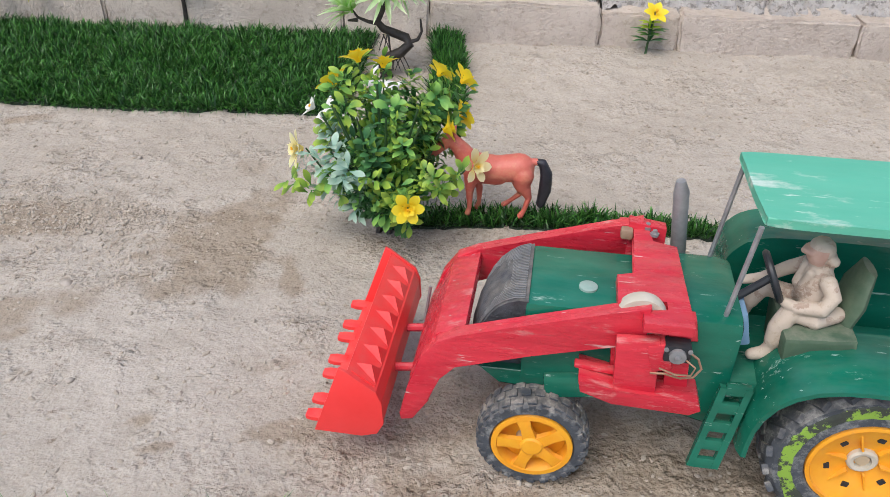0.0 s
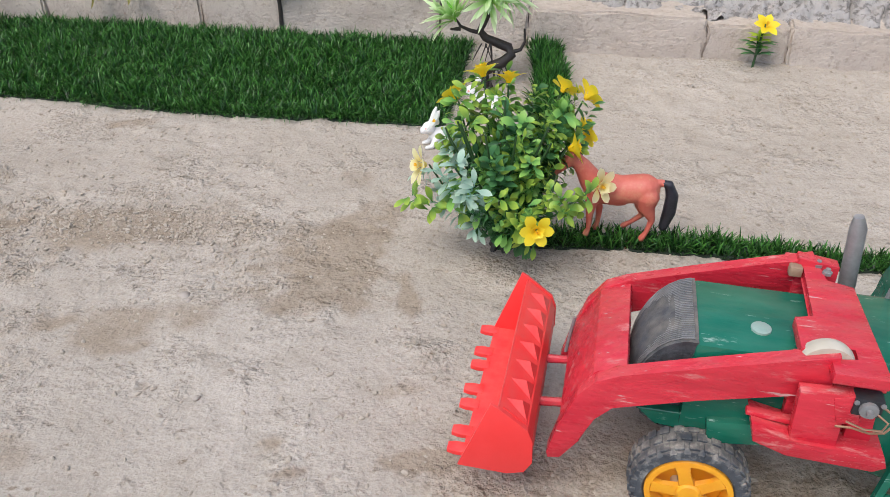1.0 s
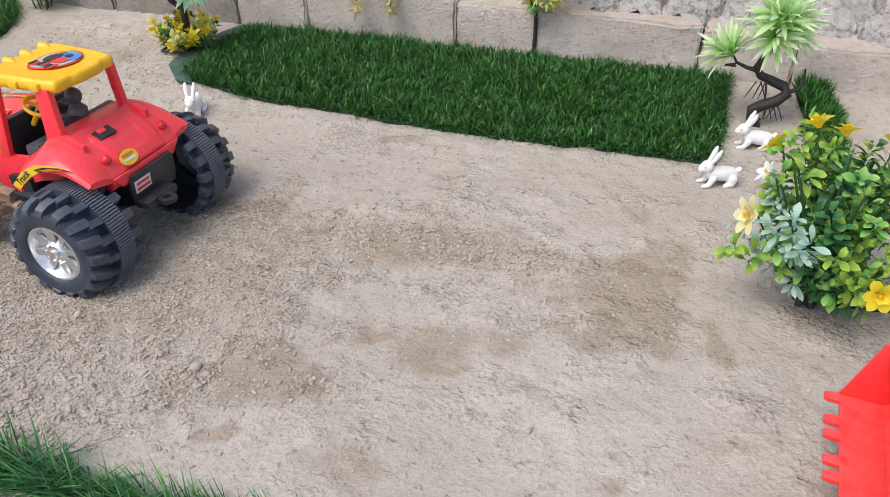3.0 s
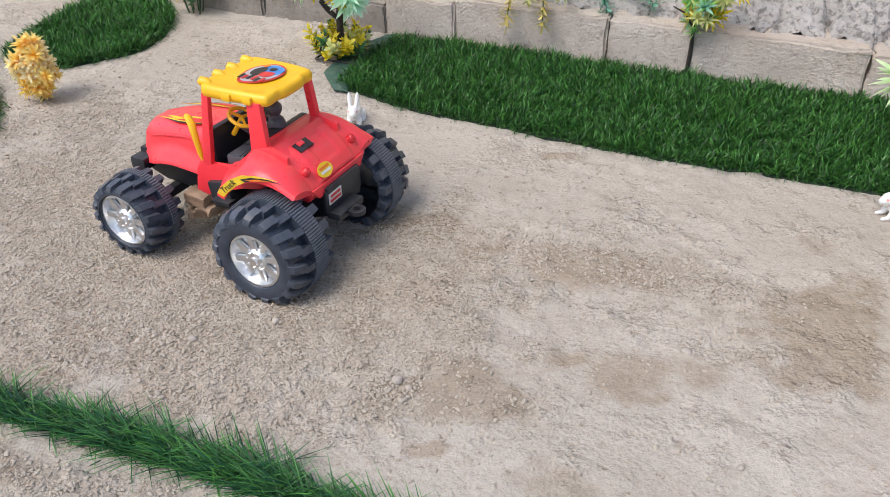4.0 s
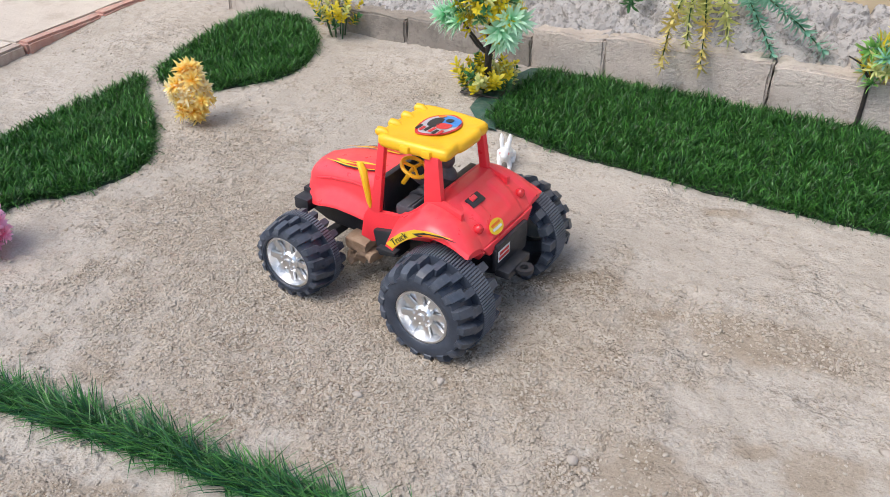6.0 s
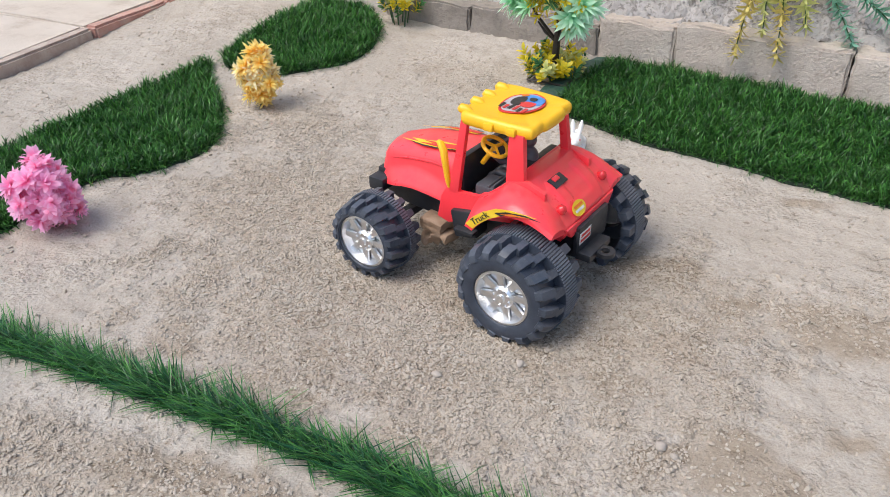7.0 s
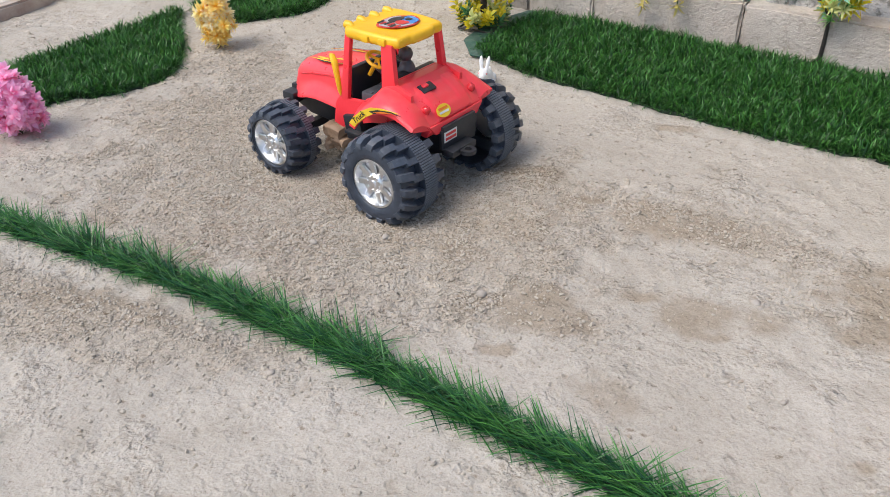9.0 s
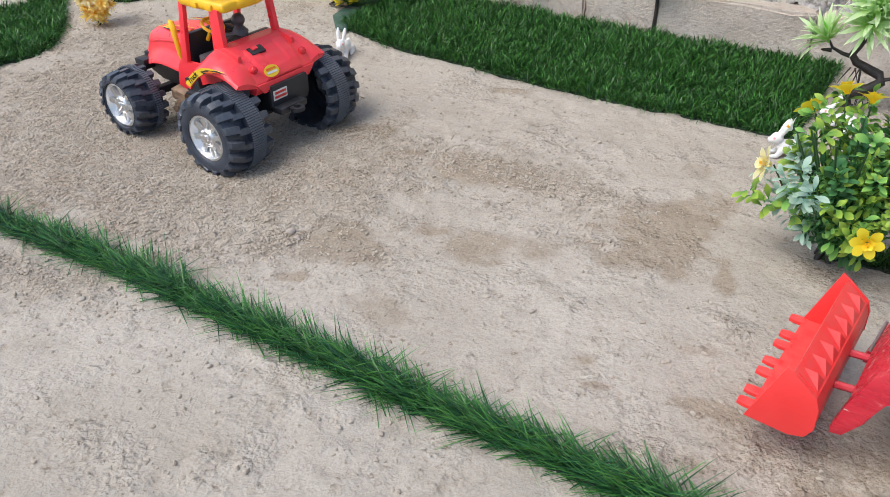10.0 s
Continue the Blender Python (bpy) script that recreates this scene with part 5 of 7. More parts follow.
    for k in range(7):
        y = Y0 + 0.008 + (Y1 - Y0 - 0.016) * (k + (0.16 if k % 2 else -0.1)) / 6.1
        bm = bmesh.new()
        prism(bm, [(0.146, y - 0.0052), (0.146, y + 0.0052), (0.157, y + 0.0048), (0.163, y + 0.0036), (0.163, y - 0.0036), (0.157, y - 0.0048)], 0.0395, 0.0435, "xy", 0.0006)
        part("tooth", bm, BUCKET_RED, bucket)
    for ob in (bucket, *bucket.children):
        for v in ob.data.vertices:
            v.co.x = 0.163 - (0.163 - v.co.x) * 0.90
    # exhaust
    bm = bmesh.new()
    tube(bm, [(-0.112, -0.068, 0.085), (-0.106, -0.066, 0.14), (-0.099, -0.063, 0.196), (-0.097, -0.0625, 0.205)], [0.006, 0.006, 0.0058, 0.0035], 12)
    part("exhaust", bm, METAL_GREY, t, "dull grey exhaust pipe")
    bm = bmesh.new()
    box(bm, (-0.110, -0.054, 0.10), (0.014, 0.030, 0.012), None, 0.002)
    part("exhaust_bracket", bm, GREEN_WOOD, t)
    # floor and seat
    bm = bmesh.new()
    box(bm, (-0.215, 0.000, 0.098), (0.17, 0.080, 0.020), None, 0.002)
    part("platform", bm, GREEN_WOOD, t)
    bm = bmesh.new()
    box(bm, (-0.192, 0.004, 0.126), (0.046, 0.058, 0.040), Matrix.Rotation(0.10, 4, "Y"), 0.003)
    bmesh.ops.subdivide_edges(bm, edges=bm.edges, cuts=5, use_grid_fill=True)
    for q in bm.verts:
        q.co += Vector((0.3, 1.0, 0.6)) * 0.0028 * noise.noise(Vector((q.co.x * 150, q.co.y * 60, q.co.z * 45)))
    part("seat_box", bm, OLIVE, t, "seat box draped in dusty green cloth")
    bm = bmesh.new()
    box(bm, (-0.193, 0.0, 0.136), (0.036, 0.044, 0.010), None, 0.004)
    part("seat", bm, OLIVE, t, "olive green seat")
    bm = bmesh.new()
    tube(bm, [(-0.209, 0.0, 0.138), (-0.214, 0.0, 0.165), (-0.216, 0.0, 0.186)], [0.019, 0.021, 0.012], 16)
    for v in bm.verts:
        v.co.x = -0.212 + (v.co.x + 0.212) * 0.32 - (v.co.z - 0.16) * 0.15
    part("seat_back", bm, OLIVE, t, "rounded olive seat back")
    wm = Matrix.Translation((-0.158, 0.002, 0.172)) @ Matrix.Rotation(radians(115), 4, "Y")
    bm = bmesh.new()
    tube(bm, [wm @ Vector((0.0175 * math.cos(a), 0.0145 * math.sin(a), 0)) for a in [2 * math.pi * k / 24 for k in range(25)]], 0.0026, 8, False)
    for k in range(3):
        a = 2 * math.pi * k / 3
        tube(bm, [wm @ Vector((0, 0, 0)), wm @ Vector((0.014 * math.cos(a), 0.014 * math.sin(a), 0))], 0.002, 6)
    tube(bm, [wm @ Vector((0, 0, 0)), (-0.132, 0.002, 0.146)], 0.003, 8)
    part("steering_wheel", bm, BLACK_TOY, t, "black steering wheel")
    # fenders: a curved band over the near wheel, a boarded one over the far wheel
    bm = bmesh.new()
    secs = []
    for k in range(19):
        a = radians(-2 + 176 * k / 18)
        c, q = math.cos(a), math.sin(a)
        g = 1 + (0.10 * math.sin(2 * a) ** 2 if c > 0 else 0.0)
        f = 0.010 * max(c, 0) ** 2
        secs.append([(-0.230 + r * c * 1.02 * g, y - f * (y - 0.016) / 0.056, 0.062 + r * q * g) for y, r in ((0.016, 0.0790), (0.040, 0.0800), (0.064, 0.0790), (0.072, 0.0765), (0.0725, 0.0735), (0.062, 0.0745), (0.016, 0.0750))])
    loft(bm, secs)
    part("fender", bm, GREEN_WOOD, t, "curved glossy green fender", 40)
    bm = bmesh.new()
    prism(bm, [(-0.230 + 0.078 * math.cos(radians(a)), 0.062 + 0.078 * math.sin(radians(a))) for a in range(0, 181, 12)], 0.012, 0.016, "xz", 0.0)
    part("fender_side", bm, GREEN_WOOD, t)
    arch = rounded([(-0.134, 0.092), (-0.135, 0.120), (-0.138, 0.147), (-0.148, 0.163), (-0.162, 0.170), (-0.19, 0.172), (-0.25, 0.172), (-0.29, 0.168), (-0.318, 0.150), (-0.328, 0.092)], 4)
    bm = bmesh.new()
    prism(bm, arch, -0.055, -0.050, "xz", 0.001)
    part("fender_side", bm, GREEN_WOOD, t, "tall green fender board")
    bm = bmesh.new()
    prism(bm, [(-0.232 + (x + 0.232) * 0.98, 0.09 + (z - 0.09) * 0.97) for x, z in arch], -0.097, -0.0555, "xz", 0.001)
    bm.faces.ensure_lookup_table()
    part("fender", bm, GREEN_WOOD, t)
    # ladder
    def lad(a, b):
        return Vector((-0.1295 + a - 0.009 * b, 0.0575 - 0.009 * b, 0.043 + 0.066 * b))
    bm = bmesh.new()
    for a in (0.0085, -0.0085):
        tube(bm, [lad(a + 0.0, -0.02), lad(a - 0.002, 1.02)], 0.0034, 4)
    ladder = part("ladder", bm, GREEN_WOOD, t, "small green ladder")
    for b in (0.03, 0.28, 0.52, 0.76, 0.99):
        bm = bmesh.new()
        p = lad(-0.004 * b, b)
        box(bm, p, (0.017, 0.0042, 0.0085), Matrix.Rotation(0.13, 4, "X"), 0.0008)
        part("rung", bm, GREEN_WOOD, ladder)
    # roof board on four rods
    bm = bmesh.new()
    outline = rounded([(-0.136, 0.025), (-0.142, 0.0300), (-0.20, 0.031), (-0.30, 0.031), (-0.33, 0.025), (-0.33, -0.03), (-0.30, -0.044), (-0.20, -0.044), (-0.135, -0.043), (-0.130, -0.037), (-0.132, 0.0)], 3)
    prism(bm, outline, -0.003, 0.003, "xy", 0.001)
    for v in bm.verts:
        v.co.z += 0.2335 - 0.12 * v.co.y + 0.05 * (v.co.x + 0.13) * 0
    part("roof", bm, ROOF_WOOD, t, "pale green scuffed roof board")
    for y, z, x1, z1 in ((-0.040, 0.238, -0.118, 0.100), (0.033, 0.228, -0.124, 0.140), (-0.040, 0.238, -0.300, 0.10), (0.038, 0.224, -0.300, 0.10)):
        bm = bmesh.new()
        x0 = -0.133 if x1 > -0.2 else -0.31
        tube(bm, [(x0, y, z), (x1, y, z1)], 0.0018, 8)
        part("roof_rod", bm, METAL_GREY, t, "thin grey steel rod")
    # wheels
    def wheel(name, x, y, z, r, w, rim_r, s, tyre, big):
        bm = bmesh.new()
        h = w / 2
        lathe(bm, [(rim_r, h - 0.003), (rim_r + 0.002, h), (r * 0.90, h), (r * 0.965, h * 0.75), (r * 0.975, 0), (r * 0.965, -h * 0.75), (r * 0.90, -h), (rim_r, -h), (rim_r, h - 0.003)], SIDE, 40)
        lugs = 26 if not big else 22
        body, bm = bm, bmesh.new()
        for i in range(lugs):
            a = 2 * math.pi * i / lugs
            if big:
                for q in (1, -1):
                    m = Matrix.Rotation(a + (0.14 if q > 0 else 0), 4, "Y") @ Matrix.Translation((0, q * h * 0.5, r * 0.965)) @ Matrix.Rotation(q * 0.6, 4, "Z")
                    box(bm, (0, 0, 0), (0.0075, h * 1.1, r * 0.07), m, 0.0006)
            else:
                for y0 in (0.62, 0, -0.62):
                    m = Matrix.Rotation(a + (0.12 if y0 == 0 else 0), 4, "Y") @ Matrix.Translation((0, y0 * h, r * (0.985 if y0 == 0 else 0.968)))
                    box(bm, (0, 0, 0), (2 * math.pi * r / lugs * 0.68, h * 0.5, r * 0.05), m, 0.0005)
                m = Matrix.Rotation(a, 4, "Y") @ Matrix.Translation((0, h * 0.97, r * 0.90))
                box(bm, (0, 0, 0), (2 * math.pi * r / lugs * 0.45, 0.002, r * 0.10), m, 0.0004)
        rot = Matrix.Translation((x, y, z)) @ Matrix.Rotation(0 if s > 0 else math.pi, 4, "Z") @ Matrix.Rotation(0.3, 4, "Y")
        for q in (body, bm):
            bmesh.ops.transform(q, matrix=rot, verts=q.verts)
        tyre_ob = part(name, body, tyre, t, "smeared black rubber tyre" if big else "dusty black rubber tyre", 30)
        tagged(part("tread", bm, tyre, tyre_ob, "", 30), kind="stuff")
        bm = bmesh.new()
        if big:
            lathe(bm, [(rim_r + 0.0005, h - 0.010), (rim_r + 0.0005, h + 0.0005), (rim_r - 0.002, h + 0.001), (rim_r - 0.003, h - 0.001), (rim_r * 0.6, h - 0.0055), (0.013, h - 0.0085), (0.0105, h - 0.0090), (0, h - 0.0090)], SIDE, 36)
            for k in range(6):
                a = 2 * math.pi * k / 6
                box(bm, (0, 0, 0), (0.0015, 0.004, 0.018), Matrix.Rotation(a, 4, "Y") @ Matrix.Translation((0, h - 0.0058, 0.021)))
        else:
            lathe(bm, [(rim_r + 0.0004, h - 0.008), (rim_r + 0.0004, h + 0.0008), (rim_r - 0.0035, h + 0.001), (rim_r - 0.005, h - 0.004), (rim_r - 0.005, h - 0.010), (rim_r + 0.0004, h - 0.010)], SIDE, 36)
            for k in range(5):
                a = 2 * math.pi * k / 5
                m = Matrix.Rotation(a, 4, "Y")
                vs = [(-0.006, 0.005), (0.006, 0.005), (0.0032, rim_r * 0.62), (0.0062, rim_r - 0.004), (-0.0062, rim_r - 0.004), (-0.0032, rim_r * 0.62)]
                b2 = bmesh.new()
                prism(b2, vs, h - 0.0035, h + 0.0005, "xz", 0.0008)
                bmesh.ops.transform(b2, matrix=m, verts=b2.verts)
                me = bpy.data.meshes.new("tmp")
                b2.to_mesh(me)
                b2.free()
                bm.from_mesh(me)
                bpy.data.meshes.remove(me)
            lathe(bm, [(0.0085, h - 0.006), (0.0085, h + 0.001), (0.007, h + 0.0022), (0, h + 0.0024)], SIDE, 20)
            lathe(bm, [(rim_r - 0.004, h - 0.0105), (0, h - 0.0105)], SIDE, 24)
        bmesh.ops.transform(bm, matrix=rot, verts=bm.verts)
        part("rim", bm, ORANGE_RIM, tyre_ob, "orange-yellow plastic rim", 30)
        if big:
            bm = bmesh.new()
            lathe(bm, [(0.0470, h - 0.001), (0.0474, h + 0.0006), (0.0500, h + 0.0008), (0.0530, h + 0.0008), (0.0560, h + 0.0006), (0.0575, h - 0.001)], SIDE, 90)
            for q in bm.verts:
                q.co *= 1 + 0.035 * noise.noise(q.co * 240) + 0.02 * noise.noise(q.co * 90)
            bmesh.ops.transform(bm, matrix=rot, verts=bm.verts)
            part("paint_smear", bm, GREEN_RUBBER, tyre_ob, "lime green paint smeared on the sidewall")
            bm = bmesh.new()
            lathe(bm, [(0.0055, h - 0.010), (0.0060, h - 0.0058), (0.0085, h - 0.0052), (0.0102, h - 0.0065), (0.0104, h - 0.0090)], SIDE, 20)
            for q in bm.verts:
                q.co += Vector((0.4, 0.2, 0.4)) * 0.0012 * noise.noise(q.co * 300)
            bmesh.ops.transform(bm, matrix=rot, verts=bm.verts)
            part("hub_ring", bm, PULLEY, tyre_ob, "dirty white hub ring")
            bm = bmesh.new()
            lathe(bm, [(0.0058, h - 0.011), (0.0050, h - 0.0070), (0, h - 0.0064)], SIDE, 10)
            for q in bm.verts:
                q.co += Vector((1, 1, 1)) * 0.0010 * noise.noise(q.co * 400)
            bmesh.ops.transform(bm, matrix=rot, verts=bm.verts)
            part("axle_end", bm, BARE_WOOD, tyre_ob, "chipped wooden axle end")
            for k in range(6):
                a = 2 * math.pi * k / 6 + 0.5
                bm = bmesh.new()
                box(bm, (0, 0, 0), (0.005, 0.002, 0.004), rot @ Matrix.Rotation(a, 4, "Y") @ Matrix.Translation((0, h - 0.0052, 0.0235)), 0.0006)
                part("rim_hole", bm, BLACK_TOY, tyre_ob)
    wheel("front_wheel", -0.008, 0.046, 0.041, 0.0415, 0.026, 0.0295, 1, RUBBER, False)
    wheel("front_wheel", -0.008, -0.052, 0.041, 0.0415, 0.026, 0.0295, -1, RUBBER, False)
    wheel("rear_wheel", -0.234, 0.044, 0.062, 0.066, 0.034, 0.038, 1, RUBBER, True)
    wheel("rear_wheel", -0.232, -0.0770, 0.062, 0.064, 0.034, 0.041, -1, RUBBER, True)
    return t


build_loader()
CLOTH = surface("dusky_brown_patches", (0.32, 0.22, 0.17), (0.44, 0.34, 0.27), 160, 0.8, bump=0.4, bscale=200, wear=(0.50, 0.40, 0.32), wear_scale=200, wear_at=(0.48, 0.6))
FACE = surface("faded_pink_paint", (0.46, 0.26, 0.20), (0.54, 0.36, 0.29), 120, 0.7, bump=0.3)


def doll_paint(c):
    if c.z > 0.1985 or (c.z > 0.187 and c.x < -0.186):
        return 0 if noise.noise(c * 160) > -0.15 else 1
    if c.z > 0.186:
        return 2
    scarf = abs((c.x + 0.182) + (c.z - 0.172) * 0.55)
    if c.z > 0.150 and scarf < 0.0045 and abs(c.y) < 0.013:
        return 1 if noise.noise(c * 420) > -0.1 else 0
    return 1 if noise.noise(c * 130 + Vector((4, 0, 0))) > 0.42 else 0


organic("driver_doll", [([(-0.192, 0.0, 0.150), (-0.190, 0.0, 0.162), (-0.187, 0.0, 0.176)], [0.0125, 0.0125, 0.0100]), ([(-0.184, 0.0, 0.184), (-0.183, 0.0, 0.192)], [0.0052, 0.0080]), ([(-0.184, 0.0, 0.1965), (-0.184, 0.0, 0.1990)], [0.0090, 0.0066]), ([(-0.177, -0.005, 0.1950), (-0.173, 0.0, 0.1945), (-0.177, 0.005, 0.1950)], 0.0024), ([(-0.192, -0.005, 0.190), (-0.194, 0.0, 0.186), (-0.192, 0.005, 0.190)], 0.0040),
                        ([(-0.202, 0.012, 0.153), (-0.188, 0.017, 0.150), (-0.172, 0.013, 0.151)], [0.0058, 0.0066, 0.0050]), ([(-0.200, -0.010, 0.150), (-0.186, -0.014, 0.146), (-0.174, -0.010, 0.148)], [0.0060, 0.0064, 0.0050]), ([(-0.180, 0.006, 0.180), (-0.178, 0.002, 0.166), (-0.178, -0.003, 0.156)], 0.0032), ([(-0.180, -0.006, 0.180), (-0.176, -0.004, 0.166)], 0.0034),
                        ([(-0.190, 0.012, 0.178), (-0.194, 0.018, 0.170), (-0.189, 0.021, 0.162), (-0.174, 0.016, 0.158), (-0.167, 0.012, 0.159)], [0.0058, 0.0056, 0.0054, 0.0044, 0.0036]), ([(-0.184, -0.012, 0.178), (-0.172, -0.017, 0.168), (-0.156, -0.014, 0.160), (-0.144, -0.012, 0.158)], [0.0056, 0.0050, 0.0038, 0.0034]),
                        ([(-0.188, 0.009, 0.152), (-0.172, 0.013, 0.152), (-0.168, 0.014, 0.142)], [0.0080, 0.0074, 0.0070]), ([(-0.167, 0.014, 0.140), (-0.166, 0.015, 0.128)], [0.0068, 0.0062]), ([(-0.166, 0.015, 0.128), (-0.164, 0.015, 0.119)], [0.0044, 0.0048]), ([(-0.164, 0.015, 0.117), (-0.154, 0.016, 0.1145)], [0.0052, 0.0042]), ([(-0.188, -0.008, 0.149), (-0.160, -0.012, 0.154), (-0.152, -0.013, 0.140)], [0.0078, 0.0068, 0.0060]), ([(-0.152, -0.013, 0.138), (-0.148, -0.014, 0.124), (-0.142, -0.014, 0.120)], [0.0044, 0.0044, 0.0040])],
        0.0011, doll_paint, [KHAKI, CLOTH, FACE], "pale khaki driver doll seated at the steering wheel", "doll", LOADER_AT, 2)


# ---- plants ----
LEAF_MID = foliage("mid_green_leaf", (0.018, 0.130, 0.036), (0.080, 0.31, 0.080), 0.34, 0.24, (0.32, 0.56, 0.12))
LEAF_TIPPED = foliage("yellow_edged_green_leaf", (0.02, 0.13, 0.03), (0.09, 0.30, 0.05), 0.40, 0.22, (0.42, 0.56, 0.08))
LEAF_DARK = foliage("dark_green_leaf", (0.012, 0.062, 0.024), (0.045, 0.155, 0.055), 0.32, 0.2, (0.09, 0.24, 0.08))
LEAF_LIME = foliage("lime_green_leaf", (0.16, 0.38, 0.015), (0.36, 0.56, 0.03), 0.42, 0.35, (0.50, 0.62, 0.06))
LEAF_GREY = foliage("grey_green_leaf", (0.12, 0.29, 0.21), (0.25, 0.44, 0.34), 0.45, 0.3, (0.52, 0.66, 0.53))
LEAF_PALE = foliage("pale_tipped_green_leaf", (0.20, 0.52, 0.05), (0.38, 0.68, 0.12), 0.4, 0.38, (0.76, 0.86, 0.58))
LEAF_MINT = foliage("mint_green_leaf", (0.16, 0.60, 0.28), (0.32, 0.74, 0.42), 0.4, 0.38, (0.74, 0.94, 0.76))
LEAF_GOLD = foliage("yellow_leaf", (0.42, 0.40, 0.02), (0.72, 0.55, 0.02), 0.4, 0.3, (0.85, 0.66, 0.04))
LEAF_STRAW = foliage("straw_yellow_leaf", (0.56, 0.46, 0.14), (0.68, 0.56, 0.20), 0.45, 0.3, (0.72, 0.60, 0.20))
LEAF_TEAL = foliage("blue_green_leaf", (0.08, 0.29, 0.19), (0.19, 0.45, 0.33), 0.45, 0.35, (0.34, 0.56, 0.42))
LEAF_WAN = foliage("wan_yellow_green_leaf", (0.38, 0.46, 0.14), (0.60, 0.62, 0.26), 0.45, 0.35, (0.72, 0.68, 0.28))
PETAL_YELLOW = foliage("yellow_petal", (0.90, 0.58, 0.01), (0.94, 0.68, 0.02), 0.45, 0.35, (0.96, 0.80, 0.06))
PETAL_PALE = foliage("pale_yellow_petal", (0.86, 0.66, 0.10), (0.90, 0.76, 0.28), 0.45, 0.35, (0.92, 0.86, 0.55))
PETAL_WHITE = foliage("white_petal", (0.78, 0.80, 0.74), (0.85, 0.86, 0.80), 0.45, 0.35, (0.88, 0.88, 0.84))
PETAL_PINK = foliage("pink_petal", (0.98, 0.26, 0.50), (0.99, 0.48, 0.73), 0.5, 0.58, (0.99, 0.67, 0.87))
PETAL_GOLD = foliage("golden_petal", (0.95, 0.50, 0.008), (0.96, 0.66, 0.04), 0.45, 0.5, (0.97, 0.86, 0.40))
PETAL_CREAM = foliage("cream_petal", (0.94, 0.64, 0.10), (0.96, 0.80, 0.36), 0.45, 0.5, (0.97, 0.94, 0.74))
STAMEN = surface("deep_yellow_stamen", (0.85, 0.46, 0.01), (0.88, 0.54, 0.02), 60, 0.6, bump=0)
STEM_GREEN = surface("green_plastic_stem", (0.02, 0.06, 0.02), (0.04, 0.10, 0.03), 80, 0.5, bump=0.1)
BARK = surface("dark_brown_plastic_bark", (0.014, 0.011, 0.010), (0.04, 0.03, 0.026), 120, 0.55, bump=0.8, bscale=350, bdist=0.0012)


class Leaves:
    """Gathers bent leaf blades into one mesh."""

    def __init__(self):
        self.v, self.f, self.t = [], [], []

    def add(self, base, way, up, length, width, droop=0.3, shape=(0.35, 1.0, 0.85), fold=0.15):
        way, i0 = Vector(way).normalized(), len(self.v)
        side = way.cross(Vector(up))
        side = side.normalized() if side.length > 1e-4 else way.orthogonal().normalized()
        nrm = side.cross(way).normalized()
        p, d = Vector(base), way.copy()
        n = len(shape)
        for k, w in enumerate(shape):
            s = side * (width / 2 * w)
            self.v += [p - s + nrm * fold * width * w, p.copy(), p + s + nrm * fold * width * w]
            self.t += [k / n] * 3
            d = (d - nrm * droop * 1.35 / n).normalized()
            p = p + d * (length / n)
        self.v.append(p)
        self.t.append(1.0)
        for k in range(0, 3 * (n - 1), 3):
            self.f += [(i0 + k, i0 + k + 1, i0 + k + 4, i0 + k + 3), (i0 + k + 1, i0 + k + 2, i0 + k + 5, i0 + k + 4)]
        e = i0 + 3 * (n - 1)
        self.f += [(e, e + 1, e + 3), (e + 1, e + 2, e + 3)]

    def mesh(self, name, material):
        me = bpy.data.meshes.new(name)
        me.from_pydata([tuple(q) for q in self.v], [], self.f)
        a = me.attributes.new("tip", "FLOAT", "POINT")
        a.data.foreach_set("value", np.asarray(self.t, dtype=np.float32))
        me.materials.append(material)
        me.shade_smooth()
        return me


def rand_dir(rng, low=-1.0):
    while True:
        d = Vector((rng.uniform(-1, 1), rng.uniform(-1, 1), rng.uniform(-1, 1)))
        if 0.1 < d.length < 1 and d.z > low * d.length:
            return d.normalized()


def sprig_mesh(name, material, rng, leaves=13, length=0.05, leaf=0.014, width=0.0095, droop=0.25):
    """A twig along +z with pairs of oval leaves."""
    L = Leaves()
    for k in range(leaves):
        h = length * (0.15 + 0.85 * k / (leaves - 1))
        a = k * 2.4 + rng.uniform(-0.4, 0.4)
        rise = 0.35 + 0.9 * k / leaves
        d = Vector((math.cos(a), math.sin(a), rise))
        L.add((0.001 * math.cos(a), 0.001 * math.sin(a), h), d, (0, 0, 1), leaf * rng.uniform(0.75, 1.2), width * rng.uniform(0.8, 1.15), droop, (0.3, 0.80, 1.0, 0.95, 0.68), 0.08)
    return L.mesh(name, material)


def tuft_mesh(name, material, rng, n=40, length=0.02, width=0.004, spread=1.0, droop=0.3, shape=(0.5, 1.0, 0.7)):
    """Strap leaves that burst from a point round +z; spread 0 is a brush, 1 a half ball."""
    L = Leaves()
    for k in range(n):
        a, e = k * 2.39996, 1.0 - (k + 0.5) / n * spread
        r = math.sqrt(max(0.0, 1 - e * e))
        d = Vector((r * math.cos(a), r * math.sin(a), e)) + Vector((rng.uniform(-1, 1), rng.uniform(-1, 1), rng.uniform(-1, 1))) * 0.14
        L.add(d.normalized() * length * 0.08, d, (0, 0, 1) if abs(d.normalized().z) < 0.95 else (1, 0, 0), length * rng.uniform(0.75, 1.15), width * rng.uniform(0.8, 1.2), droop, shape, 0.12)
    return L.mesh(name, material)


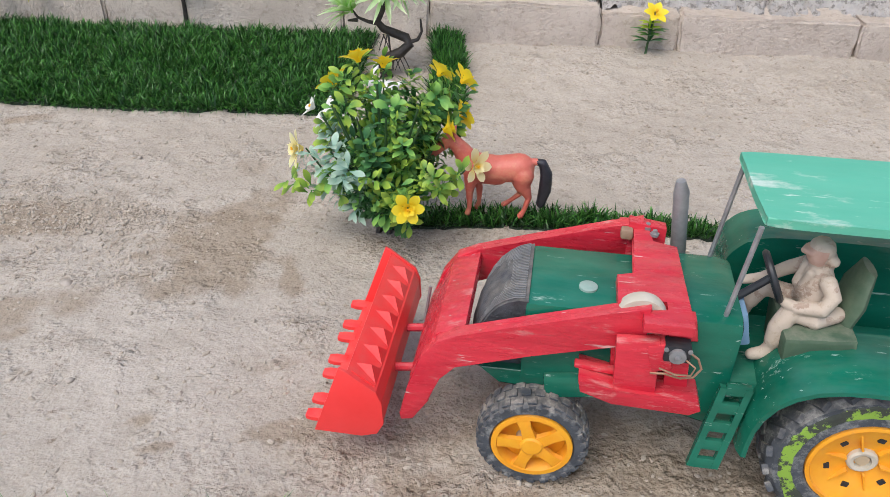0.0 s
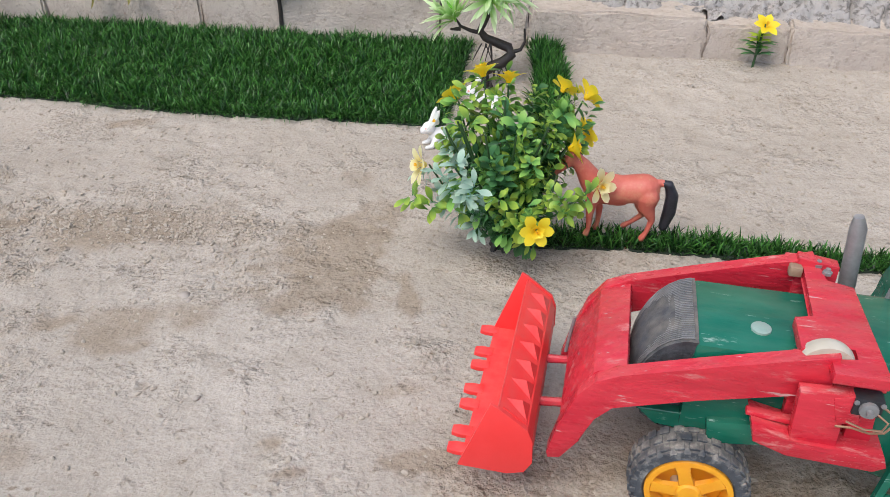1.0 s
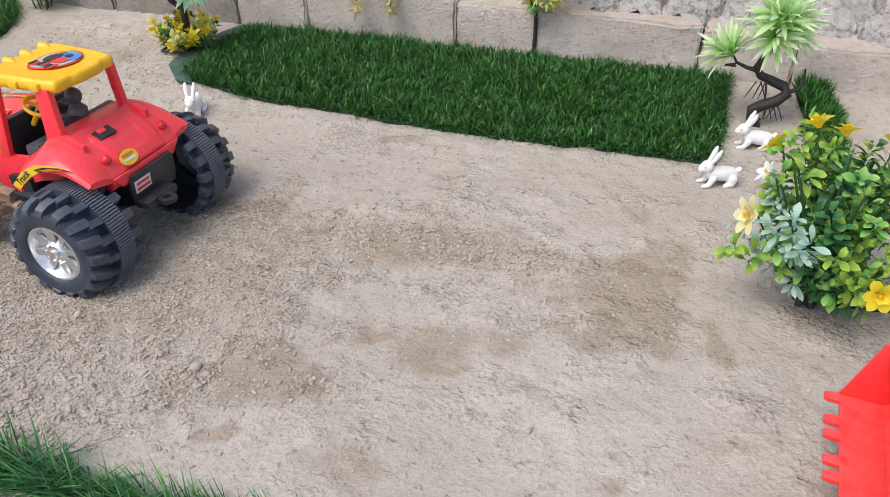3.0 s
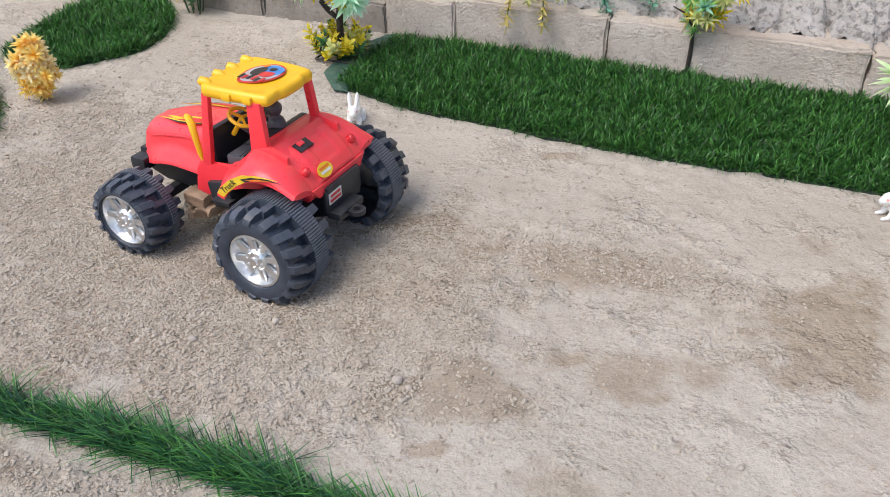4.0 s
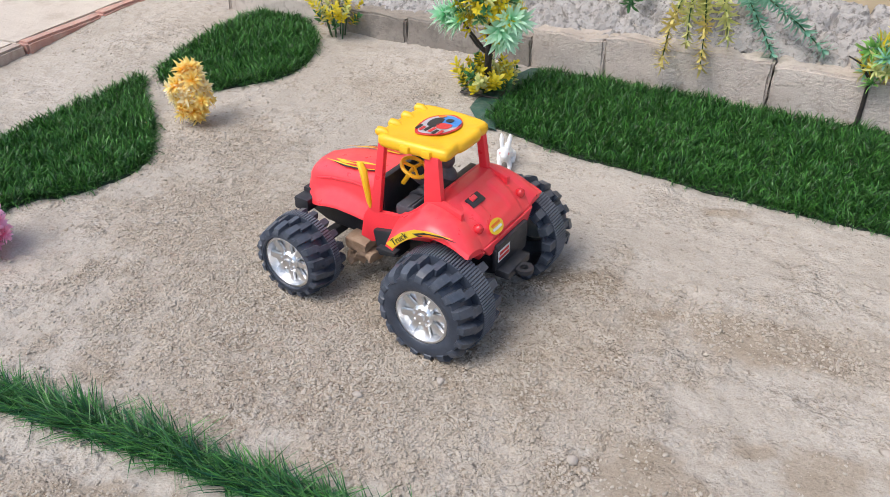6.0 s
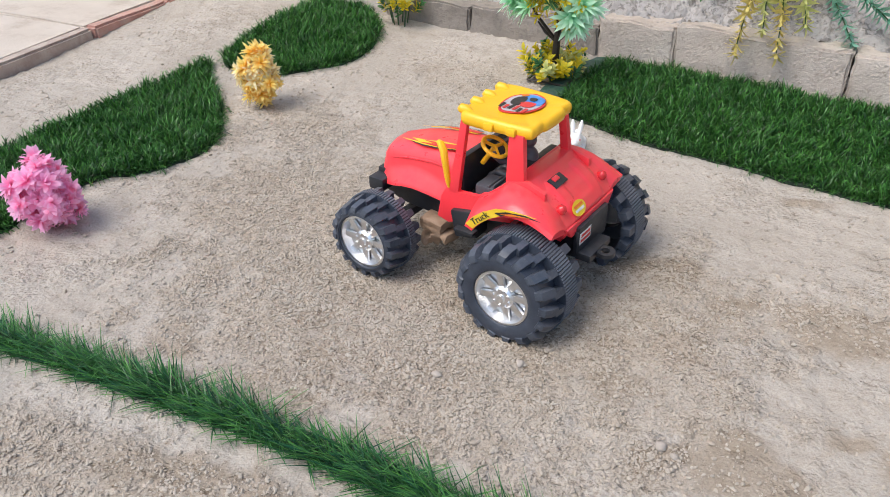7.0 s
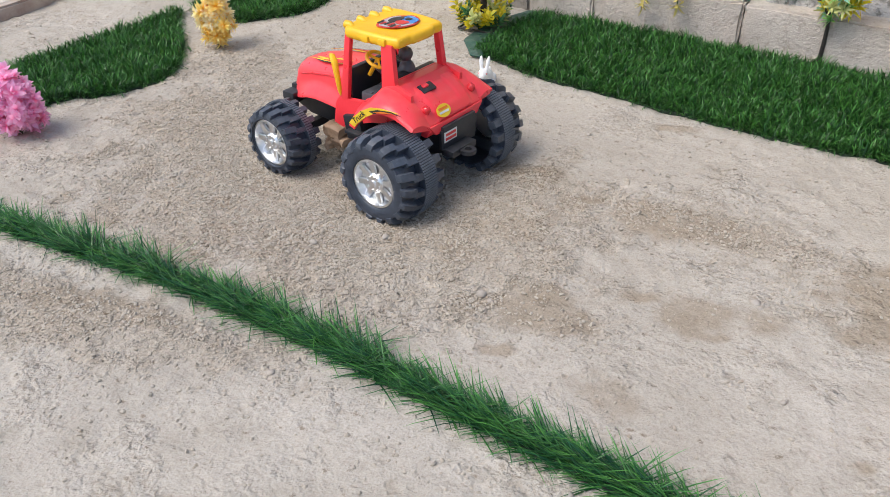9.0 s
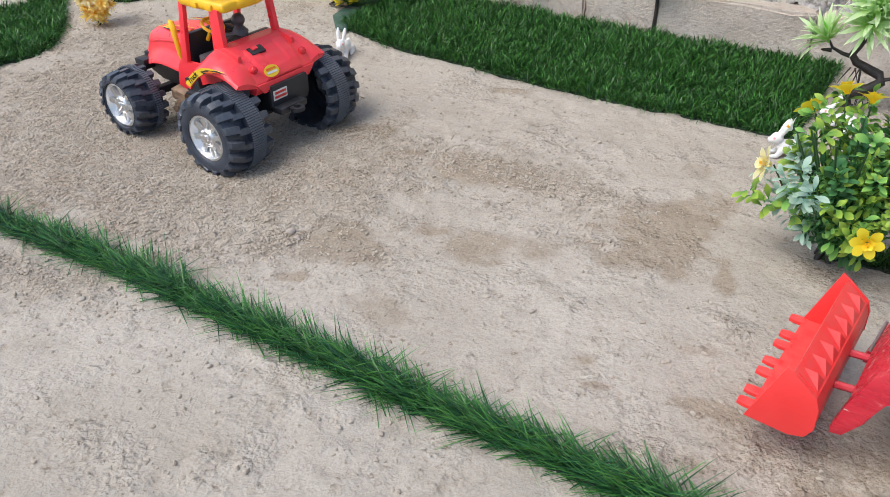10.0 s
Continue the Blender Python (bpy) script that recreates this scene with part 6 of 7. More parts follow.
def flower_mesh(name, material, rng, petals=6, length=0.022, width=0.013, open_up=0.75):
    """A trumpet flower that opens along +z."""
    L = Leaves()
    for k in range(petals):
        a = 2 * math.pi * k / petals + rng.uniform(-0.12, 0.12)
        d = Vector((math.cos(a) * open_up, math.sin(a) * open_up, 0.75))
        L.add((0.0015 * math.cos(a), 0.0015 * math.sin(a), 0), d, (0, 0, 1), length * rng.uniform(0.9, 1.1), width, 0.62, (0.3, 0.65, 0.95, 1.0, 0.72), 0.10)
    return L.mesh(name, material)


def aim(p, d, spin=0.0, size=1.0):
    """Places a mesh that grows along +z at p so that it grows along d."""
    return Matrix.Translation(p) @ Vector(d).to_track_quat("Z", "Y").to_matrix().to_4x4() @ Matrix.Rotation(spin, 4, "Z") @ Matrix.Scale(size, 4)


def put(name, me, m, parent, label=""):
    ob = new(name, me)
    ob.parent = parent
    ob.matrix_local = m
    if label:
        ob["label"] = label
    return ob


def stamen_mesh():
    bm = bmesh.new()
    for k in range(5):
        a = 2 * math.pi * k / 5
        tube(bm, [(0, 0, 0.003), (0.0022 * math.cos(a), 0.0022 * math.sin(a), 0.012)], [0.0006, 0.0009], 5)
    me = bpy.data.meshes.new("stamen")
    bm.to_mesh(me)
    bm.free()
    me.materials.append(STAMEN)
    return me


STAMEN_MESH = stamen_mesh()


def trumpet_mesh(material, rng, petals, length, width):
    """A narrow tube that opens into a star of petals round a ruffled cup."""
    L = Leaves()
    for k in range(petals):
        a = 2 * math.pi * k / petals + rng.uniform(-0.12, 0.12)
        d = Vector((math.cos(a) * 0.22, math.sin(a) * 0.22, 1.0))
        L.add((0.0022 * math.cos(a), 0.0022 * math.sin(a), -0.006), d, (math.cos(a), math.sin(a), 0.0), length * 1.45 * rng.uniform(0.92, 1.08), width * rng.uniform(0.92, 1.12), -rng.uniform(1.25, 1.7), (0.36, 0.38, 0.42, 0.62, 1.0, 1.25, 1.32, 1.22, 0.95), -0.06)
    n = 20
    for q in range(n):
        a = 2 * math.pi * q / n
        ruffle = 1 + 0.16 * math.sin(5 * a) + rng.uniform(-0.05, 0.05)
        d = Vector((math.cos(a) * 0.34, math.sin(a) * 0.34, 1.0))
        L.add((0.0020 * math.cos(a), 0.0020 * math.sin(a), 0.001), d, (math.cos(a), math.sin(a), 0.0), length * 0.62 * ruffle, 0.0030, -0.55, (0.6, 0.85, 1.05, 1.1), -0.05)
    return L.mesh("flower", material)


def open_sprig(material, rng, leaves, length, leaf, width):
    """A loose twig of round-ended oval leaves with gaps between them."""
    L = Leaves()
    for k in range(leaves):
        h = length * (0.05 + 0.95 * k / (leaves - 1))
        a = k * 2.05 + rng.uniform(-0.6, 0.6)
        d = Vector((math.cos(a), math.sin(a), 0.30 + 0.8 * (k / leaves) ** 2 + rng.uniform(-0.2, 0.25)))
        L.add((0.002 * math.cos(a), 0.002 * math.sin(a), h), d, (0, 0, 1), leaf * rng.uniform(0.7, 1.2), width * rng.uniform(0.75, 1.15), rng.uniform(0.1, 0.7), (0.14, 0.28, 0.66, 0.96, 1.0, 0.72), 0.10)
    return L.mesh("leaf_sprig", material)


def build_bush():
    rng = random.Random(31)
    at = Vector((-0.066, 0.800, ground_z(-0.066, 0.80)))
    b = thing("flowering_bush", "bushy artificial plant with yellow and white flowers", "artificial plant", Matrix.Translation(at))
    c, r = Vector((-0.066, 0.785, 0.110)) - at, Vector((0.092, 0.078, 0.092))
    bm = bmesh.new()
    tube(bm, [(0, 0, -0.004), (0.002, 0, 0.02), (0, 0.002, 0.05)], [0.006, 0.005, 0.004], 8)
    for k in range(16):
        d = rand_dir(rng, -0.2)
        tip = c + Vector((d.x * r.x, d.y * r.y, d.z * r.z)) * 0.75
        tube(bm, [(0, 0, 0.012), (tip * 0.45) + Vector((0, 0, 0.012)), tip], [0.0022, 0.0017, 0.0011], 5)
    part("stem", bm, STEM_GREEN, b)
    bm = bmesh.new()
    for k in range(5):
        a = k * 1.3
        tube(bm, [(0, 0, 0.014), (0.008 * math.cos(a), 0.008 * math.sin(a), 0.006), (0.012 * math.cos(a), 0.012 * math.sin(a), -0.003)], [0.004, 0.004, 0.003], 6)
    part("root", bm, BARK, b, "dark plastic root")
    kinds = {}
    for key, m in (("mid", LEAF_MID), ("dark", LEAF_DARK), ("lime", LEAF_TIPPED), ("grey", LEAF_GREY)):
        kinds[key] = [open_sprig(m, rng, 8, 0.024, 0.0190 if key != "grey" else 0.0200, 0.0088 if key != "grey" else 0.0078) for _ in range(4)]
    tips = [(-0.092, 0.814, 0.190, "mid"), (-0.066, 0.812, 0.185, "mid"), (-0.119, 0.803, 0.166, "mid"), (-0.014, 0.807, 0.166, "mid"), (-0.008, 0.822, 0.154, "mid"), (0.014, 0.826, 0.144, "mid"), (0.008, 0.822, 0.118, "mid"), (-0.010, 0.813, 0.150, "mid"), (-0.020, 0.787, 0.132, "mid"), (-0.030, 0.778, 0.118, "mid"), (-0.037, 0.716, 0.084, "lime"), (-0.145, 0.772, 0.100, "grey"), (0.000, 0.755, 0.090, "lime"), (-0.118, 0.772, 0.140, "grey"), (-0.126, 0.785, 0.135, "mid"),
            (-0.060, 0.745, 0.150, "mid"), (-0.088, 0.740, 0.132, "mid"), (-0.040, 0.740, 0.126, "mid"), (-0.066, 0.722, 0.102, "mid"), (-0.105, 0.742, 0.098, "grey"), (-0.030, 0.775, 0.160, "mid"), (-0.082, 0.775, 0.172, "mid"), (-0.052, 0.722, 0.090, "mid"), (-0.022, 0.740, 0.098, "mid"), (-0.014, 0.790, 0.150, "dark"), (-0.105, 0.770, 0.150, "mid"), (-0.070, 0.770, 0.155, "dark"), (-0.048, 0.790, 0.172, "dark"), (-0.085, 0.722, 0.095, "dark"), (-0.055, 0.765, 0.165, "mid"), (-0.040, 0.805, 0.172, "mid"), (-0.075, 0.790, 0.178, "mid"), (-0.015, 0.800, 0.160, "mid"), (-0.115, 0.760, 0.095, "mid"), (-0.045, 0.755, 0.150, "mid"), (-0.100, 0.800, 0.170, "lime"), (-0.030, 0.800, 0.165, "mid"), (-0.075, 0.735, 0.125, "dark")]
    base = Vector((0, -0.008, 0.016))
    for x, y, z, kind in tips:
        far = Vector((-0.10, 0.06, 0.49))
        tip = far + (Vector((x, y, z)) - far) * (1 + 0.05 * max(z - 0.08, 0) / 0.1) - at
        bend = Vector((tip.x * 0.62, tip.y * 0.70, tip.z * 0.42))
        count = 11 if z > 0.12 else 6
        for q in range(count):
            t = 0.42 + 0.60 * q / (count - 1) + rng.uniform(-0.03, 0.03)
            p = base * (1 - t) ** 2 + bend * (2 * t * (1 - t)) + tip * t * t
            along = ((bend - base) * (1 - t) + (tip - bend) * t).normalized()
            u = rng.random()
            # inner sprigs take the dark green, painting the shade inside the bush
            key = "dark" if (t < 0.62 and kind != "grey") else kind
            if t > 0.80 and kind == "mid" and u < 0.42:
                key = "lime"
            elif kind == "mid" and u > 0.78:
                key = "dark"
            side = rand_dir(rng)
            way = (along * 0.7 + side * 0.75).normalized()
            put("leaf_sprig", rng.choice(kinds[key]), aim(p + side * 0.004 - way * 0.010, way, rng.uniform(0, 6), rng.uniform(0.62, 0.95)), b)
    # a pale rosette of long leaves at the grey side
    rosette = [open_sprig(LEAF_GREY, rng, 11, 0.046, 0.025, 0.0090) for _ in range(3)]
    for x, y, z, w in ((-0.108, 0.752, 0.100, (-0.15, -0.30, 1.0)), (-0.100, 0.748, 0.088, (0.15, -0.6, 0.8)), (-0.114, 0.756, 0.094, (-0.5, -0.3, 0.8))):
        put("leaf_sprig", rng.choice(rosette), aim(Vector((x, y, z)) - at, w, rng.uniform(0, 6), 0.74), b, "pale grey-green leaf rosette")
    # a low lime branch towards the horse and one at the grey side
    for x, y, z in ((-0.006, 0.745, 0.098), (0.006, 0.752, 0.102), (-0.014, 0.74, 0.090), (-0.150, 0.765, 0.085), (-0.142, 0.76, 0.078)):
        put("leaf_sprig", rng.choice(kinds["lime"]), aim(Vector((x, y, z)) - at - Vector((0, 0, 0.012)), (rng.uniform(-0.6, 0.6), -0.5, 0.7), rng.uniform(0, 6), 0.9), b)
    yellow = [trumpet_mesh(PETAL_YELLOW, rng, 6, 0.0170, 0.0105) for _ in range(3)]
    pale = trumpet_mesh(PETAL_PALE, rng, 6, 0.0185, 0.0095)
    white = flower_mesh("flower", PETAL_WHITE, rng, 6, 0.019, 0.009, 0.5)
    eye = Vector((-0.15, 0.05, 0.5))
    for x, y, z, kind in ((-0.094, 0.837, 0.191, 0), (-0.066, 0.835, 0.186, 0), (-0.124, 0.850, 0.158, 0), (-0.004, 0.867, 0.163, 0), (0.023, 0.870, 0.153, 0), (0.022, 0.859, 0.115, 0), (0.006, 0.800, 0.125, 0), (-0.036, 0.692, 0.090, 0), (-0.152, 0.757, 0.121, 1), (0.034, 0.785, 0.088, 1), (-0.137, 0.790, 0.152, 2)):
        p = Vector((x, y, z)) - at
        d = ((p - c).normalized() * 0.7 + (eye - Vector((x, y, z))).normalized() * (0.9 if z < 0.1 else 0.1)).normalized()
        f = put("flower", (yellow[int(rng.random() * 3)], pale, white)[kind], aim(p - d * 0.004, d, rng.uniform(0, 6), rng.uniform(0.76, 0.88)), b, ("yellow flower", "pale yellow flower", "white flower")[kind])
        put("stamen", STAMEN_MESH, Matrix.Scale(0.75, 4), f)
        bm = bmesh.new()
        tube(bm, [(0, 0, 0.03), Vector((p.x * 0.55, p.y * 0.6, p.z * 0.55)), p - d * 0.012], [0.0016, 0.0013, 0.0010], 5)
        part("flower_stalk", bm, STEM_GREEN, b)
    return b


build_bush()


def blossom_plant(name, label, x, y, centre_z, radii, mats, count, petal, width, seed, category="artificial plant", taper=0.0):
    rng = random.Random(seed)
    z0 = ground_z(x, y)
    b = thing(name, label, category, pose(x, y, z0))
    c = Vector((0, 0, centre_z))
    bm = bmesh.new()
    tube(bm, [(0, 0, -0.005), (0.002, 0, centre_z * 0.6), (0, 0, centre_z * 1.3)], [0.003, 0.0025, 0.0015], 6)
    part("stem", bm, STEM_GREEN, b)
    kinds = [tuft_mesh("blossom", m, rng, 26, petal, width, 1.05, 0.3, (0.35, 0.8, 1.0, 0.85)) for m in mats for _ in range(2)]
    for k in range(count):
        a, e = k * 2.39996, 1 - 2 * (k + 0.5) / count
        d = Vector((math.sqrt(1 - e * e) * math.cos(a), math.sqrt(1 - e * e) * math.sin(a), e)) + rand_dir(rng) * 0.18
        slim = 1 - taper * d.z
        p = c + Vector((d.x * radii[0] * slim, d.y * radii[1] * slim, d.z * radii[2])) * rng.uniform(0.70, 1.08)
        put("blossom", rng.choice(kinds), aim(p - d.normalized() * petal * 0.4, d + Vector((0, 0, 0.25)), rng.uniform(0, 6), rng.uniform(0.85, 1.15)), b)
    return b


blossom_plant("pink_plant", "bright pink artificial flower plant with fine petals", -1.452, 0.562, 0.052, (0.046, 0.042, 0.042), [PETAL_PINK, PETAL_PINK], 60, 0.0165, 0.0070, 41, taper=0.22)
blossom_plant("gold_plant", "golden yellow artificial plant with cream-tipped petals", -1.462, 1.000, 0.056, (0.036, 0.031, 0.053), [PETAL_GOLD, PETAL_GOLD, PETAL_CREAM], 46, 0.0175, 0.0054, 42)


def shrub(name, label, x, y, height, radius, leaf_mats, sprigs, seed, ring=False):
    rng = random.Random(seed)
    b = thing(name, label, "artificial plant", pose(x, y, ground_z(x, y)))
    bm = bmesh.new()
    for k in range(9):
        a = k * 2.4
        q = radius * rng.uniform(0.4, 0.95)
        tube(bm, [(q * 0.5 * math.cos(a), q * 0.5 * math.sin(a), -0.004), (q * 0.8 * math.cos(a), q * 0.8 * math.sin(a), height * 0.45), (q * math.cos(a), q * math.sin(a), height * 0.8)], [0.0016, 0.0013, 0.001], 5)
    part("stem", bm, STEM_GREEN, b)
    if ring:
        bm = bmesh.new()
        for k in range(4):
            a0, a1 = math.pi / 4 + k * math.pi / 2, math.pi / 4 + (k + 1) * math.pi / 2
            tube(bm, [(radius * 1.15 * math.cos(a0), radius * 1.15 * math.sin(a0), 0.004), (radius * 1.15 * math.cos(a1), radius * 1.15 * math.sin(a1), 0.004)], 0.002, 6)
        part("base_frame", bm, BARK, b, "dark wire base")
    kinds = [sprig_mesh("leaf_sprig", m, rng, 14, 0.026, 0.0125, 0.0068, 0.2) for m in leaf_mats for _ in range(2)]
    for k in range(sprigs):
        a = k * 2.39996
        q = radius * math.sqrt((k + 0.5) / sprigs)
        h = height * rng.uniform(0.25, 0.85)
        d = Vector((math.cos(a) * 0.6 * q / radius, math.sin(a) * 0.6 * q / radius, 1)) + rand_dir(rng) * 0.25
        put("leaf_sprig", rng.choice(kinds), aim((q * math.cos(a), q * math.sin(a), h - 0.008), d, rng.uniform(0, 6), rng.uniform(0.8, 1.1)), b)
    return b


shrub("yellow_shrub", "small yellow and green artificial shrub beside the wall", -1.452, 1.448, 0.085, 0.042, [LEAF_GOLD, LEAF_GOLD, LEAF_WAN, LEAF_DARK], 34, 43)
shrub("yellow_shrub", "low yellow-green artificial shrub round the foot of a tree", -1.048, 1.305, 0.044, 0.044, [LEAF_GOLD, LEAF_GOLD, LEAF_WAN, LEAF_DARK], 62, 44, True)


def build_tree():
    rng = random.Random(45)
    at = Vector((-1.050, 1.305, ground_z(-1.05, 1.305)))
    b = thing("small_tree", "small artificial tree with mint and yellow foliage", "artificial tree", Matrix.Translation(at))
    bm = bmesh.new()
    tube(bm, [(0, 0, -0.004), (0.002, 0, 0.03), (0.004, -0.004, 0.065), (0.008, -0.01, 0.11), (0.012, -0.018, 0.17)], [0.0078, 0.0068, 0.0062, 0.005, 0.003], 10)
    trunk = part("trunk", bm, BARK, b, "dark brown trunk")
    for tip in ((-0.03, -0.01, 0.10), (0.034, -0.012, 0.105), (-0.045, -0.03, 0.145), (0.055, -0.04, 0.15)):
        bm = bmesh.new()
        tube(bm, [(0.004, -0.004, 0.068), Vector((0.004, -0.004, 0.068)).lerp(Vector(tip), 0.6) - Vector((0, 0, 0.004)), tip], [0.0032, 0.0026, 0.0016], 7)
        part("branch", bm, BARK, trunk)
    mint = [tuft_mesh("leaf_tuft", LEAF_MINT, rng, 26, 0.031, 0.0066, 0.7, 0.35, (0.4, 0.9, 1.0, 0.7)) for _ in range(3)]
    for x, y, z in ((-0.052, -0.02, 0.125), (-0.066, -0.03, 0.128), (0.052, -0.065, 0.135), (-0.074, -0.04, 0.142), (-0.058, -0.035, 0.15), (-0.040, -0.05, 0.138), (0.045, -0.05, 0.118), (0.062, -0.055, 0.122), (0.075, -0.03, 0.145), (0.07, -0.06, 0.155), (-0.02, 0.03, 0.15), (0.03, 0.03, 0.15)):
        p = Vector((x, y, z))
        d = Vector((x - 0.008, y + 0.01, 0.012 + (z - 0.12) * 0.6))
        put("leaf_tuft", rng.choice(mint), aim(p - d.normalized() * 0.012, d, rng.uniform(0, 6), rng.uniform(0.9, 1.15)), b, "mint green leaf tuft")
    gold = [sprig_mesh("leaf_sprig", m, rng, 16, 0.028, 0.013, 0.0048, 0.2) for m in (LEAF_GOLD, LEAF_GOLD, LEAF_WAN, LEAF_DARK)]
    for k in range(80):
        d = rand_dir(rng, -0.9)
        p = Vector((0.016, -0.040, 0.158)) + Vector((d.x * 0.044, d.y * 0.036, d.z * 0.042)) * rng.uniform(0.6, 1.0)
        put("leaf_sprig", rng.choice(gold), aim(p - d * 0.012, d + Vector((0, 0, 0.3)), rng.uniform(0, 6), 1.0), b)


build_tree()


def build_bonsai():
    rng = random.Random(46)
    at = Vector((-0.083, 1.225, ground_z(-0.083, 1.225)))
    b = thing("bonsai_tree", "artificial bonsai with a twisted dark trunk and pale green tufts", "artificial tree", Matrix.Translation(at))
    q = [Vector(p) - Vector((-0.083, 0, 0.01)) for p in ((-0.083, -0.002, 0.0), (-0.092, 0, 0.018), (-0.094, 0.0, 0.031), (-0.082, -0.004, 0.041), (-0.066, -0.006, 0.049), (-0.053, -0.004, 0.061), (-0.058, 0, 0.070), (-0.075, 0.002, 0.076), (-0.093, 0.003, 0.083), (-0.101, 0.002, 0.094), (-0.095, 0, 0.108), (-0.089, 0, 0.122), (-0.086, 0, 0.145))]
    bm = bmesh.new()
    tube(bm, q, [0.0085, 0.0085, 0.009, 0.0085, 0.008, 0.0078, 0.0075, 0.0068, 0.006, 0.0055, 0.005, 0.0045, 0.003], 12)
    trunk = part("trunk", bm, BARK, b, "twisted near-black trunk")
    for pts in (((-0.099, 0.002, 0.090), (-0.115, 0, 0.094), (-0.130, -0.002, 0.101), (-0.137, -0.003, 0.112)), ((-0.130, -0.002, 0.097), (-0.145, 0, 0.095)), ((-0.054, -0.004, 0.064), (-0.040, -0.002, 0.068), (-0.034, 0, 0.080), (-0.036, 0, 0.099))):
        bm = bmesh.new()
        w = [Vector(p) - Vector((-0.083, 0, 0.01)) for p in pts]
        tube(bm, w, [0.0036 - 0.0022 * k / (len(w) - 1) for k in range(len(w))], 8)
        part("branch", bm, BARK, trunk)
    for x0, z0, n in ((-0.008, 0.075, 6), (0.012, 0.045, 6), (-0.004, 0.020, 8)):
        bm = bmesh.new()
        for k in range(n):
            a = rng.uniform(-1.2, 1.2)
            s = Vector((x0 + rng.uniform(-0.008, 0.008), -0.006, z0 - 0.008))
            ln = 0.026 if z0 > 0.03 else 0.022
            tube(bm, [s, s + Vector((0.008 * math.sin(a), -0.004, -ln * 0.5)), s + Vector((0.014 * math.sin(a), -0.003, -ln))], [0.0011, 0.0009, 0.0005], 5)
        part("hanging_root", bm, BARK, trunk, "thin hanging roots")
    kinds = [tuft_mesh("leaf_tuft", LEAF_PALE, rng, 26, 0.054, 0.0070, 0.45, 0.5, (0.3, 0.6, 0.95, 1.0, 0.7)) for _ in range(3)]
    for p, d, s in (((-0.137, -0.004, 0.110), (-0.75, -0.1, 0.6), 1.0), ((-0.135, -0.004, 0.112), (-0.35, 0.1, 0.9), 0.95), ((-0.088, -0.006, 0.142), (0.05, -0.75, 0.35), 0.95), ((-0.086, -0.003, 0.15), (-0.2, -0.1, 1), 1.1), ((-0.080, 0, 0.152), (0.9, -0.1, 0.55), 1.1), ((-0.082, 0.003, 0.156), (0.5, 0.5, 0.7), 1.1), ((-0.085, 0, 0.165), (0.1, -0.5, 1.0), 1.1), ((-0.075, 0, 0.15), (0.8, -0.5, 0.3), 0.95)):
        put("leaf_tuft", rng.choice(kinds), aim(Vector(p) - Vector((-0.083, 0, 0.01)), d, rng.uniform(0, 6), s), b, "pale-tipped green leaf tuft")
    bm = bmesh.new()
    tube(bm, [(-0.054, -0.003, 0.098), (-0.058, -0.004, 0.115), (-0.068, -0.004, 0.128)], [0.0022, 0.002, 0.0015], 6)
    part("leaf_stalk", bm, surface("bright_green_stalk", (0.14, 0.42, 0.04), (0.2, 0.5, 0.06), 60, 0.45, bump=0), b)


build_bonsai()


def build_sprig():
    rng = random.Random(47)
    x, y = 0.336, 1.322
    b = thing("flower_sprig", "single yellow artificial flower with green leaves at the wall", "artificial plant", pose(x, y, ground_z(x, y)))
    bm = bmesh.new()
    tube(bm, [(0, 0, -0.004), (0.002, 0, 0.03), (0.006, 0.002, 0.07)], [0.002, 0.0018, 0.0014], 6)
    part("stem", bm, STEM_GREEN, b)
    for k, (m, mm) in enumerate(((0.02, LEAF_DARK), (0.03, LEAF_MID), (0.042, LEAF_LIME), (0.05, LEAF_LIME), (0.036, LEAF_DARK))):
        L = Leaves()
        for q in range(5):
            a = k * 1.3 + q * 1.26
            L.add((0.002, 0, m), (math.cos(a), math.sin(a) * 0.6, 0.5), (0, 0, 1), 0.034 if k in (0, 4) else 0.022, 0.009, 0.4)
        put("leaf_whorl", L.mesh("leaf_whorl", mm), Matrix(), b)
    f = put("flower", flower_mesh("flower", PETAL_YELLOW, rng, 6, 0.022, 0.013), aim((0.006, 0.0, 0.066), (0.1, -0.6, 0.8)), b, "yellow flower")
    put("stamen", STAMEN_MESH, Matrix(), f)
    x, y = 0.775, 1.36
    b = thing("flower_sprig", "dark green artificial leaf sprig at the wall", "artificial plant", pose(x, y - 0.03, ground_z(x, y)))
    L = Leaves()
    for q in range(12):
        a = q * 2.4
        L.add((0, 0, 0.004 + 0.002 * q), (math.cos(a), math.sin(a) * 0.6, 0.5), (0, 0, 1), 0.04, 0.009, 0.4)
    put("leaf_whorl", L.mesh("leaf_whorl", LEAF_DARK), Matrix(), b)


build_sprig()


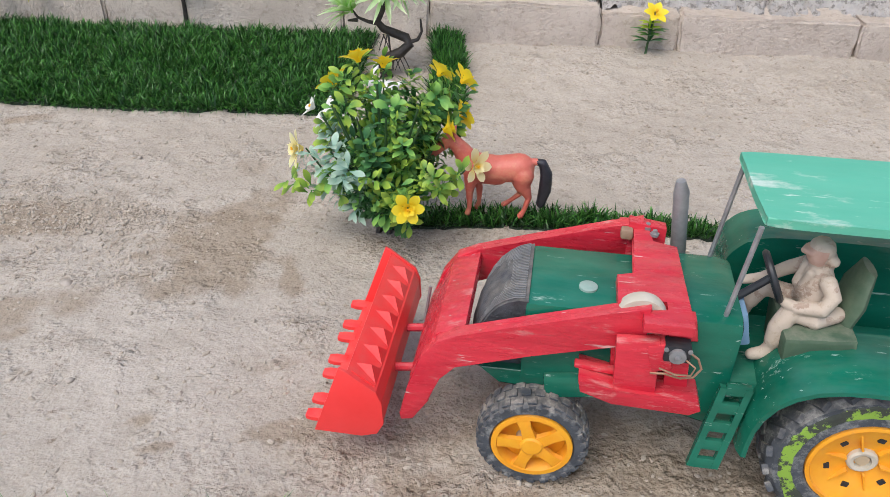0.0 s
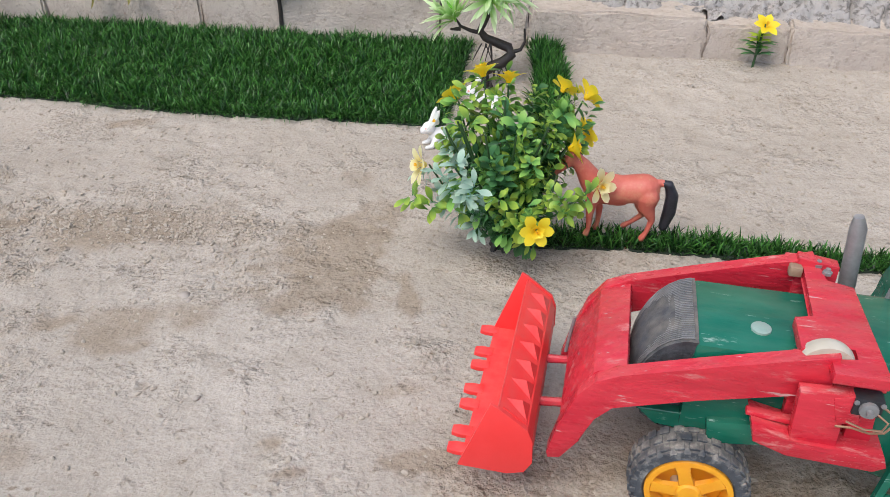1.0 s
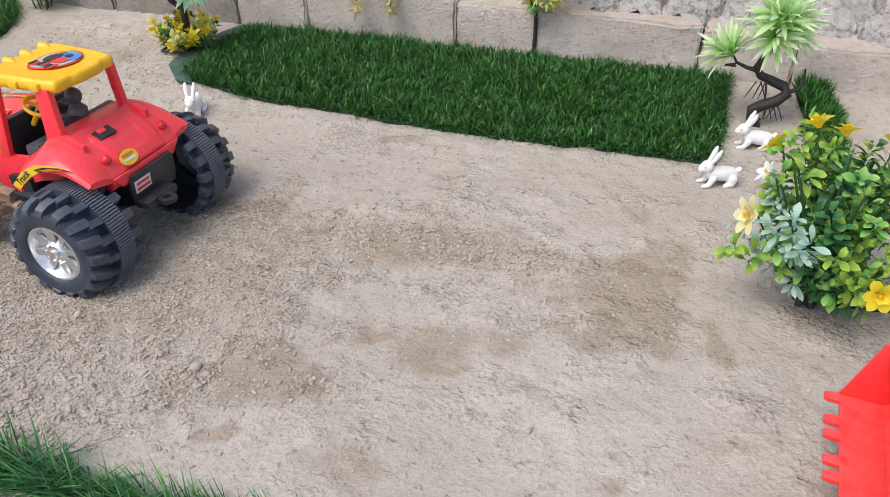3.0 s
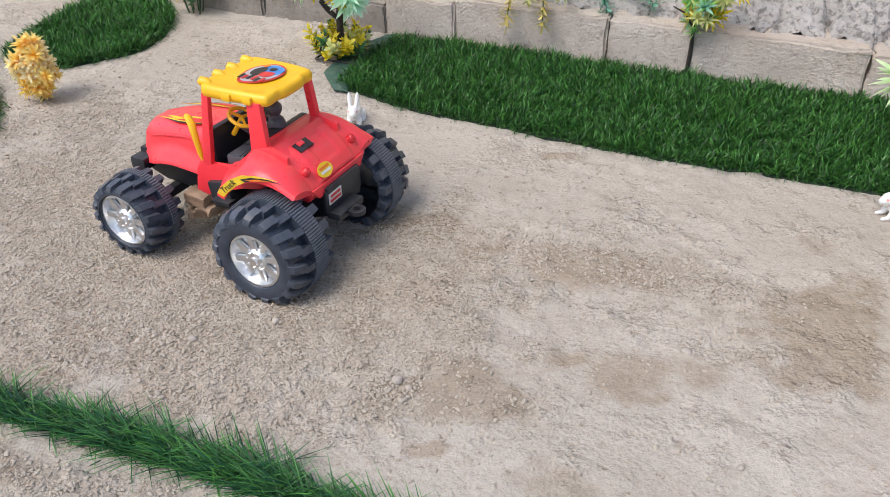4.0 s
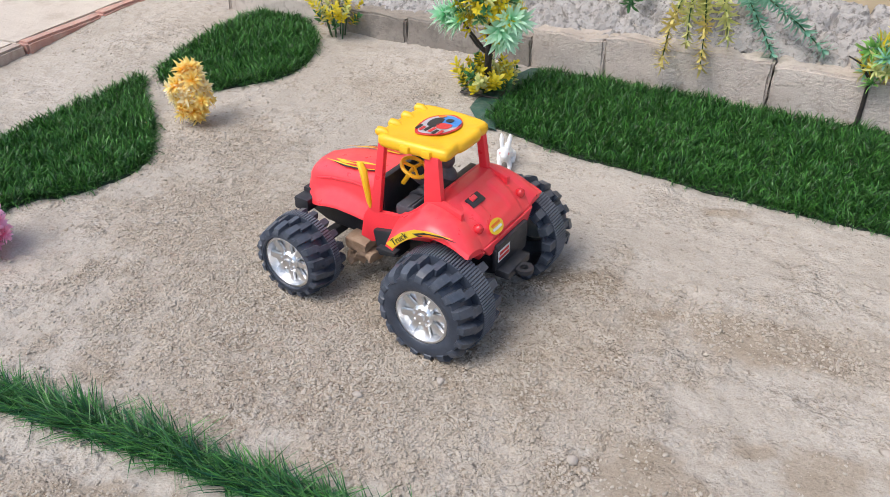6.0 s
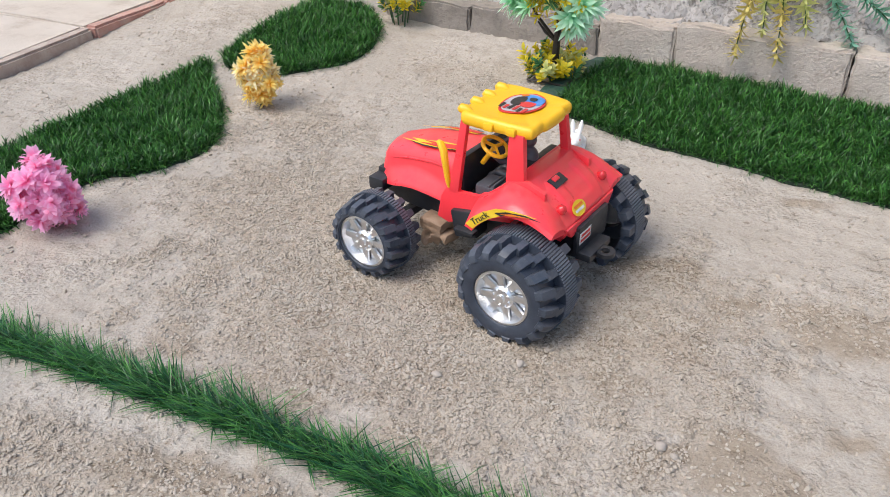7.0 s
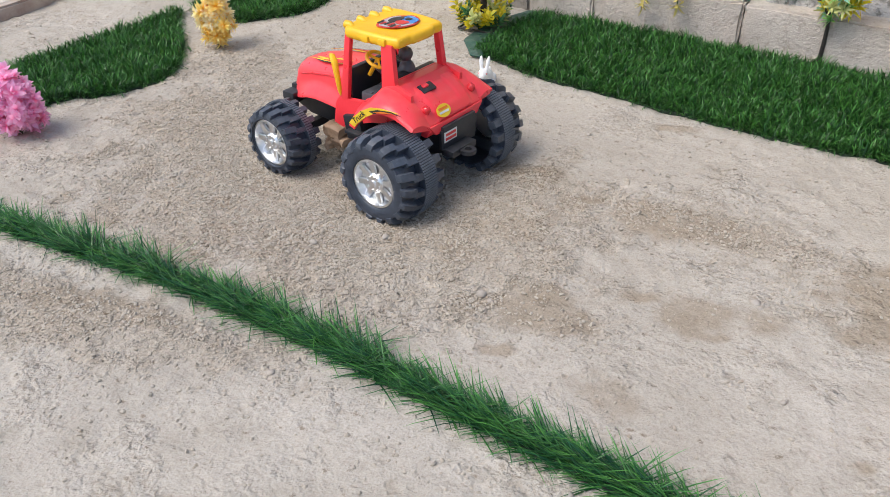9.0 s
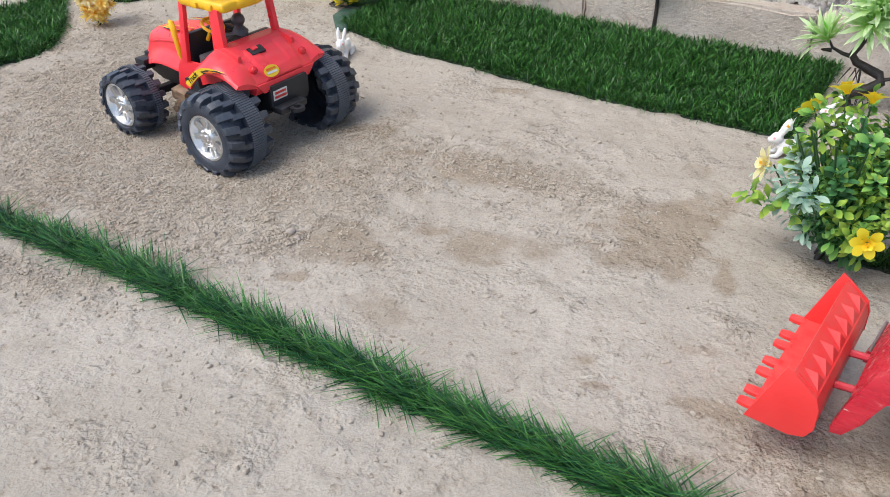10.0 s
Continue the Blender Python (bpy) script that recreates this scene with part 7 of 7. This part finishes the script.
def garland(name, label, pts, mats, seed, gap=0.0115, leaf=0.021):
    """A hanging strand: whorls of narrow leaves along a thin stem."""
    rng = random.Random(seed)
    pts = [Vector(p) for p in pts]
    at = pts[0].copy()
    b = thing(name, label, "artificial plant", Matrix.Translation(at))
    path = []
    for p, q in zip(pts, pts[1:]):
        n = max(2, int((q - p).length / gap))
        path += [p.lerp(q, k / n) for k in range(n)]
    path.append(pts[-1])
    bm = bmesh.new()
    tube(bm, [p - at for p in path], [0.0018 - 0.0009 * k / len(path) for k in range(len(path))], 6)
    part("stem", bm, STEM_GREEN, b)
    kinds = [tuft_mesh("leaf_whorl", m, rng, 9, leaf, 0.0056, 0.75, 0.45, (0.4, 0.8, 1.0, 0.75)) for m in mats for _ in range(2)]
    for k in range(1, len(path)):
        d = (path[k] - path[k - 1]).normalized()
        t = k / len(path)
        me = kinds[min(int(t * len(mats) + rng.uniform(0, 0.7)), len(mats) - 1) * 2 + rng.randint(0, 1)]
        put("leaf_whorl", me, aim(path[k] - at, d, rng.uniform(0, 6), rng.uniform(0.8, 1.15)), b)
    return b


STRAND = "hanging strand of narrow green and yellow artificial leaves"
garland("leaf_garland", STRAND, ((-0.745, 1.565, 0.175), (-0.755, 1.48, 0.185), (-0.763, 1.425, 0.145), (-0.765, 1.40, 0.085)), [LEAF_WAN, LEAF_WAN, LEAF_STRAW], 51)
garland("leaf_garland", STRAND, ((-0.735, 1.565, 0.18), (-0.738, 1.47, 0.195), (-0.735, 1.43, 0.165), (-0.730, 1.415, 0.125)), [LEAF_TEAL, LEAF_WAN, LEAF_WAN], 58)
garland("leaf_garland", STRAND, ((-0.70, 1.565, 0.18), (-0.69, 1.47, 0.19), (-0.675, 1.435, 0.165), (-0.668, 1.42, 0.140)), [LEAF_WAN, LEAF_STRAW, LEAF_WAN], 59)
garland("leaf_garland", STRAND, ((-0.725, 1.565, 0.175), (-0.720, 1.48, 0.19), (-0.706, 1.425, 0.15), (-0.700, 1.40, 0.092)), [LEAF_TEAL, LEAF_WAN, LEAF_STRAW], 52)
garland("leaf_garland", "hanging strand of blue-green artificial leaves", ((-0.675, 1.57, 0.175), (-0.655, 1.50, 0.185), (-0.62, 1.455, 0.150), (-0.595, 1.44, 0.115)), [LEAF_TEAL, LEAF_TEAL, LEAF_TEAL], 53)
garland("leaf_garland", "hanging strand of blue-green artificial leaves", ((-0.66, 1.57, 0.175), (-0.62, 1.50, 0.185), (-0.565, 1.465, 0.16), (-0.520, 1.45, 0.128)), [LEAF_TEAL, LEAF_TEAL, LEAF_TEAL], 54)
garland("leaf_garland", STRAND, ((-0.845, 1.57, 0.17), (-0.845, 1.50, 0.178), (-0.845, 1.465, 0.160)), [LEAF_TEAL, LEAF_DARK], 57)


def build_wall_plant():
    rng = random.Random(55)
    at = Vector((-0.443, 1.398, ground_z(-0.443, 1.398)))
    b = thing("leafy_plant", "artificial leafy plant with a dark stem against the wall", "artificial plant", Matrix.Translation(at))
    bm = bmesh.new()
    tube(bm, [(0, 0, -0.004), (0.001, 0.0, 0.04), (0, -0.002, 0.09), (0.01, -0.004, 0.14), (0.04, -0.004, 0.185)], [0.004, 0.0036, 0.003, 0.0024, 0.0014], 8)
    tube(bm, [(0, -0.002, 0.085), (-0.02, -0.004, 0.11), (-0.038, -0.004, 0.118)], [0.0024, 0.0018, 0.001], 6)
    part("stem", bm, BARK, b)
    kinds = [tuft_mesh("leaf_whorl", m, rng, 12, 0.024, 0.005, 0.9, 0.45) for m in (LEAF_WAN, LEAF_WAN, LEAF_TEAL, LEAF_MID, LEAF_GOLD)]
    for k in range(44):
        t = rng.random()
        p = Vector((0.0, -0.004, 0.095)).lerp(Vector((0.050, -0.006, 0.185)), t) + rand_dir(rng) * 0.024
        put("leaf_whorl", rng.choice(kinds), aim(p, rand_dir(rng, -0.3), rng.uniform(0, 6), rng.uniform(0.8, 1.1)), b)


build_wall_plant()

# ---- toy animals ----
HIDE = surface("chestnut_plastic", (0.50, 0.10, 0.072), (0.62, 0.165, 0.12), 55, 0.50, bump=0.1, bscale=300, wear=(0.60, 0.26, 0.15), wear_scale=60, wear_at=(0.5, 0.75))
HAIR = surface("black_plastic_tail", (0.010, 0.010, 0.013), (0.025, 0.025, 0.035), 80, 0.45, bump=0.5, bscale=400)
WHITE_TOY = surface("white_plastic", (0.74, 0.72, 0.70), (0.82, 0.80, 0.78), 60, 0.4, bump=0.1, bscale=250, dust=0.1)
PINK_TOY = surface("pink_paint", (0.75, 0.25, 0.25), (0.8, 0.35, 0.33), 80, 0.4, bump=0)


def build_horse():
    # local x towards the tail, z up
    H = [([(0.030, 0, 0.0585), (0.055, 0, 0.0570), (0.080, 0, 0.0600)], [0.0160, 0.0150, 0.0160]), ([(0.036, 0, 0.053), (0.056, 0, 0.050)], [0.0135, 0.0120]), ([(0.024, 0, 0.064), (0.013, 0, 0.080), (0.004, 0, 0.090)], [0.0130, 0.0092, 0.0068]), ([(0.003, 0, 0.091), (-0.010, 0, 0.078), (-0.016, 0, 0.072)], [0.0074, 0.0054, 0.0046]),
         ([(0.006, 0.004, 0.097), (0.008, 0.005, 0.104)], [0.003, 0.0012]), ([(0.006, -0.004, 0.097), (0.008, -0.005, 0.104)], [0.003, 0.0012]),
         ([(0.026, -0.007, 0.050), (0.0255, -0.007, 0.028), (0.026, -0.007, 0.010), (0.024, -0.007, 0.003)], [0.0080, 0.0042, 0.0026, 0.0038]), ([(0.028, 0.007, 0.050), (0.036, 0.007, 0.028), (0.036, 0.007, 0.010), (0.034, 0.007, 0.003)], [0.0080, 0.0040, 0.0026, 0.0036]),
         ([(0.083, -0.007, 0.054), (0.084, -0.007, 0.040), (0.091, -0.007, 0.026), (0.087, -0.008, 0.011), (0.083, -0.008, 0.003)], [0.0125, 0.0085, 0.0038, 0.0027, 0.0038]), ([(0.080, 0.007, 0.052), (0.080, 0.007, 0.036), (0.082, 0.007, 0.024), (0.071, 0.008, 0.013), (0.064, 0.008, 0.008)], [0.0120, 0.0080, 0.0036, 0.0026, 0.0034]),
         ([(0.093, 0, 0.069), (0.103, 0, 0.067), (0.1085, 0, 0.054), (0.1085, 0, 0.034), (0.105, 0, 0.016)], [0.0032, 0.0052, 0.0068, 0.0072, 0.0052])]
    organic("toy_horse", H, 0.0013, lambda c: 1 if c.x > 0.0975 else 0, [HIDE, HAIR], "chestnut brown toy horse with a black tail", "toy horse", pose(0.003, 0.816, 0.015, 0, 0, -5), 5)


build_horse()


def build_rabbit(x, y, turn, size, label):
    R = [([(-0.012, 0, 0.014), (0.0, 0, 0.016), (0.014, 0, 0.017)], [0.0100, 0.0105, 0.0085]), ([(0.022, 0, 0.027)], 0.0088), ([(0.029, 0, 0.0245)], 0.0052),
         ([(0.018, 0.0045, 0.034), (0.012, 0.006, 0.046), (0.010, 0.0065, 0.052)], [0.0028, 0.0036, 0.0018]), ([(0.018, -0.0045, 0.034), (0.012, -0.006, 0.046), (0.010, -0.0065, 0.052)], [0.0028, 0.0036, 0.0018]),
         ([(0.014, 0.007, 0.012), (0.020, 0.008, 0.003), (0.027, 0.008, 0.0022)], [0.005, 0.0034, 0.0026]), ([(0.014, -0.007, 0.012), (0.020, -0.008, 0.003), (0.027, -0.008, 0.0022)], [0.005, 0.0034, 0.0026]),
         ([(-0.012, 0.008, 0.011), (-0.010, 0.010, 0.004), (-0.002, 0.011, 0.0026)], [0.0072, 0.005, 0.003]), ([(-0.012, -0.008, 0.011), (-0.010, -0.010, 0.004), (-0.002, -0.011, 0.0026)], [0.0072, 0.005, 0.003]), ([(-0.023, 0, 0.020)], 0.0042)]

    def paint(c):
        eye = min((Vector(c) - Vector((0.0275, s * 0.0072, 0.0295))).length for s in (1, -1))
        return 1 if eye < 0.0019 else 0
    organic("toy_rabbit", R, 0.0010, paint, [WHITE_TOY, PINK_TOY], label, "toy rabbit", pose(x, y, ground_z(x, y) - 0.0005, 0, 0, turn) @ Matrix.Scale(size, 4), 2)


build_rabbit(-0.924, 1.087, -74, 1.02, "white toy rabbit sitting beside the turf mat")
build_rabbit(-0.142, 1.045, 200, 1.0, "white toy rabbit with red eyes crouching on soil")
build_rabbit(-0.088, 1.160, 188, 1.0, "white toy rabbit with red eyes under the bonsai")

# ---- stones and clods ----
NAMED_STONES = [(-0.38, 0.684, 0.007), (-0.373, 0.677, 0.004), (-0.642, 0.554, 0.007), (-0.628, 0.548, 0.005), (-0.867, 0.544, 0.006), (-0.323, 0.545, 0.004), (-0.393, 0.961, 0.004), (-0.695, 0.99, 0.0045), (-0.645, 1.051, 0.004), (-1.29, 0.719, 0.004), (-1.277, 0.735, 0.004), (-1.283, 0.727, 0.0035), (-0.743, 0.299, 0.004), (-0.756, 0.34, 0.0045), (-0.80, 0.60, 0.006), (-0.841, 0.269, 0.003), (-0.52, 0.30, 0.004), (-0.45, 0.35, 0.005)]


def stone_shapes():
    bm = bmesh.new()
    bmesh.ops.create_icosphere(bm, subdivisions=2, radius=1.0)
    v = np.array([q.co[:] for q in bm.verts])
    f = [tuple(q.index for q in g.verts) for g in bm.faces]
    bm.free()
    bm = bmesh.new()
    bmesh.ops.create_icosphere(bm, subdivisions=1, radius=1.0)
    v1 = np.array([q.co[:] for q in bm.verts])
    f1 = np.array([[q.index for q in g.verts] for g in bm.faces])
    bm.free()
    return v, f, v1, f1


def build_stones():
    rng = random.Random(61)
    v2, f2, v1, f1 = stone_shapes()
    for k, (x, y, r) in enumerate(NAMED_STONES):
        w = [Vector(p) * r * 0.8 * (1 + 0.34 * noise.noise(Vector(p) * 1.2 + Vector((k * 3.1, 0, 0))) + 0.22 * noise.noise(Vector(p) * 2.6 + Vector((0, k * 2.3, 0)))) for p in v2]
        ob = mesh_from("pebble", [(p.x * 1.15, p.y * 0.9, p.z * 0.62) for p in w], f2, STONE)
        ob.matrix_world = pose(x, y, ground_z(x, y) + r * 0.15, 0, 0, k * 47)
        tagged(ob, "small pale rounded pebble lying on the soil", "pebble", "pebbles on the soil")
    nrng = np.random.RandomState(62)

    def scatter(name, count, where, lo, hi, material, label, power=2.2):
        verts, faces, n = [], [], 0
        made = 0
        while made < count:
            x, y = where()
            if x is None:
                continue
            r = lo + (hi - lo) * rng.random() ** power
            a = rng.uniform(0, 6.28)
            c, s = math.cos(a), math.sin(a)
            q = v1 * (1 + nrng.uniform(-0.3, 0.3, (len(v1), 1))) * r * np.array([rng.uniform(0.9, 1.4), rng.uniform(0.7, 1.0), rng.uniform(0.5, 0.85)])
            q = np.stack([q[:, 0] * c - q[:, 1] * s + x, q[:, 0] * s + q[:, 1] * c + y, q[:, 2] + ground_z(x, y) + r * 0.2], 1)
            verts.append(q)
            faces.append(f1 + n)
            n += len(v1)
            made += 1
        ob = mesh_from(name, np.concatenate(verts), np.concatenate(faces), material, smooth=False)
        return tagged(ob, label, "gravel", kind="stuff")

    def anywhere():
        x, y = rng.uniform(-1.95, 0.75), rng.uniform(0.15, 1.38)
        k = 0.25 + 0.75 * smooth01(0.5 + 1.6 * fnoise(x, y, 4.5, 9)) * smooth01(0.6 + 1.4 * fnoise(x, y, 13.0, 10))
        return (x, y) if rng.random() < k else (None, None)

    def crumbly():
        x, y = rng.uniform(-1.5, -0.4), rng.uniform(0.20, 1.2)
        return (x, y) if rng.random() < spots(x, y, CRUMBLE_AND_SHADE, 0.9) * (0.3 + 0.7 * smooth01(0.5 + 1.5 * fnoise(x, y, 12.0, 17))) else (None, None)

    def ridge():
        # crumbs heaped along wheel tracks
        t = rng.random()
        x0, y0, x1, y1 = rng.choice(((-0.62, 0.86, -0.44, 0.80), (-0.62, 0.86, -0.55, 0.78), (-0.78, 0.52, -0.60, 0.60), (-1.0, 0.56, -0.80, 0.50), (-0.42, 0.86, -0.30, 0.80), (-0.72, 0.50, -0.52, 0.55), (-0.36, 0.78, -0.33, 0.68), (-1.10, 0.60, -1.25, 0.50), (-0.72, 0.47, -0.86, 0.50)))
        return x0 + (x1 - x0) * t + rng.gauss(0, 0.018), y0 + (y1 - y0) * t + rng.gauss(0, 0.013)
    scatter("gravel", 22000, anywhere, 0.0006, 0.0028, CLOD, "scattered tiny stones and crumbs on dry soil", 3.2)
    scatter("gravel", 56000, crumbly, 0.0006, 0.0022, CLOD, "loose crumbs of brown soil round the tractor", 2.6)
    scatter("gravel", 2600, ridge, 0.0007, 0.0030, CLOD, "small clods heaped along faint tracks", 2.4)


CLOD = surface("soil_clod", (0.355, 0.300, 0.240), (0.480, 0.420, 0.352), 40, 0.95, bump=0.4, bscale=500, spec=0.15)
build_stones()
